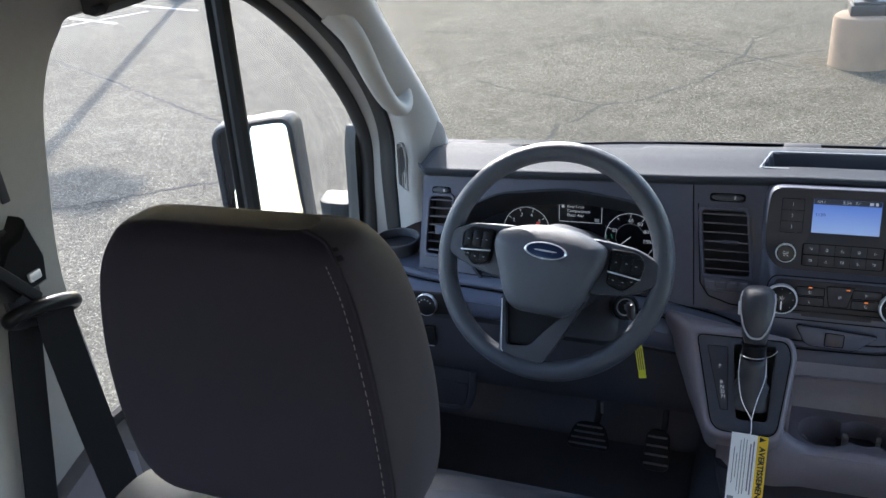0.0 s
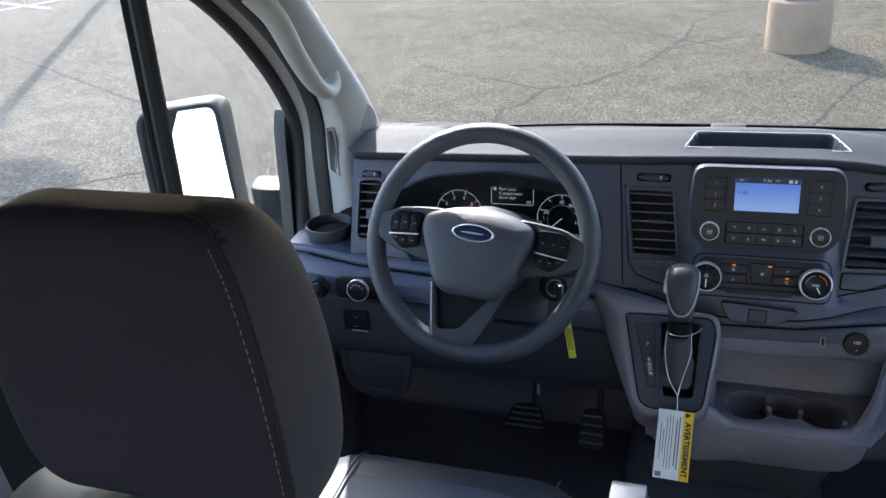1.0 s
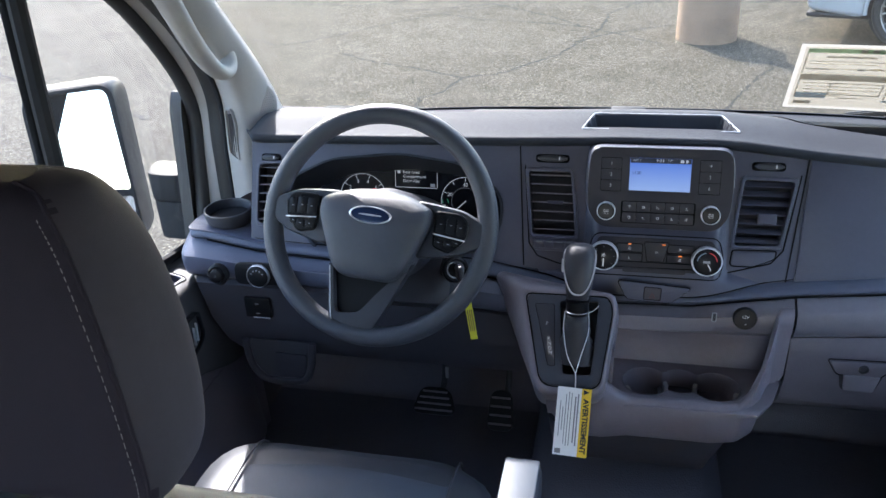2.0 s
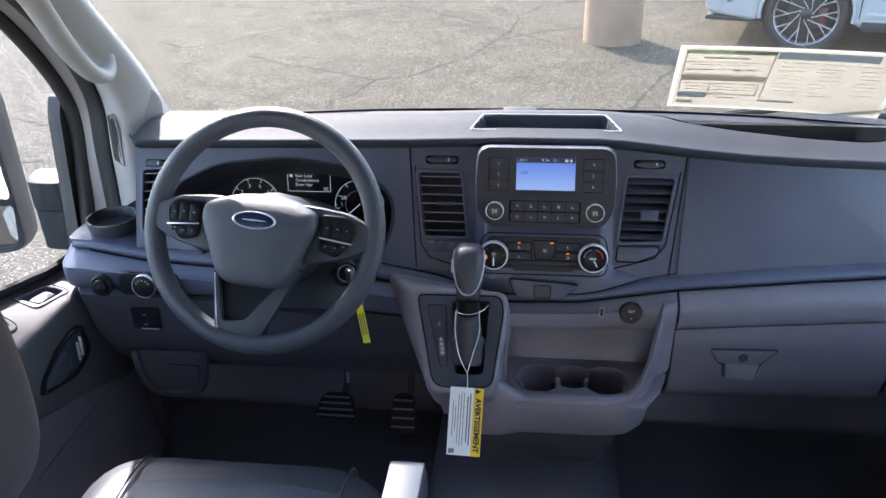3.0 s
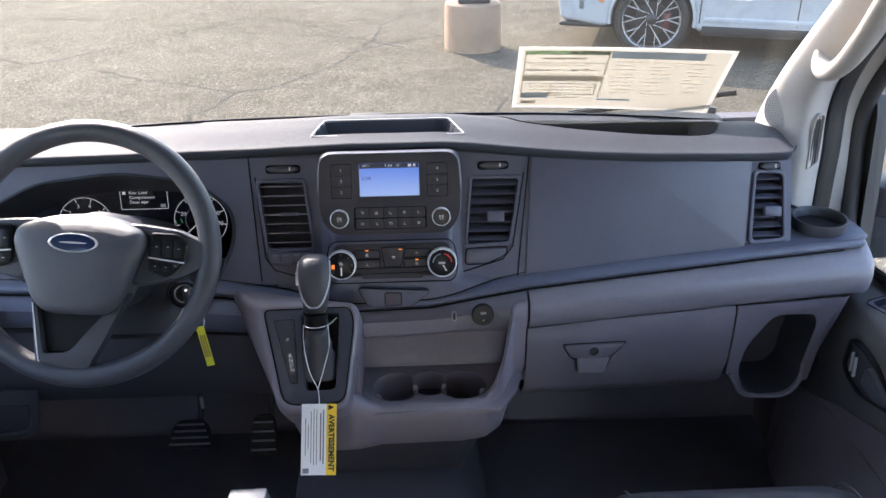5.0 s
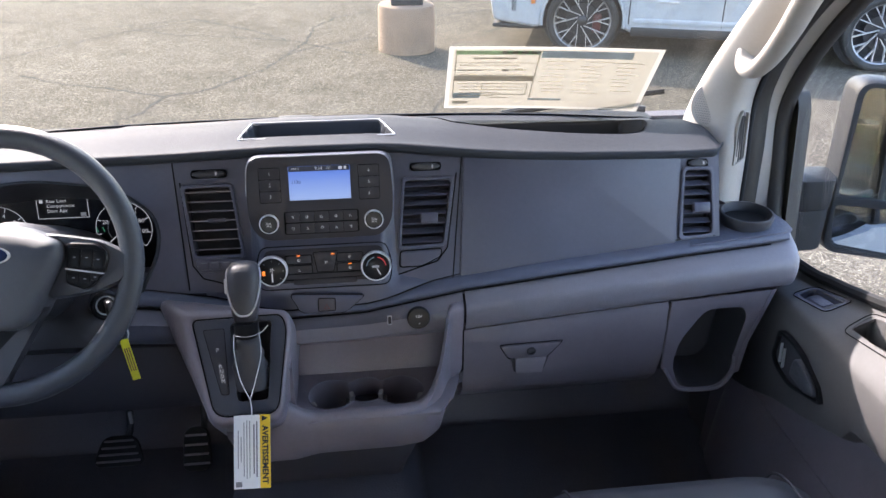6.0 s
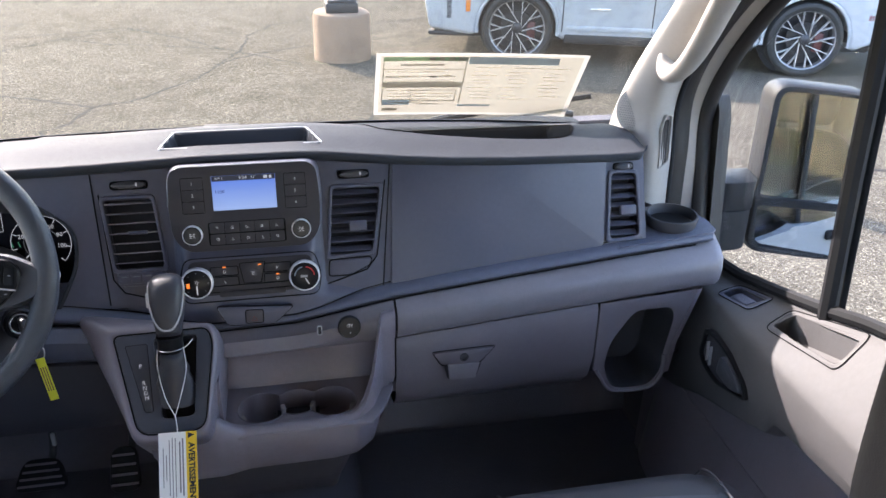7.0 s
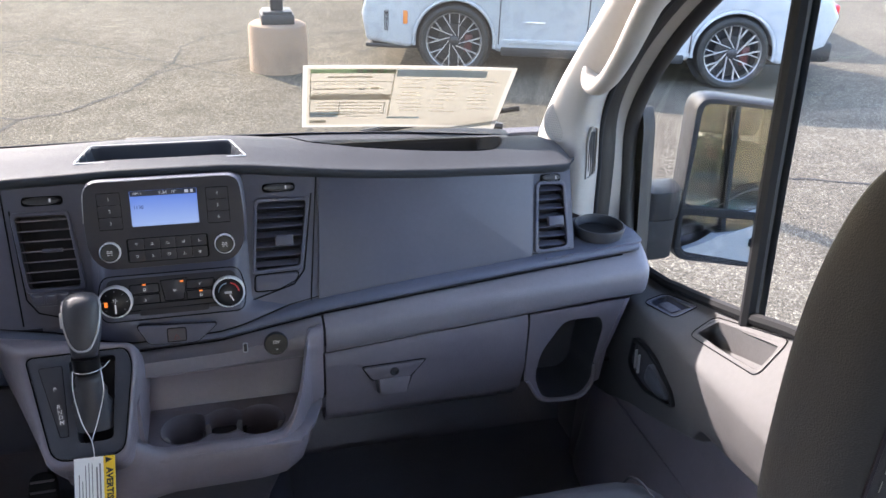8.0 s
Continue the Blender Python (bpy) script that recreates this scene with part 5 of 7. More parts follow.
for side in (-1, 1):
    rim = [(x, lip_y(x) + end_turn(x) + 0.003) for x in [0.70 + 0.200 * i / 16 for i in range(17)]] + [(0.909, 0.015), (0.912, 0.05), (0.903, 0.11), (0.87, 0.14), (0.78, 0.15), (0.72, 0.10)]
    sh = moved(slab(rim, -0.004, 0.0, None, [disc(0.044, 40, 0.836, 0.060)]), Matrix.Diagonal((side, 1, 1, 1)))
    for v in sh.verts:
        v.co.z += lerp(v.co.x, LIPZ) + 0.0015
    part("cup_shelf", sh, LEDGE, dash)
    c = T(side * 0.836, 0.060, 1.438 if side < 0 else 1.450)
    cup = part("cup_holder", lathe([(0.047, -0.010), (0.0515, 0.010), (0.0505, 0.015), (0.047, 0.0155), (0.045, 0.010), (0.040, -0.05), (0.0, -0.05)], 40, c), DARK, dash, "round black cup holder in the dash corner")
    # black disc near the rim stands for the shade of a deep cup
    part("cup_shade_disc", lathe([(0.0448, -0.003), (0.0, -0.003)], 32, c), RUBBER, cup)

# usb port and 12 volt socket
R = face(0.188, -0.064, 1.350, 14)
sock = part("power_socket", lathe([(0.0205, 0.0), (0.0205, 0.006), (0.0185, 0.009), (0, 0.009)], 32, R), GLOSS, dash, "black 12 volt socket cover")
part("socket_text", words("12V", 0.0075, R @ T(0, 0.004, 0.0095), 0.0001), LIT, sock)
part("dot", lathe([(0.0014, 0.0095), (0, 0.0097)], 10, R @ T(0.001, -0.009)), DIM, sock)
usb = part("usb_port", slab(rect(0.0085, 0.0175, 0.003, -0.051, -0.002), 0.0, 0.0035, R, [rect(0.0055, 0.0145, 0.002, -0.051, -0.002)]), EDGE, dash, "small usb port")
part("usb_slot", slab(rect(0.007, 0.015, 0.002, -0.051, -0.002), -0.001, 0.001, R), VOID, usb)

# driver's side switches
D = face(-0.72, -0.072, 1.375, 8)
ls = part("light_switch", slab(rounded([(-0.052, -0.022), (0.066, -0.018), (0.066, 0.026), (-0.052, 0.024)], 0.016), -0.004, 0.003, D, soft=0.002), GLOSS, dash, "black headlight switch panel")
part("switch_ring", lathe([(0.0235, 0.003), (0.0235, 0.010), (0.0226, 0.0115), (0.0215, 0.010), (0.0215, 0.003)], 36, D), CHROME, ls, "bright ring")
part("switch_knob", lathe([(0.0215, 0.003), (0.0215, 0.010), (0.017, 0.013), (0, 0.013)], 32, D), GLOSS, ls)
for i in range(5):
    a = radians(-60 + 30 * i)
    part("mark", moved(box(0.003, 0.003, 0.0003), D @ T(0.0135 * math.sin(a), 0.0135 * math.cos(a), 0.0134)), DIM, ls)
st = part("mirror_switch", lathe([(0.022, -0.003), (0.022, 0.005), (0.018, 0.008), (0.015, 0.006), (0.013, 0.014), (0.010, 0.016), (0, 0.016)], 28, D @ T(-0.088, -0.004)), GLOSS, dash, "round black mirror adjuster")
part("mark", words("\u25ab", 0.014, D @ T(-0.088, -0.004, 0.0164), 0.0001), DIM, st)

# knee panel, glovebox and bins
kp = loft([[(-0.19 + (xl + 0.19) * i / 24, y, z if z < 1.3 else lerp(-0.19 + (xl + 0.19) * i / 24, ROLLB) + z - 1.336) for xl, y, z in ((-0.885, -0.03, 1.342), (-0.875, -0.052, 1.330), (-0.850, -0.062, 1.26), (-0.828, -0.052, 1.20), (-0.815, -0.03, 1.165), (-0.81, 0.03, 1.150))] for i in range(24, -1, -1)], closed=False)
part("knee_panel", thick(kp, 0.004), KNEE_SHADED, dash, "charcoal knee panel below the steering column, shade in its colour")
ks = part("dimmer_switch", moved(box(0.056, 0.046, 0.010, 0.003), face(-0.742, -0.060, 1.291, 2)), GLOSS, dash, "black dimmer switch")
for v in (0.010, -0.012):
    part("mark", moved(box(0.008, 0.0015, 0.0005), face(-0.742, -0.060, 1.291, 2) @ T(0, v, 0.0053)), DIM, ks)
part("chrome_line", moved(box(0.036, 0.0022, 0.002), face(-0.735, -0.060, 1.291, 2) @ T(0, -0.0215, 0.005)), CHROME, ks)
K = face(-0.708, -0.066, 1.165, 0)
kb = part("coin_bin", tube([K @ Vector((p[0], p[1], 0.002)) for p in spline([(-0.073, 0.050, 0), (-0.068, -0.01, 0), (-0.045, -0.045, 0), (0, -0.052, 0), (0.045, -0.043, 0), (0.066, -0.005, 0), (0.074, 0.052, 0)], 6)], 0.006, 8, flat=1.4), KNEE_SHADED, dash, "open pocket under the dash")
part("bin_hollow", slab(rounded([(-0.066, 0.05), (-0.062, -0.01), (-0.04, -0.042), (0.04, -0.040), (0.06, -0.002), (0.068, 0.05)], 0.01), -0.006, -0.001, K), VOID, kb)
part("bin_flap", slab(rounded([(-0.012, -0.040), (0.048, -0.036), (0.058, 0.020), (-0.012, 0.022)], 0.006), 0.0, 0.003, K), KNEE_SHADED, kb)

gdoor = loft([[(x, y + 0.0005 + 0.02 * (x / 0.9) ** 2, z) for y, z in ((-0.03, lerp(x, ROLLB) - 0.001), (-0.052, lerp(x, ROLLB) - 0.003), (-0.058, lerp(x, ROLLB) - 0.012), (-0.0605, 1.28), (-0.058, 1.22), (-0.042, 1.165), (-0.010, 1.128), (0.04, 1.115))] for x in [0.272 + 0.386 * i / 20 for i in range(21)]], closed=False)
gb = part("glovebox_door", thick(gdoor, 0.004), GLOVE, dash, "charcoal glovebox door with a recessed pull", 50)
G = face(0.397, -0.0562, 1.256, -3, 1)
lt = part("latch_plate", slab(rounded([(-0.040, -0.012), (0.030, -0.014), (0.058, 0.019), (-0.058, 0.017)], 0.006), -0.002, 0.004, G, soft=0.0015), GLOVE, gb)
part("latch_outline", tube([G @ Vector((p.x, p.y, 0.0012)) for p in rounded([(-0.042, -0.014), (0.032, -0.016), (0.061, 0.021), (-0.061, 0.019)], 0.006, 3)], 0.0009, 6, closed=True), JOINT, gb)
part("latch_hollow", slab(rounded([(-0.030, -0.046), (0.026, -0.048), (0.036, -0.013), (-0.037, -0.011)], 0.006), -0.004, 0.0012, G), KNEE_SHADED, gb)
part("latch_pull", slab(rounded([(-0.026, -0.047), (0.024, -0.049), (0.031, -0.013), (-0.030, -0.011)], 0.004), 0.0, 0.006, G, soft=0.003), ROLL, gb, "grey pull")
part("keyhole", lathe([(0.0085, 0.003), (0.0085, 0.006), (0.006, 0.007), (0.005, 0.0045), (0, 0.0045)], 24, G @ T(0, 0.003)), VOID, lt)
BN = face(0.76, -0.0455, 1.231, 0, 2)
bin_o = rounded([(0.050, 0.084), (-0.027, 0.085), (-0.070, 0.018), (-0.078, -0.036), (-0.060, -0.086), (-0.030, -0.097), (0.025, -0.097), (0.048, -0.066), (0.047, -0.026), (0.059, 0.060)], 0.018, 4)
panel_o = [(-0.099, -0.042), (-0.088, -0.055), (-0.066, -0.094), (-0.032, -0.105), (0.028, -0.105), (0.056, -0.070), (0.064, 0.0), (0.10, 0.1165), (-0.099, 0.1075)]
sb = part("door_side_bin", slab(panel_o, -0.004, 0.0, BN, [bin_o], 0.001), GLOVE, dash, "dash end panel with a rounded open bin")
part("panel_return", loft([[BN @ Vector((x + dx, y, z)) for dx, z in ((0.0, 0.0), (0.012, -0.004), (0.03, -0.03), (0.04, -0.10))] for x, y in ((0.056, -0.070), (0.064, 0.0), (0.082, 0.056), (0.10, 0.1165))], closed=False), LOWER, sb, "", 60)
part("bin_lip", tube([BN @ Vector((p.x, p.y, 0.001)) for p in spline([(-0.094, -0.042, 0), (-0.083, -0.060, 0), (-0.063, -0.091, 0), (-0.031, -0.101, 0), (0.026, -0.101, 0), (0.051, -0.069, 0), (0.048, -0.025, 0)], 6)], 0.0032, 8), ROLL, sb, "paler rounded lip of the bin")
# bin inside and dash underside are coloured black to stand for their shade
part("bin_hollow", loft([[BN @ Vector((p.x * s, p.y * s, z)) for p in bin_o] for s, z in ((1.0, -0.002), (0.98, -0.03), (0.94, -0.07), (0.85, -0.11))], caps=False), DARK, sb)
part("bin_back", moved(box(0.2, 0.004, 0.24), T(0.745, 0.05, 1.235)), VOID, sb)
part("under_panel", moved(box(1.84, 0.30, 0.006), T(0, 0.20, 1.142)), VOID, dash, "closing panel under the dash, blackened for the shade")

# ---- instrument cluster ----
C = face(-0.468, 0.197, 1.470, 12)
cl = part("instrument_panel", loft([[F @ Vector((p.x, p.y, -0.002)) for p in clus_o], [F @ Vector((p.x * 0.995 - 0.002, p.y * 0.97, -0.05)) for p in clus_o], [F @ Vector((p.x * 0.985 - 0.008, p.y * 0.9 - 0.005, -0.135)) for p in clus_o]], caps=False), DARK, dash, "dark instrument cluster with two round gauges and a small screen")
part("cluster_rim", slab(grown(clus_o, 0.006), -0.004, 0.0035, F, [clus_o], 0.002), PAD, cl)
part("cluster_lens", slab([(-0.25, -0.12), (0.25, -0.12), (0.25, 0.12), (-0.25, 0.12)], -0.008, -0.004, C), LENS, cl, "smoked cluster lens")
for gu, first, n, arc0, arc1, labels in ((-0.114, 0, 8, 215, -35, ("", "1", "2", "3", "4", "5", "6", "")), (0.112, 0, 9, 225, -45, ("", "", "20", "", "40", "60", "80", "100", ""))):
    gv, gr = -0.040, 0.052
    a = [C @ Vector((gu + gr * math.cos(radians(arc0 + (arc1 - arc0) * i / 36)), gv + gr * math.sin(radians(arc0 + (arc1 - arc0) * i / 36)), -0.002)) for i in range(37)]
    ga = part("gauge", tube(a, 0.0006, 5), LIT, cl, "round gauge with white marks")
    for i in range(n):
        an = radians(arc0 + (arc1 - arc0) * i / (n - 1))
        part("tick", moved(box(0.007, 0.0014, 0.0004), C @ T(gu + (gr - 0.005) * math.cos(an), gv + (gr - 0.005) * math.sin(an), -0.002) @ Matrix.Rotation(an, 4, "Z")), LIT, ga)
        if labels[i]:
            part("number", words(labels[i], 0.0115, C @ T(gu + (gr - 0.016) * math.cos(an), gv + (gr - 0.016) * math.sin(an), -0.002), 0.0001), LIT, ga)
    if gu < 0:
        part("red_sign", moved(box(0.008, 0.009, 0.0004), C @ T(gu + 0.026, gv + 0.016, -0.002)), REDLIT, ga)
    else:
        part("inner_arc", tube([C @ Vector((gu + 0.030 * math.cos(radians(225 - 200 * i / 24)), gv + 0.030 * math.sin(radians(225 - 200 * i / 24)), -0.002)) for i in range(25)], 0.0004, 5), DIM, ga)
        part("needle", moved(box(0.044, 0.002, 0.0006), C @ T(gu + 0.020 * math.cos(radians(222)), gv + 0.020 * math.sin(radians(222)), -0.0012) @ Matrix.Rotation(radians(222), 4, "Z")), LIT, ga)
ms = part("message_frame", tube([C @ Vector((p.x, p.y, -0.002)) for p in rect(0.092, 0.040, 0.001, 0.005, 0.006, 1)], 0.0006, 4, closed=True), LIT, cl, "white framed message")
for i, s in enumerate(("Rear Load", "Compartment", "Door Ajar")):
    part("message_text", words(s, 0.0088, C @ T(-0.024, 0.019 - 0.0095 * i, -0.002), 0.0001, "LEFT"), LIT, ms)
part("message_icon", moved(box(0.006, 0.006, 0.0003), C @ T(-0.033, 0.019, -0.002)), LIT, ms)
part("ok_mark", moved(box(0.010, 0.007, 0.0003), C @ T(0.041, -0.008, -0.002)), DIM, ms)
part("temperature_text", words("73\u00b0", 0.0085, C @ T(0.045, 0.032, -0.002), 0.0001), LIT, cl)
part("odometer_bar", moved(box(0.018, 0.005, 0.0003), C @ T(-0.031, 0.031, -0.002)), DIM, cl)
for s in (0.062, 0.074):
    part("fuel_mark", moved(box(0.002, 0.010, 0.0003), C @ T(s, -0.040, -0.002) @ Matrix.Rotation(0.3, 4, "Z")), GREENLIT, cl)

# ---- centre console ----
P = face(-0.10, -0.13, 1.35, 45)
po = rounded([(-0.054, -0.108), (0.046, -0.108), (0.062, 0.03), (0.054, 0.055), (-0.092, 0.053)], [0.022, 0.022, 0.02, 0.012, 0.012])
wo = rounded([(-0.018, -0.086), (0.031, -0.085), (0.038, 0.046), (-0.031, 0.043)], 0.008)


def housing_ring(d, h, flare):
    """The plate's outline spread outwards; its upper left corner sweeps up into the dash."""
    out = []
    for p in grown(po, 0.001 + d):
        q = p.copy()
        w = step((-p.x) / 0.08) * step((p.y + 0.03) / 0.08)
        out.append(P @ Vector((q.x - 0.055 * flare * w, q.y + 0.045 * flare * w, h)))
    return out


con = part("shifter_housing", loft([housing_ring(*k) for k in ((0.0, 0.001, 0), (0.003, 0.0035, 0), (0.007, 0.0025, 0.05), (0.0105, -0.003, 0.2), (0.0125, -0.012, 0.45), (0.014, -0.028, 0.7), (0.015, -0.055, 0.9), (0.017, -0.13, 1.0))], caps=False), LOWER, dash, "charcoal shifter housing", 60)
part("plate_gap", tube([P @ Vector((p.x, p.y, 0.0015)) for p in grown(po, 0.0005)], 0.0012, 6, closed=True), JOINT, con)
part("shifter_plate", slab(grown(po, -0.001), -0.006, 0.002, P, [wo], 0.0015), LEATHER, con, "dark shifter plate")
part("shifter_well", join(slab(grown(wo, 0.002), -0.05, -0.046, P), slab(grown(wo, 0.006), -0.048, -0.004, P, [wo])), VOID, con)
strip_o = rounded([(-0.0435, -0.073), (-0.0315, -0.073), (-0.040, 0.036), (-0.0735, 0.035)], 0.003)
part("gear_strip", slab(strip_o, 0.0015, 0.0028, P, soft=0.0006), DARK, con)
part("strip_gap", tube([P @ Vector((p.x, p.y, 0.0022)) for p in strip_o], 0.0006, 5, closed=True), JOINT, con)
for s, u, v in (("P", -0.050, 0.0), ("R", -0.045, -0.027), ("N", -0.0435, -0.0352), ("D", -0.042, -0.0434), ("M", -0.0405, -0.0516)):
    part("gear_letter", words(s, 0.0088, P @ T(u, v, 0.0043), 0.0001), LIT, con)
ZR = [(-0.17, 1.262), (-0.045, 1.262), (-0.02, 1.236), (0.0, 1.225), (0.185, 1.224), (0.203, 1.238), (0.219, 1.275), (0.230, 1.315), (0.238, 1.350), (0.242, 1.368), (0.267, 1.370)]
YR = [(-0.17, -0.176), (-0.045, -0.174), (0.0, -0.162), (0.15, -0.160), (0.19, -0.152), (0.222, -0.122), (0.238, -0.084), (0.245, -0.072), (0.267, -0.066)]


def pod_row(x):
    z, y = lerp(x, ZR), lerp(x, YR)
    s = step((x + 0.175) / 0.05)
    t = 1 - 0.6 * step((x - 0.20) / 0.066)
    up = max(0.100 * step((x - 0.205) / 0.065) ** 2.2, 0.075 * step((-0.085 - x) / 0.083))
    return [(x, y + 0.022, z - 0.008), (x, y + 0.016, z), (x, y + 0.004, z + 0.001), (x, y - 0.004, z - 0.006), (x, y - 0.006 * t, z - 0.03), (x, y + 0.002, 1.165 + 0.02 * (1 - t) + 0.6 * up),
            (x, y + 0.022, 1.125 + 0.85 * up), (x, y + 0.05 * s, 1.100 + up), (x, -0.04, 1.086 + up), (x, 0.05, 1.08 + up)]


part("console_pod", loft([pod_row(-0.146 + 0.412 * i / 80) for i in range(81)], closed=False), LOWER, dash, "charcoal storage pod with cup holders under the stack", 55)
part("pod_end", yz([(p[1], p[2]) for p in pod_row(0.266)] + [(0.05, lerp(0.266, ZR) - 0.02)], 0.265, 0.2675), LOWER, dash)
bw = part("tray_back", loft([[(x, y, z) for y, z in ((-0.035, 1.315), (-0.028, 1.300), (-0.024, 1.28), (-0.027, 1.235), (-0.034, 1.212))] for x in [-0.04 + 0.30 * i / 12 for i in range(13)]], closed=False), LOWER, dash)
part("tray_side", moved(box(0.006, 0.12, 0.11), T(-0.035, -0.085, 1.262)), LOWER, bw)
WELLS = ((0.029, -0.096, 0.0425), (0.090, -0.088, 0.036), (0.151, -0.096, 0.0425))
wx = [-0.0134 + 0.2068 * (1 - math.cos(math.pi * i / 60)) / 2 for i in range(61)]


def well_side(x, s):
    return s * max(s * cy + math.sqrt(max(0.0, r * r - (x - cx) ** 2)) for cx, cy, r in WELLS if abs(x - cx) <= r + 1e-9)


well_o = [Vector((x, well_side(x, -1))) for x in wx] + [Vector((x, well_side(x, 1))) for x in wx[-2:0:-1]]
ct = part("cup_tray", slab([(-0.035, -0.170), (0.215, -0.166), (0.245, -0.12), (0.262, -0.07), (0.262, -0.02), (-0.035, -0.02)], 1.212, 1.2185, None, [well_o], 0.0015), LOWER, dash, "cup tray with two round wells")
for cx in (0.029, 0.151):
    w = part("cup_well", lathe([(0.040, 1.176), (0.038, 1.158), (0.0, 1.156)], 28, T(cx, -0.096)), LOWER, ct)
    for a in ((3.6, 0.15) if cx < 0.09 else (2.95, 6.0)):
        part("grip_tab", moved(box(0.008, 0.015, 0.028, 0.002), T(cx, -0.096, 1.199) @ Matrix.Rotation(a, 4, "Z") @ T(0.0355, 0, 0)), TRIM, w, "grey grip tab")
wc = Vector((0.09, -0.094))
part("well_wall", loft([[(wc.x + (p.x - wc.x) * s, wc.y + (p.y - wc.y) * s, z) for p in well_o] for s, z in ((1.003, 1.2185), (0.985, 1.205), (0.96, 1.175))], caps=False), LOWER, ct)
part("well_rim", tube([Vector((p.x, p.y, 1.2188)) for p in well_o], 0.0012, 6, closed=True), ROLL, ct)
part("coin_slot", moved(box(0.075, 0.070, 0.003), T(0.090, -0.092, 1.182)), KNEE_SHADED, ct)
part("pedestal", loft([[Vector((p.x, p.y, z)) for p in rounded([(x0, -0.11 + b), (x1, -0.11 + b), (x1, 0.30), (x0, 0.30)], 0.03, 4)] for x0, x1, z, b in ((-0.15, 0.19, 1.11, 0.0), (-0.145, 0.172, 1.07, 0.0), (-0.14, 0.162, 1.03, 0.02), (-0.135, 0.155, 0.98, 0.04))]), KNEE_SHADED, dash, "charcoal console pedestal with shade in its colour")
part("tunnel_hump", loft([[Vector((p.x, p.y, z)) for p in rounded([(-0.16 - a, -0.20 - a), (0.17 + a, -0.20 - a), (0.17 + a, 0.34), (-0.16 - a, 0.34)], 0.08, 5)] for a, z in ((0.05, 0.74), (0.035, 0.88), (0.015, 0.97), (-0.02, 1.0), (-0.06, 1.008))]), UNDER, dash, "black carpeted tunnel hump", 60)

# ---- gear shifter with its hanging tag ----
gs = thing("gear_shifter", "black gear lever with a bright trim line and a leather boot", "gear lever", (-0.098, -0.15, 1.32))
ax0, ax1 = Vector((-0.098, -0.152, 1.300)), Vector((-0.098, -0.140, 1.405))
rings = []
for i, r in enumerate((0.037, 0.036, 0.029, 0.031, 0.0245, 0.026, 0.0205, 0.0215, 0.0175)):
    c = ax0.lerp(Vector((-0.098, -0.141, 1.383)), i / 8)
    rings.append([c + Vector((r * math.cos(a) * 0.95, r * math.sin(a) * 0.85, 0.002 * math.sin(3 * a + i))) for a in [2 * math.pi * k / 20 for k in range(20)]])
part("boot", loft(rings), DARK, gs, "black gathered boot", 70)
part("collar", lathe([(0.0, 0.0), (0.0185, 0.0), (0.0195, 0.004), (0.0195, 0.018), (0.021, 0.026), (0, 0.027)], 28, Matrix.Translation((-0.098, -0.141, 1.383)) @ Matrix.Rotation(radians(-12), 4, "X")), GLOSS, gs)
part("collar_ring", lathe([(0.0192, 0.0045), (0.0205, 0.0055), (0.0192, 0.0065)], 28, Matrix.Translation((-0.098, -0.141, 1.383)) @ Matrix.Rotation(radians(-12), 4, "X")), CHROME, gs)
kn = Matrix.Translation((-0.098, -0.136, 1.408)) @ Matrix.Rotation(radians(-26), 4, "X")
rings = []
for h, w, d, f in ((0.0, 0.017, 0.016, 0), (0.008, 0.0195, 0.020, 0), (0.03, 0.0235, 0.026, 0.002), (0.055, 0.0265, 0.029, 0.004), (0.075, 0.0268, 0.028, 0.006), (0.088, 0.0245, 0.024, 0.008), (0.095, 0.018, 0.016, 0.010), (0.0975, 0.008, 0.007, 0.011)):
    rings.append([kn @ Vector((w * math.copysign(abs(math.cos(a)) ** 0.75, math.cos(a)), f + d * math.copysign(abs(math.sin(a)) ** 0.75, math.sin(a)), h)) for a in [2 * math.pi * k / 28 for k in range(28)]])
part("knob", loft(rings), DARK, gs, "dark grained knob", 70)
KNOB = ((0.0, 0.017, 0.016, 0), (0.008, 0.0195, 0.020, 0), (0.03, 0.0235, 0.026, 0.002), (0.055, 0.0265, 0.029, 0.004), (0.075, 0.0268, 0.028, 0.006), (0.088, 0.0245, 0.024, 0.008))


def knob_skin(h, deg):
    w, d, f = (lerp(h, [(k[0], k[i]) for k in KNOB]) for i in (1, 2, 3))
    a = radians(deg)
    return kn @ Vector((1.02 * w * math.copysign(abs(math.cos(a)) ** 0.75, math.cos(a)), f + 1.02 * d * math.copysign(abs(math.sin(a)) ** 0.75, math.sin(a)), h))


TRIMLINE = spline([(h, a / 1000, 0) for h, a in ((0.086, 190), (0.065, 196), (0.042, 208), (0.024, 226), (0.013, 248), (0.010, 270), (0.013, 292), (0.024, 314), (0.042, 332), (0.065, 344), (0.086, 350))], 8)
part("trim_line", tube([knob_skin(p.x, p.y * 1000) for p in TRIMLINE], 0.0017, 6), CHROME, gs, "thin bright trim line")
part("side_button", moved(box(0.006, 0.012, 0.024, 0.002), kn @ T(-0.0275, -0.002, 0.058)), CHROME, gs, "bright side button")
TG = face(-0.0945, -0.257, 1.2415, 35) @ Matrix.Rotation(radians(-1.5), 4, "Z") @ Matrix.Scale(0.977, 4)
tg = thing("warning_tag", "white and yellow paper warning tag on a white string", "tag", (-0.097, -0.23, 1.17))
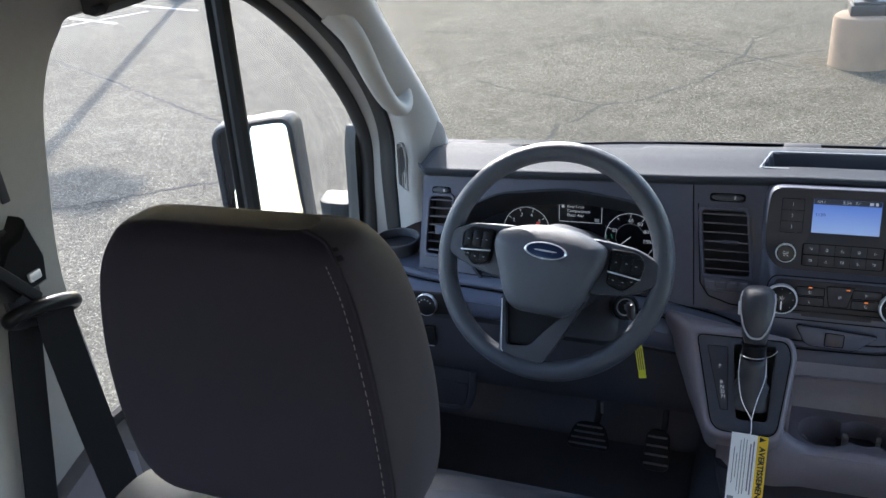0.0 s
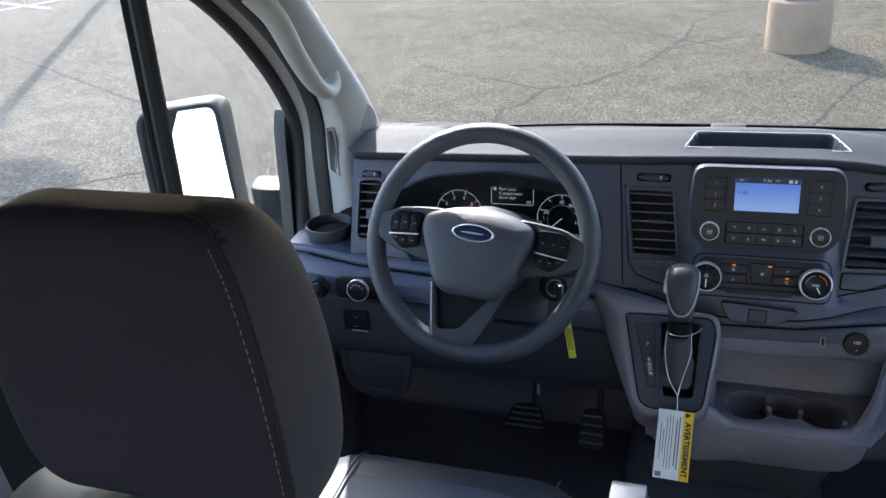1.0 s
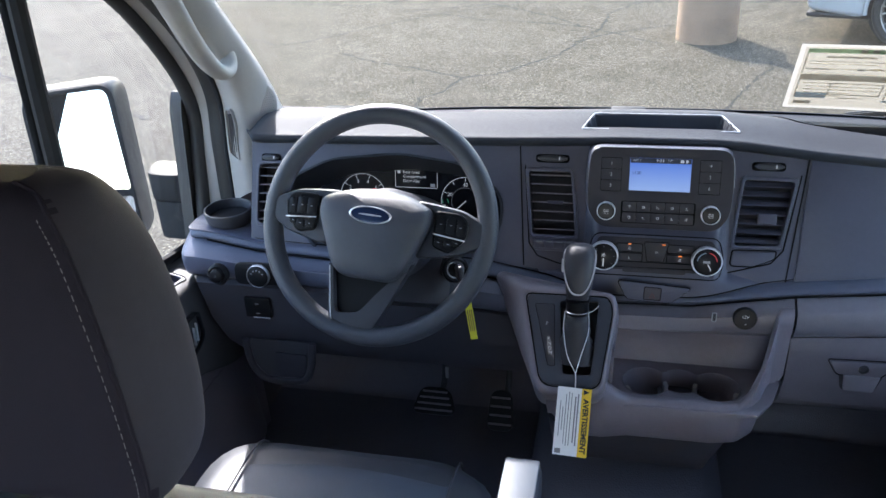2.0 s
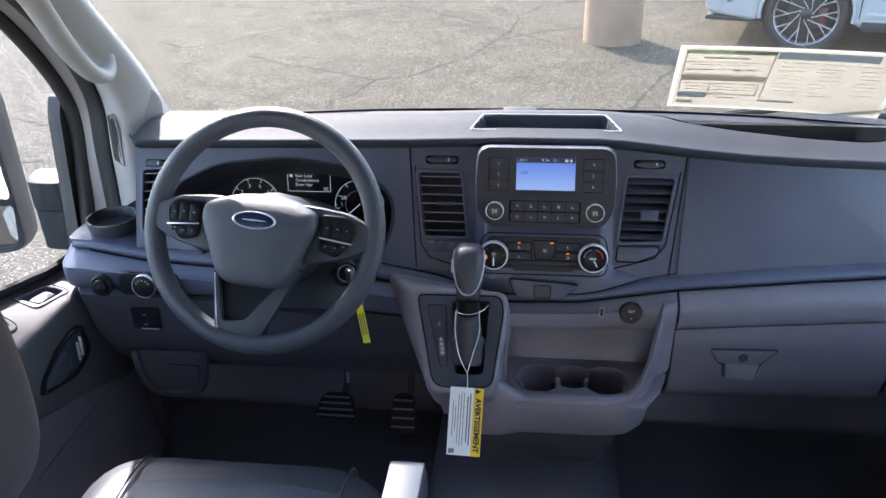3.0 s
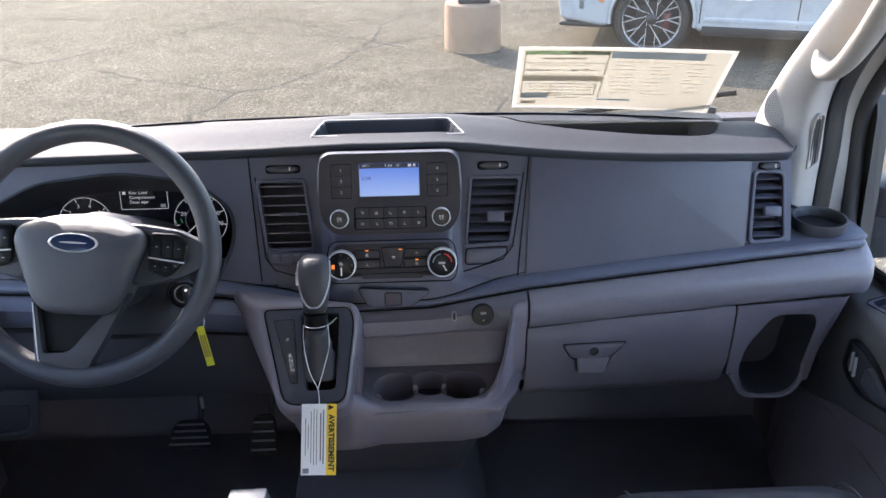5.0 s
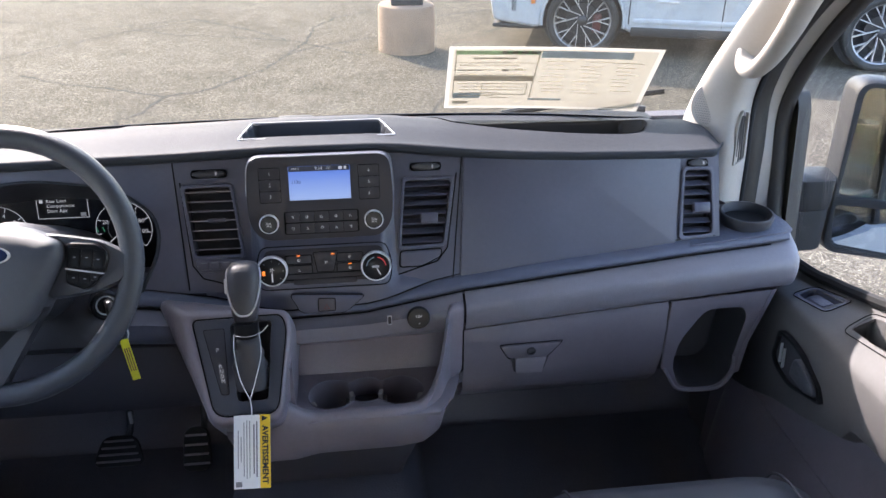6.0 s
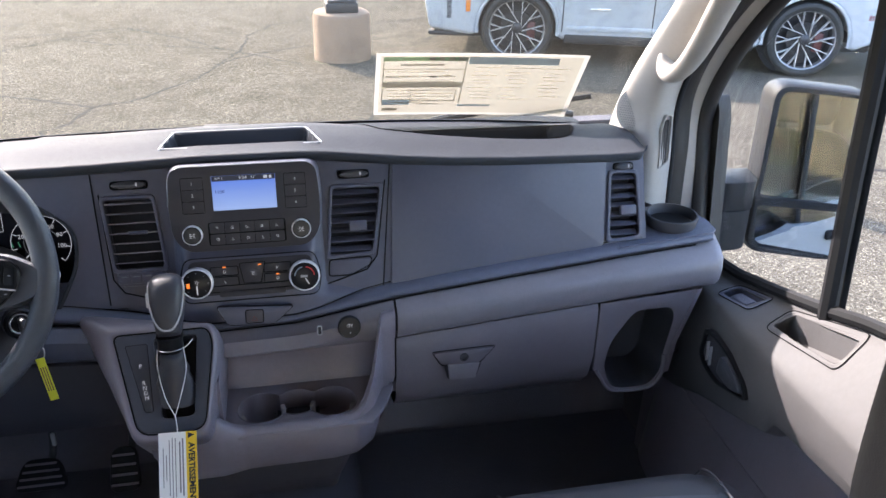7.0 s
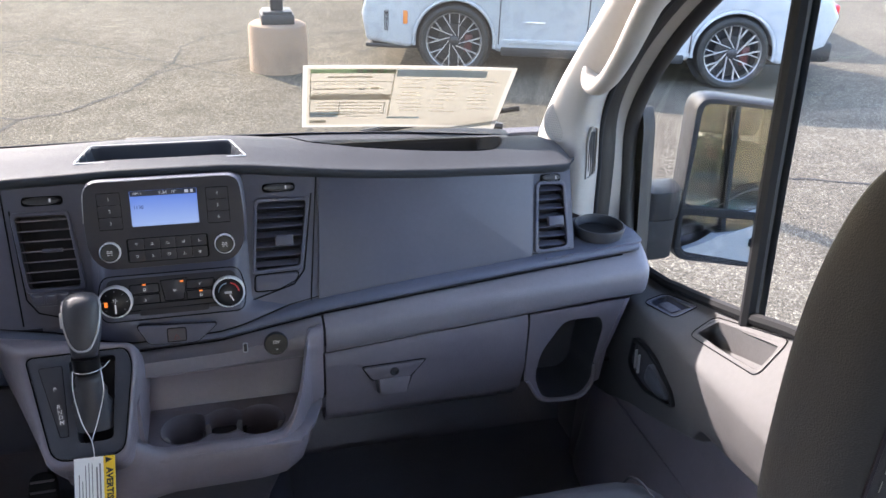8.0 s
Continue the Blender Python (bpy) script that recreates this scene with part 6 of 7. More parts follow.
part("card", slab([(-0.029, -0.058), (0.029, -0.058), (0.029, 0.058), (-0.029, 0.058)], 0.0, 0.0007, TG), PAPER, tg)
part("yellow_band", slab([(0.0125, -0.058), (0.029, -0.058), (0.029, 0.058), (0.0125, 0.058)], 0.0007, 0.0010, TG), YELLOW, tg, "yellow heading band")
tw = words("AVERTISSEMENT", 0.0126, TG @ T(0.0205, -0.0055, 0.0012) @ Matrix.Rotation(radians(-90), 4, "Z"), 0.0001, "CENTER", 0.0005)
part("heading", tw, INK, tg, "black heading")
part("warning_triangle", slab([(0.0155, 0.0475), (0.0255, 0.0525), (0.0155, 0.0565)], 0.0010, 0.0013, TG), INK, tg)
for i in range(7):
    ln = (0.088, 0.078, 0.09, 0.092, 0.085, 0.04, 0.06)[i]
    part("print_line", moved(box(0.0012 if i > 1 else 0.0022, ln, 0.0002), TG @ T(0.0075 - 0.0046 * i - (0.002 if i > 1 else 0), 0.004, 0.0009)), GREYINK, tg)
part("print_mark", moved(box(0.010, 0.008, 0.0002), TG @ T(-0.021, -0.051, 0.0009)), GREYINK, tg)
hole = TG @ Vector((0.0, 0.052, 0.002))
knot = TG @ Vector((-0.001, 0.083, 0.012))
part("string", join(tube(spline([hole, (hole + knot) / 2 + Vector((0.001, 0, 0)), knot], 5), 0.0008, 6),
                    tube(spline([knot, (-0.111, -0.182, 1.325), (-0.119, -0.160, 1.362), (-0.118, -0.146, 1.390)], 6), 0.0007, 6),
                    tube(spline([knot, (-0.087, -0.182, 1.325), (-0.077, -0.160, 1.358), (-0.078, -0.146, 1.390)], 6), 0.0007, 6),
                    tube(spline([(-0.078, -0.150, 1.392), (-0.070, -0.155, 1.400), (-0.062, -0.152, 1.408)], 4), 0.0008, 6)), PAPER, tg, "white string")

# ---- steering wheel ----
W = face(-0.435, -0.163, 1.546, 30) @ Matrix.Rotation(radians(-5), 4, "Z") @ Matrix.Scale(1.07, 4)
wh = thing("steering_wheel", "dark grey steering wheel with a blue oval emblem", "steering wheel", (-0.435, -0.163, 1.548))
rimp = [W @ Vector((0.1768 * math.cos(2 * math.pi * i / 96), 0.1768 * math.sin(2 * math.pi * i / 96), 0.0)) for i in range(96)]
part("rim", tube(rimp, 0.0174, 14, closed=True, flat=1.0, up=W.to_3x3() @ Vector((0, 0, 1))), LEATHER, wh, "", 70)
hub_o = rounded([(-0.040, -0.088), (0.040, -0.088), (0.060, -0.070), (0.092, 0.012), (0.090, 0.034), (0.045, 0.052), (0.0, 0.057), (-0.045, 0.052), (-0.090, 0.034), (-0.092, 0.012), (-0.060, -0.070)], [0.02, 0.02, 0.02, 0.015, 0.012, 0.02, 0.02, 0.02, 0.012, 0.015, 0.02], 5)
rings = [[W @ Vector((p.x * s, (p.y + 0.016) * s - 0.016, z - 0.020 * max(0.0, ((p.y + 0.016) * s - 0.016 - 0.006) / 0.05) ** 1.6)) for p in hub_o] for s, z in ((0.97, -0.03), (1.0, 0.0), (1.0, 0.018), (0.985, 0.028), (0.955, 0.035), (0.90, 0.040), (0.82, 0.043), (0.70, 0.045), (0.5, 0.0465), (0.2, 0.047))]
part("airbag_cover", loft(rings), HUB, wh, "grained airbag cover", 70)
part("emblem_ring", lathe([(0.034, 0.0), (0.034, 0.003), (0.032, 0.004), (0.0305, 0.0028), (0.0, 0.0028)], 40, W @ T(0, 0.012, 0.0445) @ Matrix.Diagonal((1, 0.40, 1, 1))), CHROME, wh, "bright oval emblem ring")
part("emblem", lathe([(0.0305, 0.0029), (0.025, 0.0034), (0.0, 0.0036)], 40, W @ T(0, 0.012, 0.0445) @ Matrix.Diagonal((1, 0.38, 1, 1))), LOGO, wh, "blue oval emblem")
part("emblem_bar", slab(disc(0.019, 20, 0, 0.012, 0.0014), 0.0480, 0.0484, W), CHROME, wh)
part("embossed_mark", moved(box(0.030, 0.005, 0.0006, 0.0002), W @ T(0, -0.062, 0.0415)), HUB, wh)
for s in (-1, 1):
    sp = rounded([(s * 0.060, 0.046), (s * 0.085, 0.045), (s * 0.135, 0.040), (s * 0.172, 0.024), (s * 0.172, -0.014), (s * 0.140, -0.030), (s * 0.10, -0.040), (s * 0.07, -0.045)], 0.01)
    part("spoke", loft([[W @ Vector((p.x, p.y, z)) for p in grown(sp, g)] for z, g in ((-0.012, -0.004), (-0.004, 0.0), (0.008, 0.0), (0.014, -0.003))]), LEATHER, wh, "", 60)
    bp = rounded([(s * 0.094, 0.034), (s * 0.135, 0.034), (s * 0.150, 0.020), (s * 0.146, -0.006), (s * 0.124, -0.030), (s * 0.096, -0.022)], 0.008)
    pad = part("button_pad", loft([[W @ Vector((p.x, p.y, z)) for p in grown(bp, g)] for z, g in ((0.012, 0.0), (0.019, 0.0), (0.021, -0.002))]), GLOSS, wh, "gloss black button pad")
    for i, (bx, by, w, h) in enumerate(((0.106, 0.014, 0.014, 0.026), (0.122, 0.014, 0.015, 0.026), (0.137, 0.012, 0.012, 0.024), (0.106, -0.014, 0.014, 0.011), (0.121, -0.015, 0.013, 0.011), (0.134, -0.012, 0.010, 0.010))):
        part("wheel_button", slab(rect(w, h, 0.002, s * bx, by), 0.0208, 0.0216, W, soft=0.0003), GLOSS, pad)
        part("mark", moved(box(0.0034, 0.0014, 0.0002), W @ T(s * bx, by, 0.0218)), DIM, pad)
    part("bright_line", moved(box(0.052, 0.0024, 0.0015, 0.0005), W @ T(s * 0.121, -0.0045, 0.0225) @ Matrix.Rotation(s * -0.1, 4, "Z")), CHROME, pad, "thin bright line")
sym = rounded([(-0.068, -0.070), (0.068, -0.054), (0.040, -0.118), (0.016, -0.168), (-0.054, -0.168)], [0.004, 0.004, 0.03, 0.012, 0.010])
symh = rounded([(-0.060, -0.076), (0.047, -0.074), (0.018, -0.106), (-0.008, -0.142), (-0.046, -0.147)], [0.004, 0.006, 0.02, 0.012, 0.008])
part("lower_spoke", slab(sym, -0.012, 0.010, W, [symh], 0.004), DARK, wh, "forked lower spoke")
part("spoke_infill", slab(grown(symh, 0.004), -0.016, -0.004, W), GLOSS, wh, "gloss black insert of the lower spoke")
part("spoke_edge", tube([W @ Vector(p) for p in ((-0.0655, -0.074, 0.0105), (-0.058, -0.120, 0.0105), (-0.0515, -0.156, 0.0105), (-0.046, -0.161, 0.0105))], 0.0011, 6), RING, wh, "thin bright edge")

col = thing("steering_column", "black steering column shroud with stalks and ignition lock", "steering column", (-0.435, -0.05, 1.42))
ringso = []
for d, w, h, o in ((-0.02, 0.060, 0.055, 0.0), (-0.05, 0.072, 0.070, -0.006), (-0.13, 0.078, 0.078, -0.012), (-0.20, 0.085, 0.082, -0.012), (-0.30, 0.085, 0.08, -0.01)):
    ringso.append([W @ Vector((w * math.cos(a), o + h * math.sin(a), d)) for a in [2 * math.pi * k / 28 for k in range(28)]])
part("shroud", loft(ringso), DARK, col, "", 60)
part("lower_shroud", moved(box(0.20, 0.11, 0.19, 0.03), face(-0.42, -0.035, 1.395, 30) @ T(0, -0.02, -0.02)), DARK, col)
part("wiper_stalk", tube(spline([W @ Vector(p) for p in ((0.05, 0.0, -0.06), (0.10, 0.005, -0.055), (0.150, 0.012, -0.05), (0.172, 0.015, -0.046))], 5), [0.010] * 12 + [0.012] * 4, 12), DARK, col)
part("stalk_tip", moved(box(0.018, 0.014, 0.014, 0.004), W @ T(0.172, 0.015, -0.044)), CHROME, col, "bright stalk tip")
part("turn_stalk", tube(spline([W @ Vector(p) for p in ((-0.05, 0.0, -0.06), (-0.10, 0.005, -0.055), (-0.150, 0.012, -0.05), (-0.172, 0.015, -0.046))], 5), 0.010, 12), DARK, col)
IG = face(-0.318, -0.105, 1.435, 18, 25)
part("ignition_bezel", lathe([(0.024, -0.02), (0.024, 0.004), (0.020, 0.008), (0.016, 0.004), (0, 0.004)], 28, IG), GLOSS, col, "black ignition lock")
part("ignition_ring", lathe([(0.0165, 0.004), (0.0155, 0.0065), (0.0135, 0.004)], 28, IG), CHROME, col, "bright ring")
key = thing("ignition_key", "metal key in the ignition with a yellow paper tag", "key", (-0.305, -0.14, 1.42))
part("key_blade", moved(box(0.004, 0.010, 0.03, 0.001), IG @ T(0, 0, 0.016)), CHROME, key)
part("key_head", moved(box(0.010, 0.030, 0.030, 0.006), IG @ T(0, 0, 0.040)), DARK, key, "black key head")
part("key_ring", tube([Vector((-0.290, -0.142, 1.402)) + Vector((0.009 * math.cos(a), 0.003 * math.sin(a), 0.013 * math.sin(a))) for a in [2 * math.pi * k / 20 for k in range(20)]], 0.0012, 6, closed=True), CHROME, key)
KT = face(-0.283, -0.152, 1.362, 12) @ Matrix.Rotation(radians(10), 4, "Z")
part("key_tag", slab([(-0.0065, -0.038), (0.0065, -0.038), (0.0065, 0.033), (-0.0065, 0.033)], 0, 0.0006, KT), KEYYELLOW, key, "yellow paper key tag")
for k in range(3):
    part("print_line", moved(box(0.0016, 0.040, 0.0002), KT @ T(-0.0035 + 0.0035 * k, -0.002, 0.0008)), BROWN, key)

# ---- pedals ----
def pedal(name, x, y, z, w, h, tilt, label, top):
    t = thing(name, label, "pedal", (x, y, z - 0.04), "pedals")
    m = face(x, y, z, tilt)
    part("pad", slab(rounded([(-w / 2, -h / 2), (w / 2, -h / 2), (w / 2 * top, h / 2), (-w / 2 * top, h / 2)], 0.022), -0.008, 0.006, m, soft=0.003), RUBBER, t, "ribbed rubber pad")
    for i in range(4):
        part("rib", moved(box(w * (0.9 - 0.24 * (1 - top) * (i + 0.8)), 0.0045, 0.005, 0.001), m @ T(0, -h / 2 + (i + 0.8) * h / 4.6, 0.007)), GLOVE, t)
    part("arm", tube(spline([m @ Vector((0, 0, -0.008)), m @ Vector((0.01, 0.06, -0.04)), (x + 0.01, y + 0.10, z + 0.22)], 5), 0.008, 8), DARK, t)


pedal("brake_pedal", -0.434, 0.121, 0.944, 0.108, 0.064, 42, "wide ribbed black brake pedal", 0.62)
pedal("accelerator_pedal", -0.282, 0.147, 0.912, 0.064, 0.095, 30, "narrow ribbed black accelerator pedal", 0.78)
part("pedal_bolt", moved(box(0.008, 0.008, 0.03, 0.002), T(-0.41, 0.16, 1.0)), CHROME, dash)


# ---- seats ----
def cushion_ring(x0, x1, y0, y1, z, r):
    return [Vector((p.x, p.y, z)) for p in rounded([(x0, y0), (x1, y0), (x1, y1), (x0, y1)], r, 6)]


def seat(cx, armrest, shift, low=0.0):
    t = thing("front_seat", "black and grey vinyl van seat" + (" with a fold-down armrest" if armrest else " beside the door"), "seat", (cx, -0.62, 0.75), "front seats")
    x0, x1 = cx - 0.272, cx + 0.242
    part("seat_base", loft([cushion_ring(x0 + a, x1 - a, -0.95 + a, -0.42 - a, z, 0.05) for a, z in ((0.03, 0.75), (0.05, 0.9), (0.03, 1.06))]), DARK, t, "black seat pedestal")
    rings = [cushion_ring(x0 + a, x1 - a, -0.97, -0.345 - b, z - 0.22 * low, 0.10) for a, b, z in ((0.04, 0.03, 1.05), (0.01, 0.006, 1.09), (0.0, 0.0, 1.14), (0.008, 0.004, 1.19), (0.03, 0.02, 1.222), (0.07, 0.05, 1.238), (0.11, 0.10, 1.240))]
    part("cushion", loft(rings), VINYL_SIDE, t, "dark grey vinyl cushion", 70)
    rows = []
    for i in range(15):
        v = i / 14
        y = -0.352 - 0.60 * v
        zc = 1.20 - 0.22 * low + 0.046 * step(v / 0.12)
        rows.append([(cx + u * 0.168, y - 0.010 * u * u, zc - 0.004 * u * u) for u in [-1 + 2 * j / 10 for j in range(11)]])
    part("seat_insert", thick(loft(rows, closed=False), 0.006), INSERT, t, "lighter grey vinyl seat insert")
    for s in (-1, 1):
        part("seam", tube(spline([(cx + s * w, y, z - 0.22 * low) for w, y, z in ((0.170, -0.345, 1.19), (0.170, -0.370, 1.228), (0.170, -0.43, 1.246), (0.168, -0.6, 1.248), (0.166, -0.9, 1.248))], 5), 0.0022, 6), DARK, t)
    lean = []
    for z, w, yf, yb in ((1.20, 0.25, -0.86, -0.99), (1.30, 0.26, -0.86, -1.0), (1.45, 0.258, -0.875, -1.01), (1.58, 0.245, -0.89, -1.015), (1.66, 0.225, -0.90, -1.01), (1.695, 0.19, -0.915, -1.0), (1.705, 0.14, -0.93, -0.985)):
        lean.append([Vector((p.x, p.y, z - low * step((z - 1.3) / 0.3))) for p in rounded([(cx - w, yb), (cx + w, yb), (cx + w, yf), (cx - w, yf)], 0.045, 6)])
    part("backrest", loft(lean), VINYL_SUNLIT if armrest else VINYL_SIDE, t, "dark grey vinyl backrest", 70)
    seat_x, cx = cx, cx + shift

    def settle(z):
        return z - low * step((1.86 - z) / 0.13) - (0.010 if armrest else 0.0)
    rings = []
    prof = ((1.722, 0.098, -0.905, -0.952, 0.02), (1.730, 0.116, -0.893, -0.966, 0.03), (1.760, 0.129, -0.882, -0.975, 0.036), (1.82, 0.132, -0.878, -0.978, 0.038), (1.88, 0.128, -0.880, -0.976, 0.038), (1.93, 0.118, -0.886, -0.970, 0.036), (1.957, 0.104, -0.895, -0.962, 0.032), (1.967, 0.090, -0.906, -0.952, 0.02), (1.971, 0.068, -0.917, -0.943, 0.012))
    wide, deep = spline([(p[1], p[2], p[3]) for p in prof], 5), spline([(p[0], p[4], 0) for p in prof], 5)
    for (w, yf, yb), (z, r, _) in zip(wide, deep):
        rings.append([Vector((p.x, p.y, settle(z))) for p in rounded([(cx - w, yb), (cx + w, yb), (cx + w, yf), (cx - w, yf)], r, 7)])
    flank = 1 if armrest else -1

    def on_side(f):
        c = f.calc_center_median()
        k = min(range(len(wide)), key=lambda i: abs(settle(deep[i][0]) - c.z))
        return ((c.x - cx) * flank - wide[k][0] + deep[k][1]) / deep[k][1] > 0.72
    front, gore = loft(rings), loft(rings)
    bmesh.ops.delete(front, geom=[f for f in front.faces if on_side(f)], context="FACES")
    bmesh.ops.delete(gore, geom=[f for f in gore.faces if not on_side(f)], context="FACES")
    hr = part("headrest", front, VINYL if armrest else VINYL_LIT, t, "black vinyl headrest with stitched side panels", 70)
    part("side_panel", gore, VINYL_LIT_SIDE if armrest else VINYL_LIT, hr, "stitched vinyl side panel")
    for s in ((1,) if armrest else (-1,)):
        line = [(cx + s * (wide[k][0] - 0.326 * deep[k][1] + 0.0003), wide[k][2] + 0.183 * deep[k][1] - 0.0003, settle(deep[k][0])) for k in range(5, len(wide), 5)]
        part("side_panel_seam", tube(spline(line, 6), 0.0017, 6), VINYL, hr)
        st = bmesh.new()
        sm = spline([(p[0] - s * 0.006, p[1] - 0.0032, p[2]) for p in line[:6]], 40)
        for a in range(0, len(sm) - 5, 5):
            st = join(st, tube([sm[a], sm[a + 3]], 0.00045, 4))
        tagged(part("stitching", st, THREAD, hr, "pale grey stitching"), kind="stuff")
    for s in (-1, 1):
        part("post", tube([(cx + s * 0.055, -0.93, 1.66 - low), (cx + s * 0.055, -0.928, 1.75 - low)], 0.006, 10), CHROME, hr, "bright headrest post")
        part("post_guide", lathe([(0.0, 0.0), (0.016, 0.0), (0.015, 0.014), (0.008, 0.018), (0, 0.018)], 16, T(cx + s * 0.055, -0.93, 1.702 - low)), DARK, hr)
    cx = seat_x
    if armrest:
        ar = part("armrest", moved(box(0.052, 0.36, 0.062, 0.016, seg=3), T(cx + 0.292, -0.695, 1.365)), VINYL_SIDE, t, "grey padded armrest")
        part("arm_cap", moved(box(0.046, 0.34, 0.006, 0.003), T(cx + 0.292, -0.695, 1.3955)), INSERT, ar)
        part("arm_pivot", moved(box(0.04, 0.08, 0.08, 0.02), T(cx + 0.262, -0.89, 1.36)), DARK, ar)
    return t


seat(-0.435, True, -0.027)
seat(0.555, False, 0.046, 0.075)

# ---- driver's seat belt on the pillar ----
sb = thing("seat_belt", "black webbing seat belt through a guide loop on the door pillar", "seat belt", (-0.92, -0.76, 1.3))
A = Vector((-0.900, -0.768, 1.737))
part("height_adjuster", moved(box(0.012, 0.050, 0.10, 0.006), T(-0.925, -0.770, 1.79)), DARK, sb)
cov = [(-0.752, 1.852), (-0.741, 1.800), (-0.748, 1.768), (-0.800, 1.764), (-0.815, 1.800), (-0.786, 1.832), (-0.766, 1.836)]
part("adjuster_cover", loft([[(x, -0.775 + (y + 0.775) * s, 1.80 + (z - 1.80) * s) for y, z in cov] for x, s in ((-0.925, 1.0), (-0.908, 1.0), (-0.900, 0.95), (-0.897, 0.85))]), GLOSS, sb, "black angled belt cover")
part("cover_rib", moved(box(0.010, 0.014, 0.10, 0.004), T(-0.895, -0.800, 1.797) @ Matrix.Rotation(0.62, 4, "X")), SHELL, sb, "grey rib of the belt cover")
part("cover_clip", moved(box(0.006, 0.018, 0.012, 0.003), T(-0.894, -0.768, 1.785)), RING, sb, "small bright clip")
part("guide_loop", tube([A + Vector((0.016 * math.sin(a), 0.046 * math.cos(a) - 0.004 * math.sin(a), 0.013 * math.sin(a) - 0.012 * math.cos(a))) for a in [2 * math.pi * k / 28 for k in range(28)]], 0.0092, 10, closed=True), GLOSS, sb, "black belt guide loop")


def strap(pts, w, across):
    pts = spline(pts, 6)
    a = Vector(across).normalized() * w / 2
    return thick(loft([[p - a, p + a] for p in pts], closed=False), 0.0015)


part("webbing", strap([(-0.912, -0.782, 1.735), (-0.915, -0.792, 1.71), (-0.916, -0.836, 1.545), (-0.918, -0.92, 1.22), (-0.918, -0.96, 1.0)], 0.046, (0, 1, -0.2)), WEBBING, sb, "black webbing running down the pillar")
part("webbing", strap([(-0.895, -0.758, 1.735), (-0.890, -0.764, 1.70), (-0.870, -0.776, 1.60), (-0.848, -0.786, 1.495), (-0.815, -0.80, 1.35), (-0.78, -0.81, 1.18)], 0.046, (0.25, 1, 0.0)), WEBBING, sb, "black webbing running to the seat")
solo("pillar_slot", moved(box(0.004, 0.012, 0.10, 0.002), T(-0.929, -0.745, 1.915)), DARK, "narrow dark slot in the pillar trim", "slot")
solo("lower_pillar_trim", yz([(-1.25, 0.76), (-0.70, 0.76), (-0.70, 1.465), (-0.745, 1.515), (-1.25, 1.36)], -0.93, -0.905), ROLL, "grey lower pillar trim beside the seat", "pillar trim", kind="structure")

# ---- window sticker on the windshield ----
stk = thing("window_sticker", "large cream paper price sticker taped inside the windshield", "sticker", (0.52, 0.45, 1.56))


def on_glass(s, t, off):
    z = 1.556 + 0.172 * t
    xl, xr = 0.302 - 0.006 * t, 0.731 - 0.004 * t
    x = xl + (xr - xl) * s
    return Vector((x, ws(x, z) - off * 0.78, z - off * 0.62))


def patch(s0, s1, t0, t1, off, cut=0.0):
    n = max(2, int((s1 - s0) * 24))
    k = max(2, int((t1 - t0) * 8))
    return loft([[on_glass(s0 + (s1 - s0) * i / n - cut * (s1 - s0) * step((s0 + (s1 - s0) * i / n - 0.92) / 0.08) * step((j / k - 0.8) / 0.2), t0 + (t1 - t0) * j / k, off) for j in range(k + 1)] for i in range(n + 1)], closed=False)


def lit_paper(m):
    nt = m.node_tree
    p, o = nt.nodes["Principled BSDF"], nt.nodes["Material Output"]
    tr, mx = nt.nodes.new("ShaderNodeBsdfTranslucent"), nt.nodes.new("ShaderNodeMixShader")
    src = p.inputs["Base Color"].links[0].from_socket
    nt.links.new(src, tr.inputs["Color"])
    mx.inputs[0].default_value = 0.5
    nt.links.new(p.outputs[0], mx.inputs[1])
    nt.links.new(tr.outputs[0], mx.inputs[2])
    nt.links.new(mx.outputs[0], o.inputs[0])


for m in (STICKER, STICKER_EDGE, STICKINK, BLUEINK, TANINK, GREENINK):
    lit_paper(m)
part("border", join(patch(0, 1, 0, 0.04, 0.0075), patch(0, 1, 0.96, 1, 0.0075), patch(0, 0.022, 0.04, 0.96, 0.0075), patch(0.978, 1, 0.04, 0.96, 0.0075)), STICKER_EDGE, stk, "white sticker border")
part("sheet", patch(0.022, 0.978, 0.04, 0.96, 0.0075), STICKER, stk, "cream printed sheet")
for s0, s1, t0, t1, mt in ((0.035, 0.44, 0.885, 0.945, GREENINK), (0.25, 0.44, 0.89, 0.945, STICKINK), (0.04, 0.43, 0.47, 0.56, STICKINK), (0.18, 0.412, 0.24, 0.255, STICKINK), (0.18, 0.412, 0.42, 0.432, STICKINK),
                           (0.18, 0.186, 0.24, 0.43, STICKINK), (0.406, 0.412, 0.24, 0.43, STICKINK), (0.445, 0.87, 0.84, 0.945, BLUEINK), (0.04, 0.18, 0.18, 0.27, BLUEINK), (0.43, 0.60, 0.155, 0.185, BLUEINK),
                           (0.04, 0.12, 0.08, 0.13, STICKINK), (0.22, 0.33, 0.185, 0.20, STICKINK), (0.432, 0.438, 0.2, 0.94, STICKINK), (0.035, 0.04, 0.2, 0.94, STICKINK), (0.04, 0.43, 0.755, 0.765, STICKINK),
                           (0.12, 0.33, 0.815, 0.84, STICKINK), (0.05, 0.17, 0.635, 0.655, STICKINK), (0.27, 0.30, 0.63, 0.66, INK), (0.33, 0.37, 0.64, 0.675, TANINK)):
    part("printed_bar", patch(s0, s1, t0, t1, 0.0085), mt, stk)
rng = random.Random(5)
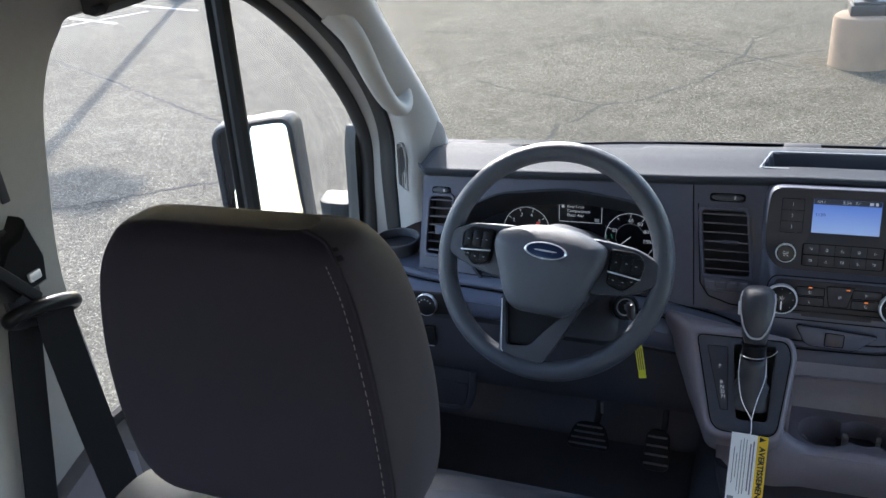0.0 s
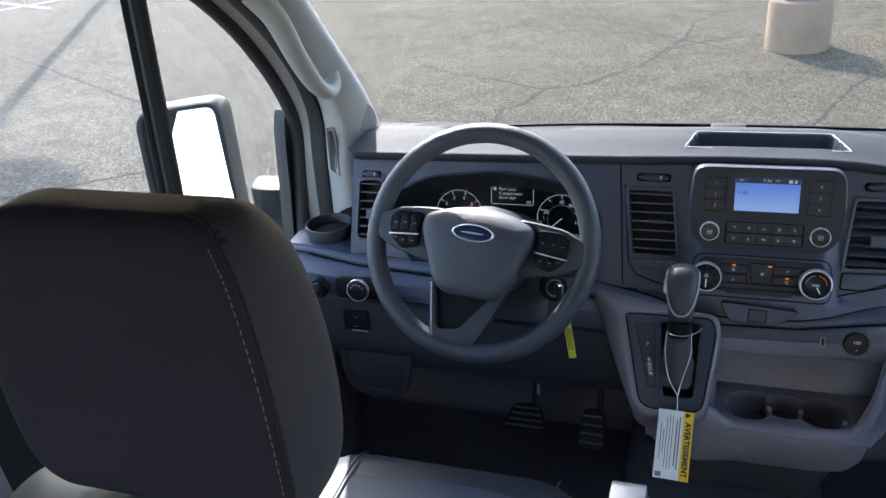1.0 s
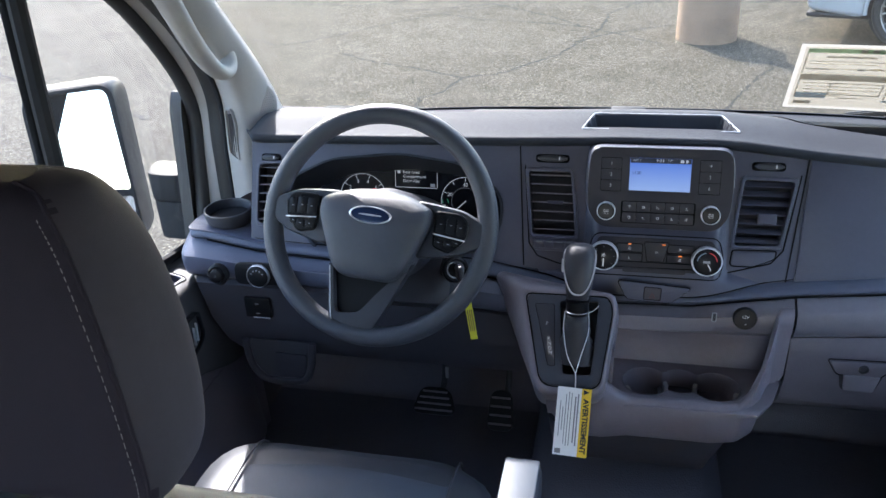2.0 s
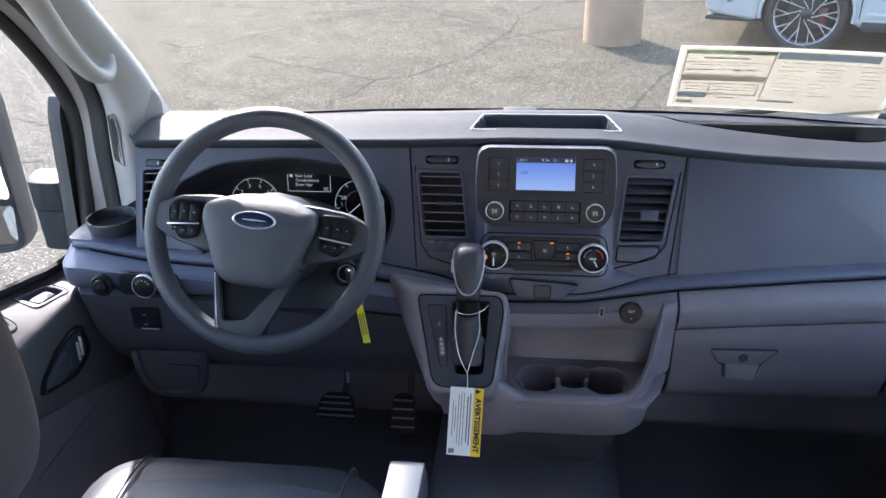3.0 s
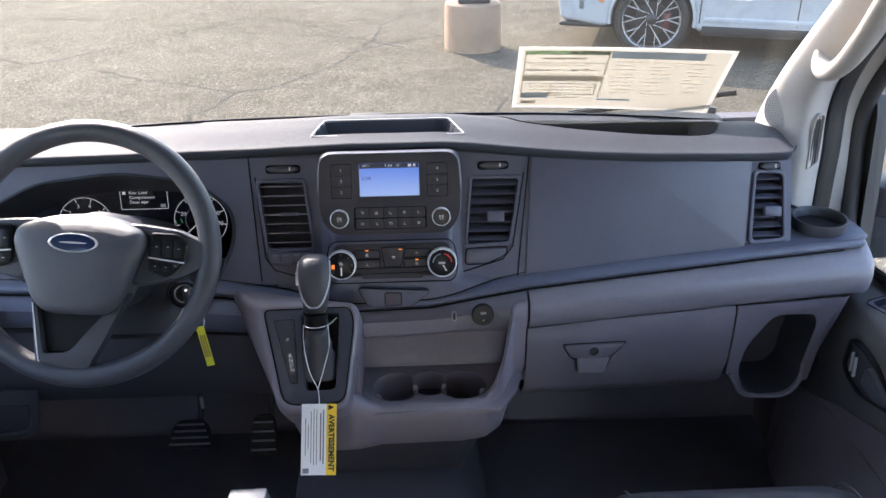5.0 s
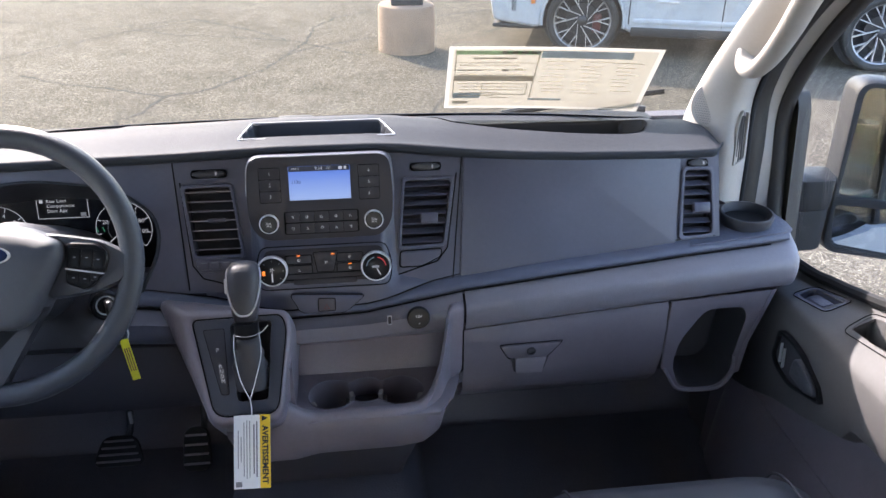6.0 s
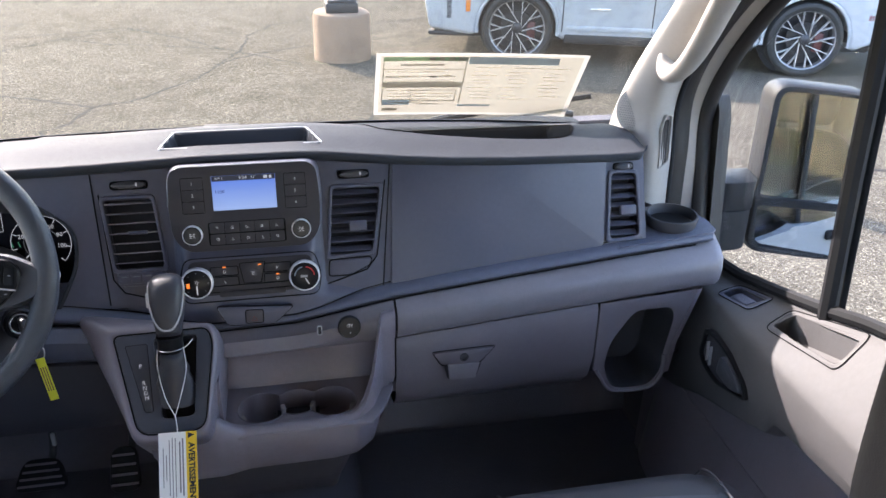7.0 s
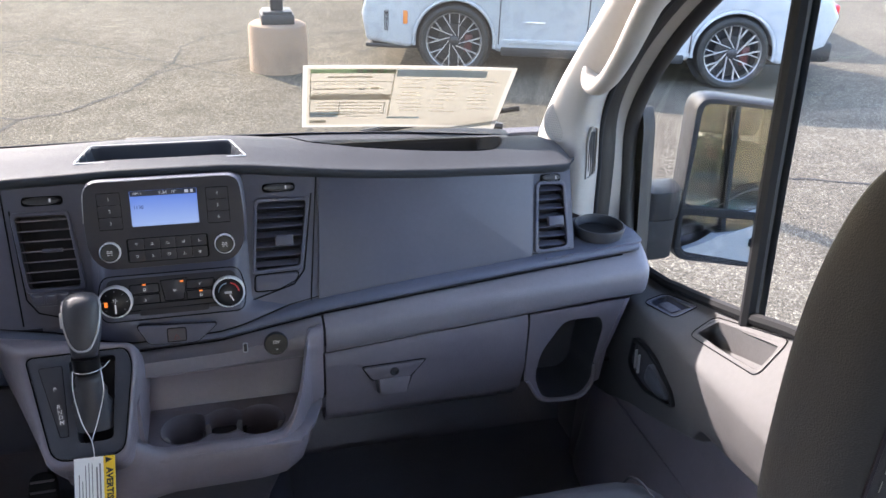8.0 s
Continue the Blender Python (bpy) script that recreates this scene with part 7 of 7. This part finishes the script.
for i in range(26):
    s0 = 0.46 + 0.17 * (i % 3) + rng.uniform(0, 0.03)
    t0 = 0.78 - 0.062 * (i // 3) + rng.uniform(-0.01, 0.01)
    part("printed_line", patch(s0, min(0.93, s0 + rng.uniform(0.07, 0.14)), t0, t0 + 0.010, 0.0085), TANINK, stk)
for i in range(8):
    s0 = 0.055 + rng.uniform(0, 0.03)
    part("printed_line", patch(s0, s0 + rng.uniform(0.15, 0.34), 0.72 - 0.075 * i if i < 3 else 0.42 - 0.05 * (i - 3), 0.732 - 0.075 * i if i < 3 else 0.432 - 0.05 * (i - 3), 0.0088), TANINK, stk)

# ---- what the mirrors show behind the van ----
bd = thing("shop_building", "low beige stucco building with a brown awning", "building", (13, -27, 0))
part("wall", moved(box(30, 5, 6.2, 0.02), T(14, -28.5, 3.1)), STUCCO, bd)
part("roof", moved(box(30.6, 5.6, 0.35, 0.05), T(14, -28.5, 6.3)), TRIM, bd)
for i in range(3):
    w = part("window", moved(box(1.4, 0.1, 1.0, 0.02), T(6.4 + 4.2 * i, -25.97, 1.3)), CARGLASS, bd)
    part("awning", moved(box(1.7, 0.7, 0.7, 0.05), T(6.4 + 4.2 * i, -25.7, 2.1) @ Matrix.Rotation(0.4, 4, "X")), BROWN, w, "brown awning")
part("sign", moved(box(0.5, 0.1, 0.8, 0.03), T(8.9, -25.94, 2.2)), BLUESIGN, bd, "plain blue sign")
suv(8.6, -16.6, radians(205), TEAL, "teal parked suv in front of the beige building")
hedge = bmesh.new()
rng = random.Random(9)
for i in range(2600):
    c = Vector((rng.uniform(11.6, 16.0), rng.gauss(-21.5, 0.5), abs(rng.gauss(0, 1.0)) * 1.1 + 0.1))
    d = Vector((rng.gauss(0, 1), rng.gauss(0, 1), rng.gauss(0, 1))).normalized() * 0.16
    e = d.orthogonal().normalized() * 0.07
    hedge.faces.new([hedge.verts.new(c + q) for q in (d, e, -d, -e)])
tagged(part("hedge", hedge, LEAF), "dense dark green hedge before the building", "hedge", kind="stuff")
